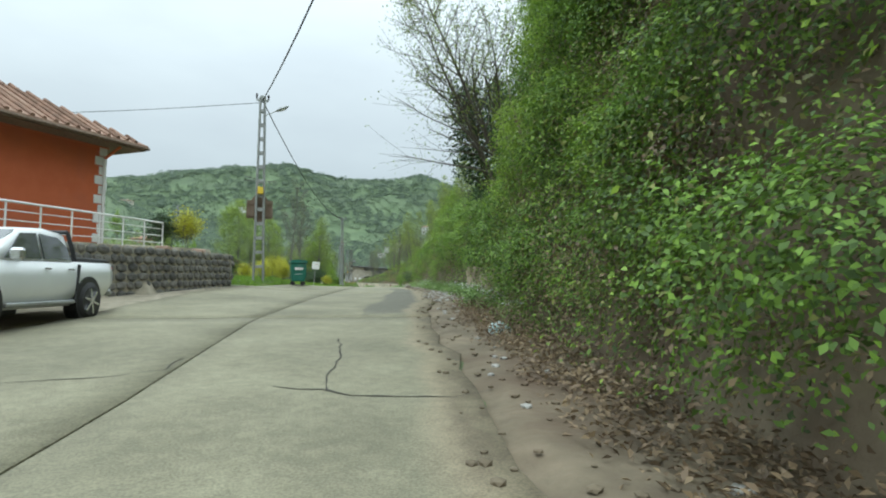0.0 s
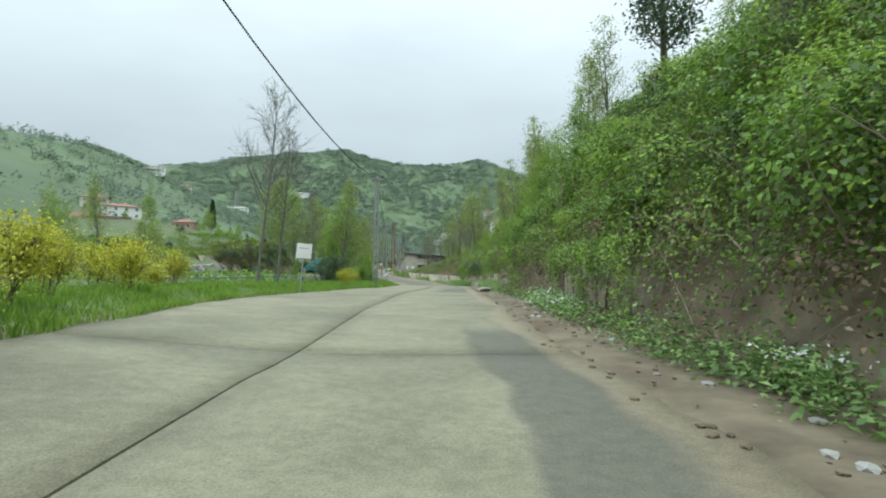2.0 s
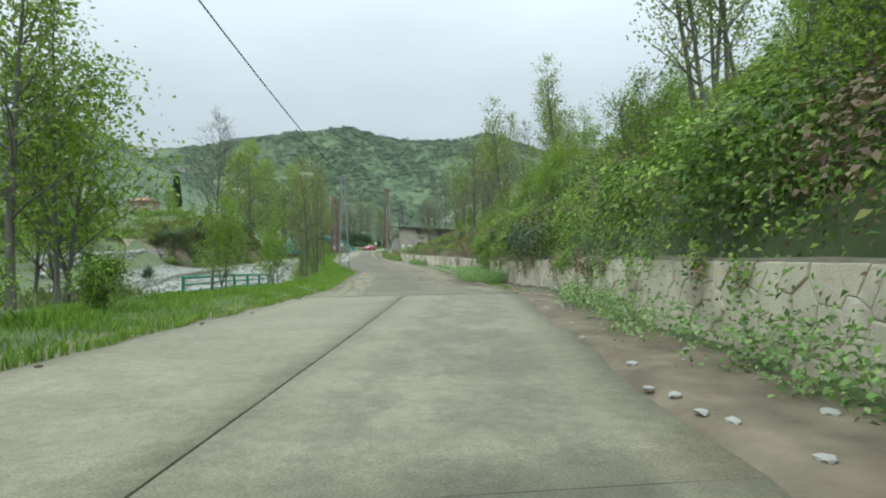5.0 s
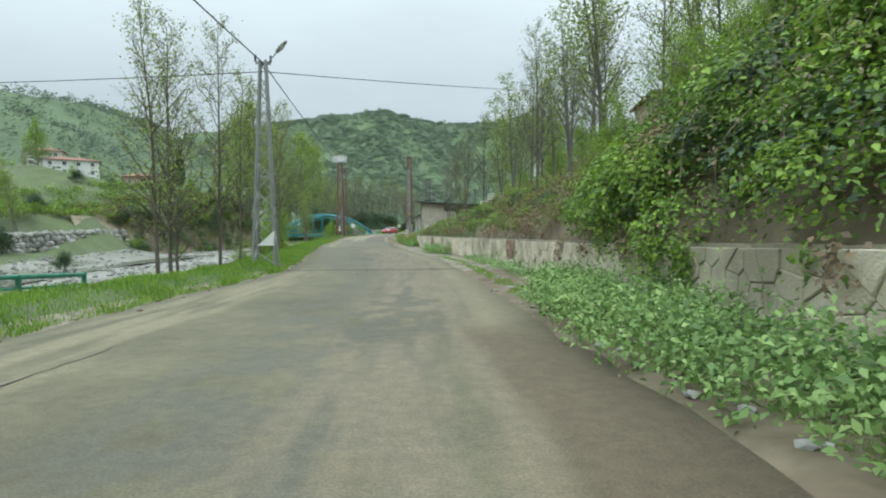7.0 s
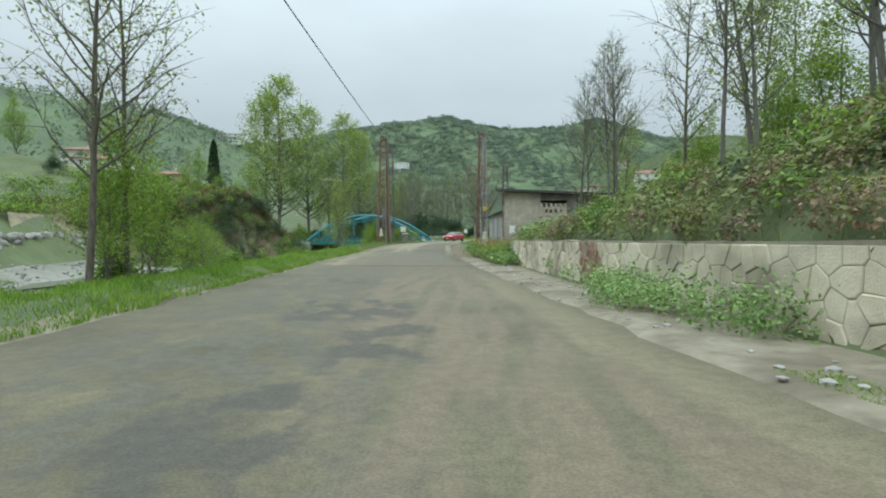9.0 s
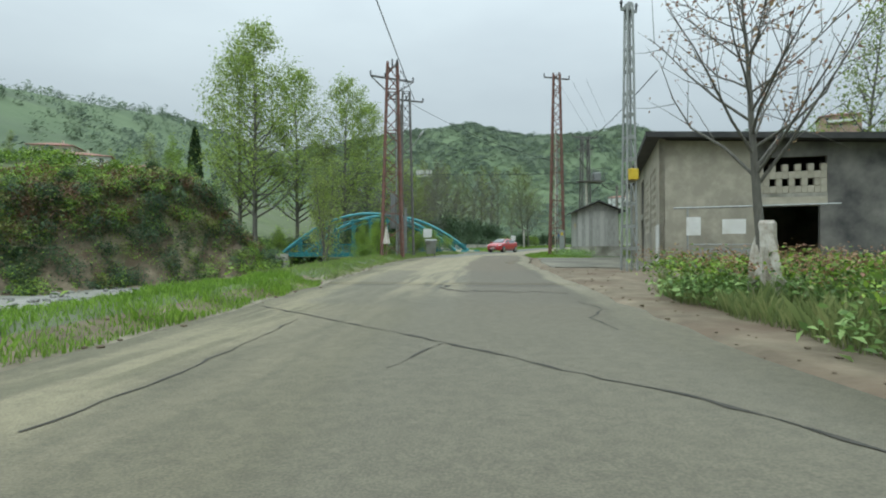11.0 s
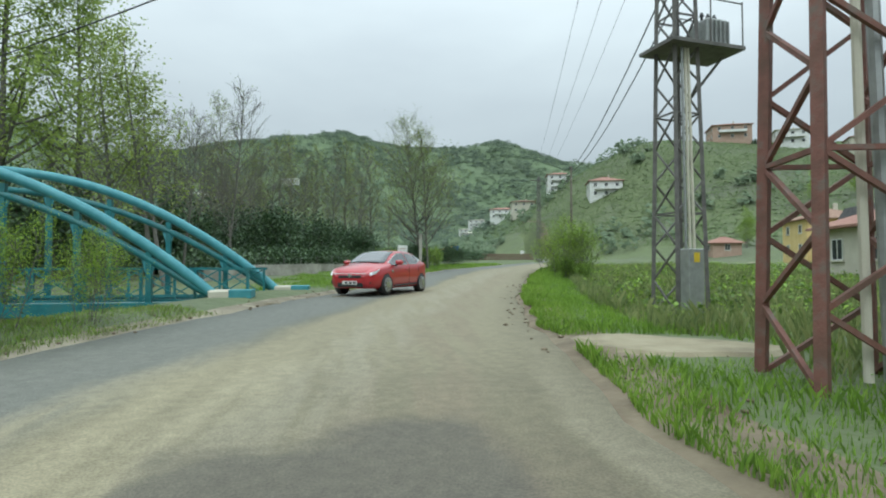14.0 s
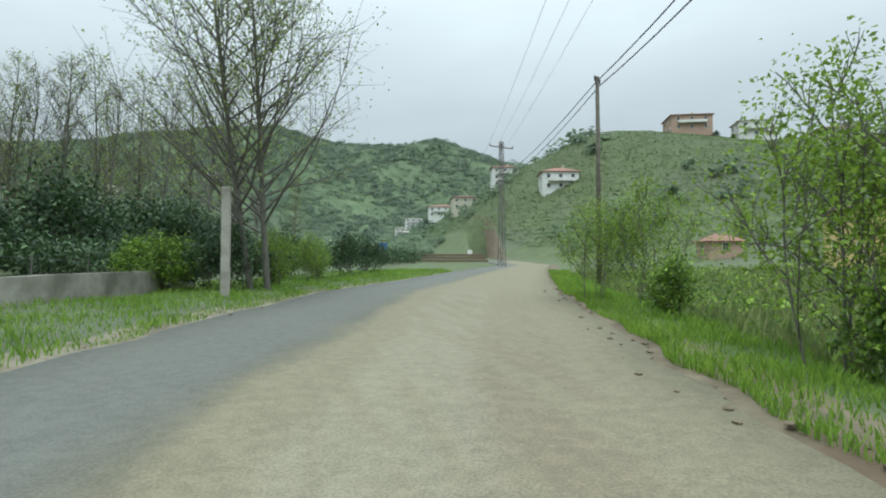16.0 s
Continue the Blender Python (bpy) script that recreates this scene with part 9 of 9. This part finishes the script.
part("wrapping", bm, M_CLOTH, ty, "white cloth draped round the trunk")


# ---------------------------------------------------------------- cars
def loft(stations, close=True):
    """A shell through half-outlines (y, z) given at places along x, mirrored."""
    bm = bmesh.new()
    rings = []
    for x, half in stations:
        full = [(y, z) for y, z in half] + [(-y, z) for y, z in reversed(half) if abs(y) > 1e-6]
        rings.append([bm.verts.new((x, y, z)) for y, z in full])
    n = len(rings[0])
    for a, b in zip(rings[:-1], rings[1:]):
        for i in range(n):
            j = (i + 1) % n
            bm.faces.new((a[i], a[j], b[j], b[i]))
    bm.faces.new(rings[0])
    bm.faces.new(rings[-1][::-1])
    bmesh.ops.recalc_face_normals(bm, faces=bm.faces)
    return bm


def car_wheel(parent, x, y, r, w, side, spokes=5):
    wh = part("wheel", bar((x, y - w / 2, r), (x, y + w / 2, r), r, n=28), M_RUBBER, parent, "black tyre", True)
    yo = y + side * (w / 2 + 0.004)
    part("rim", bar((x, yo - side * 0.03, r), (x, yo, r), r * 0.74, n=24), M_PIPE if spokes > 8 else M_CARBLACK, wh)
    bm = bmesh.new()
    for k in range(spokes):
        a = 2 * math.pi * k / spokes + 0.3
        put_bar(bm, (x, yo + side * 0.008, r), (x + math.cos(a) * r * 0.70, yo + side * 0.008, r + math.sin(a) * r * 0.70), 0.035 if spokes < 8 else 0.022, 0.02, square=True)
    put_bar(bm, (x, yo - side * 0.01, r), (x, yo + side * 0.022, r), 0.06, n=12)
    part("spokes", bm, M_CHROME, wh, "bright alloy spokes")
    return wh


def section(hb, hm, ht, zb, zt, crown=0.03):
    return [(0, zb), (hb, zb), (hm, zb + (zt - zb) * 0.30), (hm, zb + (zt - zb) * 0.68), (ht, zt), (ht * 0.5, zt + crown), (0, zt + crown)]


def panel(points, y, t, side=1):
    """A thin plate from an x-z outline at the side of a car."""
    bm = bmesh.new()
    put_prism(bm, points, y - t, y + t)
    return bm


# half-sections of the hatchback along its length: x, underside, belt, half-width, top, half-width of the top
HATCH = np.array([(2.03, 0.42, 0.62, 0.50, 0.66, 0.44), (1.97, 0.24, 0.70, 0.68, 0.74, 0.60), (1.80, 0.20, 0.78, 0.80, 0.85, 0.70), (1.5, 0.19, 0.86, 0.87, 0.93, 0.74), (1.05, 0.19, 0.92, 0.895, 1.0, 0.74),
                  (0.75, 0.19, 0.94, 0.895, 1.15, 0.70), (0.40, 0.19, 0.95, 0.895, 1.32, 0.64), (0.10, 0.19, 0.95, 0.89, 1.42, 0.61), (-0.35, 0.19, 0.96, 0.89, 1.45, 0.60), (-0.9, 0.19, 0.98, 0.89, 1.43, 0.585),
                  (-1.35, 0.19, 1.01, 0.89, 1.37, 0.57), (-1.65, 0.20, 1.03, 0.88, 1.27, 0.56), (-1.85, 0.22, 1.02, 0.84, 1.12, 0.60), (-1.97, 0.28, 0.96, 0.76, 0.99, 0.62), (-2.03, 0.40, 0.80, 0.60, 0.84, 0.5)])


def hatch_at(x):
    return [float(np.interp(-x, -HATCH[:, 0], HATCH[:, k])) for k in range(1, 6)]


def hatch_section(zb, belt, w, top, wr):
    ym, zm = (w * 0.95 + wr) / 2, (belt + top - 0.07) / 2
    return [(0, zb), (w * 0.86, zb), (w * 0.97, zb + 0.10), (w, (zb + belt) / 2), (w * 0.985, belt - 0.07), (w * 0.95, belt), (ym, zm), (wr, top - 0.07), (wr * 0.88, top - 0.015), (0, top + 0.01)]


def hatch_glass(xs, f0, f1, side):
    """A pane lying on the slanted side between the belt and the roof edge."""
    bm = bmesh.new()
    prev = None
    for x in xs:
        zb, belt, w, top, wr = hatch_at(x)
        row = []
        for out in (0.008, -0.01):
            for f in (f0(x), f1(x)):
                row.append(bm.verts.new((x, side * (w * 0.95 + (wr - w * 0.95) * f + out), belt + (top - 0.07 - belt) * f + out * 0.4)))
        if prev:
            for a, b in ((0, 1), (1, 3), (3, 2), (2, 0)):
                bm.faces.new((prev[a], prev[b], row[b], row[a]))
        else:
            bm.faces.new((row[0], row[1], row[3], row[2]))
        prev = row
    bm.faces.new((prev[0], prev[2], prev[3], prev[1]))
    bmesh.ops.recalc_face_normals(bm, faces=bm.faces)
    return bm


def hatch_screen(xs, lift=0.012):
    """A screen lying on the sloping top of the body."""
    bm = bmesh.new()
    prev = None
    for x in xs:
        zb, belt, w, top, wr = hatch_at(x)
        row = [bm.verts.new((x + lift, s * wr * 0.9, top + 0.01 - 0.026 * s * s + lift)) for s in (-1, -0.6, -0.2, 0.2, 0.6, 1)]
        if prev:
            for k in range(5):
                bm.faces.new((prev[k], prev[k + 1], row[k + 1], row[k]))
        prev = row
    bmesh.ops.recalc_face_normals(bm, faces=bm.faces)
    bmesh.ops.solidify(bm, geom=bm.faces[:], thickness=0.008)
    return bm


def red_car(m):
    ob = thing("hatchback_car", m, "shiny red five-door hatchback on the road", "car")
    part("body", loft([(x, hatch_section(*rest)) for x, *rest in HATCH.tolist()]), M_CARRED, ob, "", True)
    low, high = (lambda x: 0.05 + max(0.0, -1.15 - x) * 1.25), (lambda x: 0.93 - max(0.0, -1.15 - x) * 0.15)
    part("windscreen", hatch_screen(np.linspace(1.03, 0.16, 8)), M_CARGLASS, ob, "tinted windscreen", True)
    part("rear_screen", hatch_screen(np.linspace(-1.55, -1.86, 5)), M_CARGLASS, ob, "tinted rear window", True)
    for s in (-1, 1):
        for a, b in ((0.86, -0.36), (-0.42, -1.12), (-1.17, -1.62)):
            part("side_window", hatch_glass(np.linspace(a, b, 7), low, high, s), M_CARGLASS, ob, "tinted side window")
        def rim(f, x):
            zb, belt, w, top, wr = hatch_at(x)
            return (np.array([x, s * (w * 0.95 + (wr - w * 0.95) * f + 0.006), belt + (top - 0.07 - belt) * f]), 0.011)
        line = [rim(low(x) - 0.02, x) for x in np.linspace(0.92, -1.64, 14)] + [rim(high(x) + 0.02, x) for x in np.linspace(-1.64, 0.92, 14)]
        part("window_trim", tube_mesh("window_trim", [line], M_CHROME, 5), None, ob, "thin chrome window trim")
        part("mirror", loft([(0.70, [(0, 1.0), (0.06, 1.0), (0.08, 1.05), (0.06, 1.09), (0, 1.10)]), (0.62, [(0, 0.965), (0.11, 0.97), (0.135, 1.05), (0.11, 1.12), (0, 1.125)]), (0.54, [(0, 0.97), (0.11, 0.975), (0.13, 1.05), (0.10, 1.115), (0, 1.12)])]), M_CARRED, ob, "", True).matrix_basis = Matrix.Translation((0, s * 1.0, -0.02))
        part("mirror_foot", bar((0.66, s * 0.88, 0.92), (0.62, s * 0.97, 0.98), 0.03), M_CARBLACK, ob)
        for x in (-0.22, -1.0):
            part("door_handle", box((x - 0.09, s * 0.886 - 0.018, 0.80), (x + 0.09, s * 0.886 + 0.018, 0.83), 0.008), M_CARRED, ob)
        for x in (0.82, -0.39, -1.13):
            part("door_gap", bar((x, s * 0.888, 0.30), (x - 0.02, s * 0.882, 0.90), 0.006), M_CARBLACK, ob, "dark door gap")
        part("sill_trim", bar((0.72, s * 0.888, 0.27), (-0.95, s * 0.888, 0.31), 0.028), M_CARBLACK, ob, "black sill strip")
        part("fender_badge", box((0.80, s * 0.892 - 0.008, 0.72), (0.92, s * 0.892 + 0.008, 0.78), 0.006), M_CHROME, ob)
        for x in (1.19, -1.39):
            part("wheel_arch", bar((x, s * 0.70, 0.33), (x, s * 0.889, 0.33), 0.342, n=30), M_CARBLACK, ob)
            car_wheel(ob, x, s * 0.80, 0.315, 0.21, s, 10)
        hl = part("headlight", hatch_lamp(s), M_LAMPGLASS, ob, "clear swept-back headlight")
        part("air_intake", box((1.88, s * 0.62 - 0.12, 0.34), (1.965, s * 0.62 + 0.08, 0.48), 0.03), M_CARBLACK, ob)
        part("intake_trim", bar((1.97, s * 0.47, 0.36), (1.93, s * 0.60, 0.30), 0.015), M_PIPE, ob)
        part("tail_light", box((-1.97, s * 0.62 - 0.12, 0.80), (-1.88, s * 0.62 + 0.14, 0.90), 0.02), M_RED, ob)
    gr = part("grille", box((1.96, -0.44, 0.50), (2.035, 0.44, 0.64), 0.03), M_CARBLACK, ob)
    part("badge", bar((2.03, 0, 0.60), (2.055, 0, 0.60), 0.075, n=4), M_CHROME, gr, "bright diamond badge")
    part("grille_strip", bar((2.02, -0.58, 0.665), (2.02, 0.58, 0.665), 0.012), M_CHROME, gr)
    part("bumper_intake", box((1.95, -0.46, 0.25), (2.02, 0.46, 0.40), 0.02), M_CARBLACK, ob)
    npl = part("number_plate", box((2.02, -0.26, 0.33), (2.04, 0.26, 0.44), 0.004), M_WHITE, ob, "white plate with plain bars")
    for k in range(3):
        part("plate_bar", box((2.0405, -0.17 + 0.15 * k, 0.355), (2.042, -0.07 + 0.15 * k, 0.415)), M_CARBLACK, npl)
    part("wiper", bar((1.05, 0.5, 1.03), (0.98, -0.35, 1.06), 0.012), M_CARBLACK, ob)
    return ob


def hatch_lamp(s):
    bm = bmesh.new()
    put_prism(bm, [(1.62, 0.80), (1.93, 0.70), (1.97, 0.62), (1.80, 0.655)], 0.0, 0.2)
    bmesh.ops.translate(bm, vec=(0.0, 0.52, 0), verts=bm.verts)
    for v in bm.verts:
        v.co.y = v.co.y + max(0, 1.9 - v.co.x) * 0.42 + 0.03
        v.co.y *= s
    bmesh.ops.recalc_face_normals(bm, faces=bm.faces)
    return bm


red_car(Matrix.Translation((5.35, 212.9, float(road_z(212.9)) + 0.02)) @ Matrix.Rotation(math.atan2(-0.87, -0.49), 4, "Z") @ Matrix.Scale(1.02, 4))


def pickup(m):
    ob = thing("pickup_truck", m, "white double-cab pickup with black bed rails, parked", "pickup")
    st = [(2.55, section(0.62, 0.72, 0.60, 0.40, 0.80, 0.02)), (2.42, section(0.78, 0.88, 0.74, 0.34, 0.95)), (2.0, section(0.80, 0.90, 0.80, 0.32, 1.04)), (1.2, section(0.80, 0.90, 0.82, 0.30, 1.10)), (0.4, section(0.80, 0.90, 0.84, 0.30, 1.12)),
          (-1.05, section(0.80, 0.90, 0.84, 0.30, 1.13)), (-1.1, section(0.80, 0.90, 0.86, 0.40, 1.15)), (-2.4, section(0.80, 0.90, 0.86, 0.48, 1.16)), (-2.6, section(0.74, 0.86, 0.82, 0.56, 1.14, 0.01))]
    part("body", loft(st), M_CARWHITE, ob, "", True)

    def cabin(x, w0, w1, z0, z1):
        return (x, [(0, z0), (w0, z0), (w1, z1 - 0.06), (w1 * 0.86, z1), (0, z1 + 0.02)])

    part("cab", loft([cabin(1.25, 0.80, 0.78, 1.05, 1.12), cabin(0.75, 0.82, 0.72, 1.08, 1.45), cabin(0.35, 0.82, 0.68, 1.08, 1.68), cabin(-0.4, 0.82, 0.68, 1.08, 1.75), cabin(-0.95, 0.82, 0.68, 1.08, 1.70), cabin(-1.12, 0.80, 0.7, 1.08, 1.40)]), M_CARWHITE, ob, "", True)
    for s in (-1, 1):
        for pts in ([(0.95, 1.14), (0.42, 1.60), (-0.02, 1.63), (-0.02, 1.16)], [(-0.12, 1.16), (-0.12, 1.63), (-0.66, 1.60), (-0.92, 1.42), (-0.95, 1.18)]):
            bm = panel(pts, 0, 0.012)
            w = part("side_window", bm, M_CARGLASS, ob, "tinted side window")
            w.matrix_basis = Matrix.Translation((0, s * 0.775, 0)) @ Matrix.Translation((0, 0, 1.38)) @ Matrix.Rotation(s * radians(14), 4, "X") @ Matrix.Translation((0, 0, -1.38))
        for x in (1.55, -1.50):
            part("wheel_arch", bar((x, s * 0.68, 0.40), (x, s * 0.93, 0.40), 0.47, n=28), M_CARBLACK, ob, "black flared arch")
            car_wheel(ob, x, s * 0.83, 0.375, 0.25, s, 6)
        part("side_step", box((-1.0, s * 0.86 - 0.08, 0.34), (1.0, s * 0.86 + 0.08, 0.42), 0.02), M_PIPE, ob)
        for x in (-0.1, -0.85):
            part("door_handle", box((x - 0.1, s * 0.905 - 0.02, 0.98), (x + 0.08, s * 0.905 + 0.02, 1.02), 0.01), M_CHROME, ob)
        part("mirror", box((0.82, s * 1.0 - 0.12, 1.12), (0.95, s * 1.0 + 0.1, 1.32), 0.04), M_CHROME, ob)
        part("bed_rail", bar((-1.15, s * 0.80, 1.22), (-2.4, s * 0.80, 1.22), 0.03), M_CARBLACK, ob)
        part("roll_bar", bar((-1.3, s * 0.74, 1.17), (-1.2, s * 0.62, 1.74), 0.04), M_CARBLACK, ob)
        part("trim_strip", bar((-1.13, s * 0.91, 1.1), (-1.05, s * 0.905, 0.42), 0.03), M_CARBLACK, ob)
    part("roll_bar", bar((-1.2, -0.62, 1.74), (-1.2, 0.62, 1.74), 0.04), M_CARBLACK, ob)
    part("windscreen", panel([(1.22, 1.13), (0.42, 1.64), (0.40, 1.66), (1.25, 1.15)], 0, 0.62), M_CARGLASS, ob)
    part("tonneau", box((-2.45, -0.76, 1.165), (-1.2, 0.76, 1.20), 0.02), M_CARBLACK, ob, "black bed cover")
    part("rear_bumper", box((-2.75, -0.8, 0.46), (-2.55, 0.8, 0.60), 0.04), M_PIPE, ob)
    part("tail_light", box((-2.63, -0.84, 0.80), (-2.55, -0.68, 1.1), 0.02), M_RED, ob)
    part("tail_light", box((-2.63, 0.68, 0.80), (-2.55, 0.84, 1.1), 0.02), M_RED, ob)
    return ob


_h = math.atan2(-0.99, -0.13)
_o = Vector((-4.45, 12.85, 0)) - Matrix.Rotation(_h, 3, "Z") @ Vector((-1.5, 0.90, 0))
pickup(Matrix.Translation((_o.x, _o.y, float(road_z(11.3)) + 0.01)) @ Matrix.Rotation(_h, 4, "Z"))
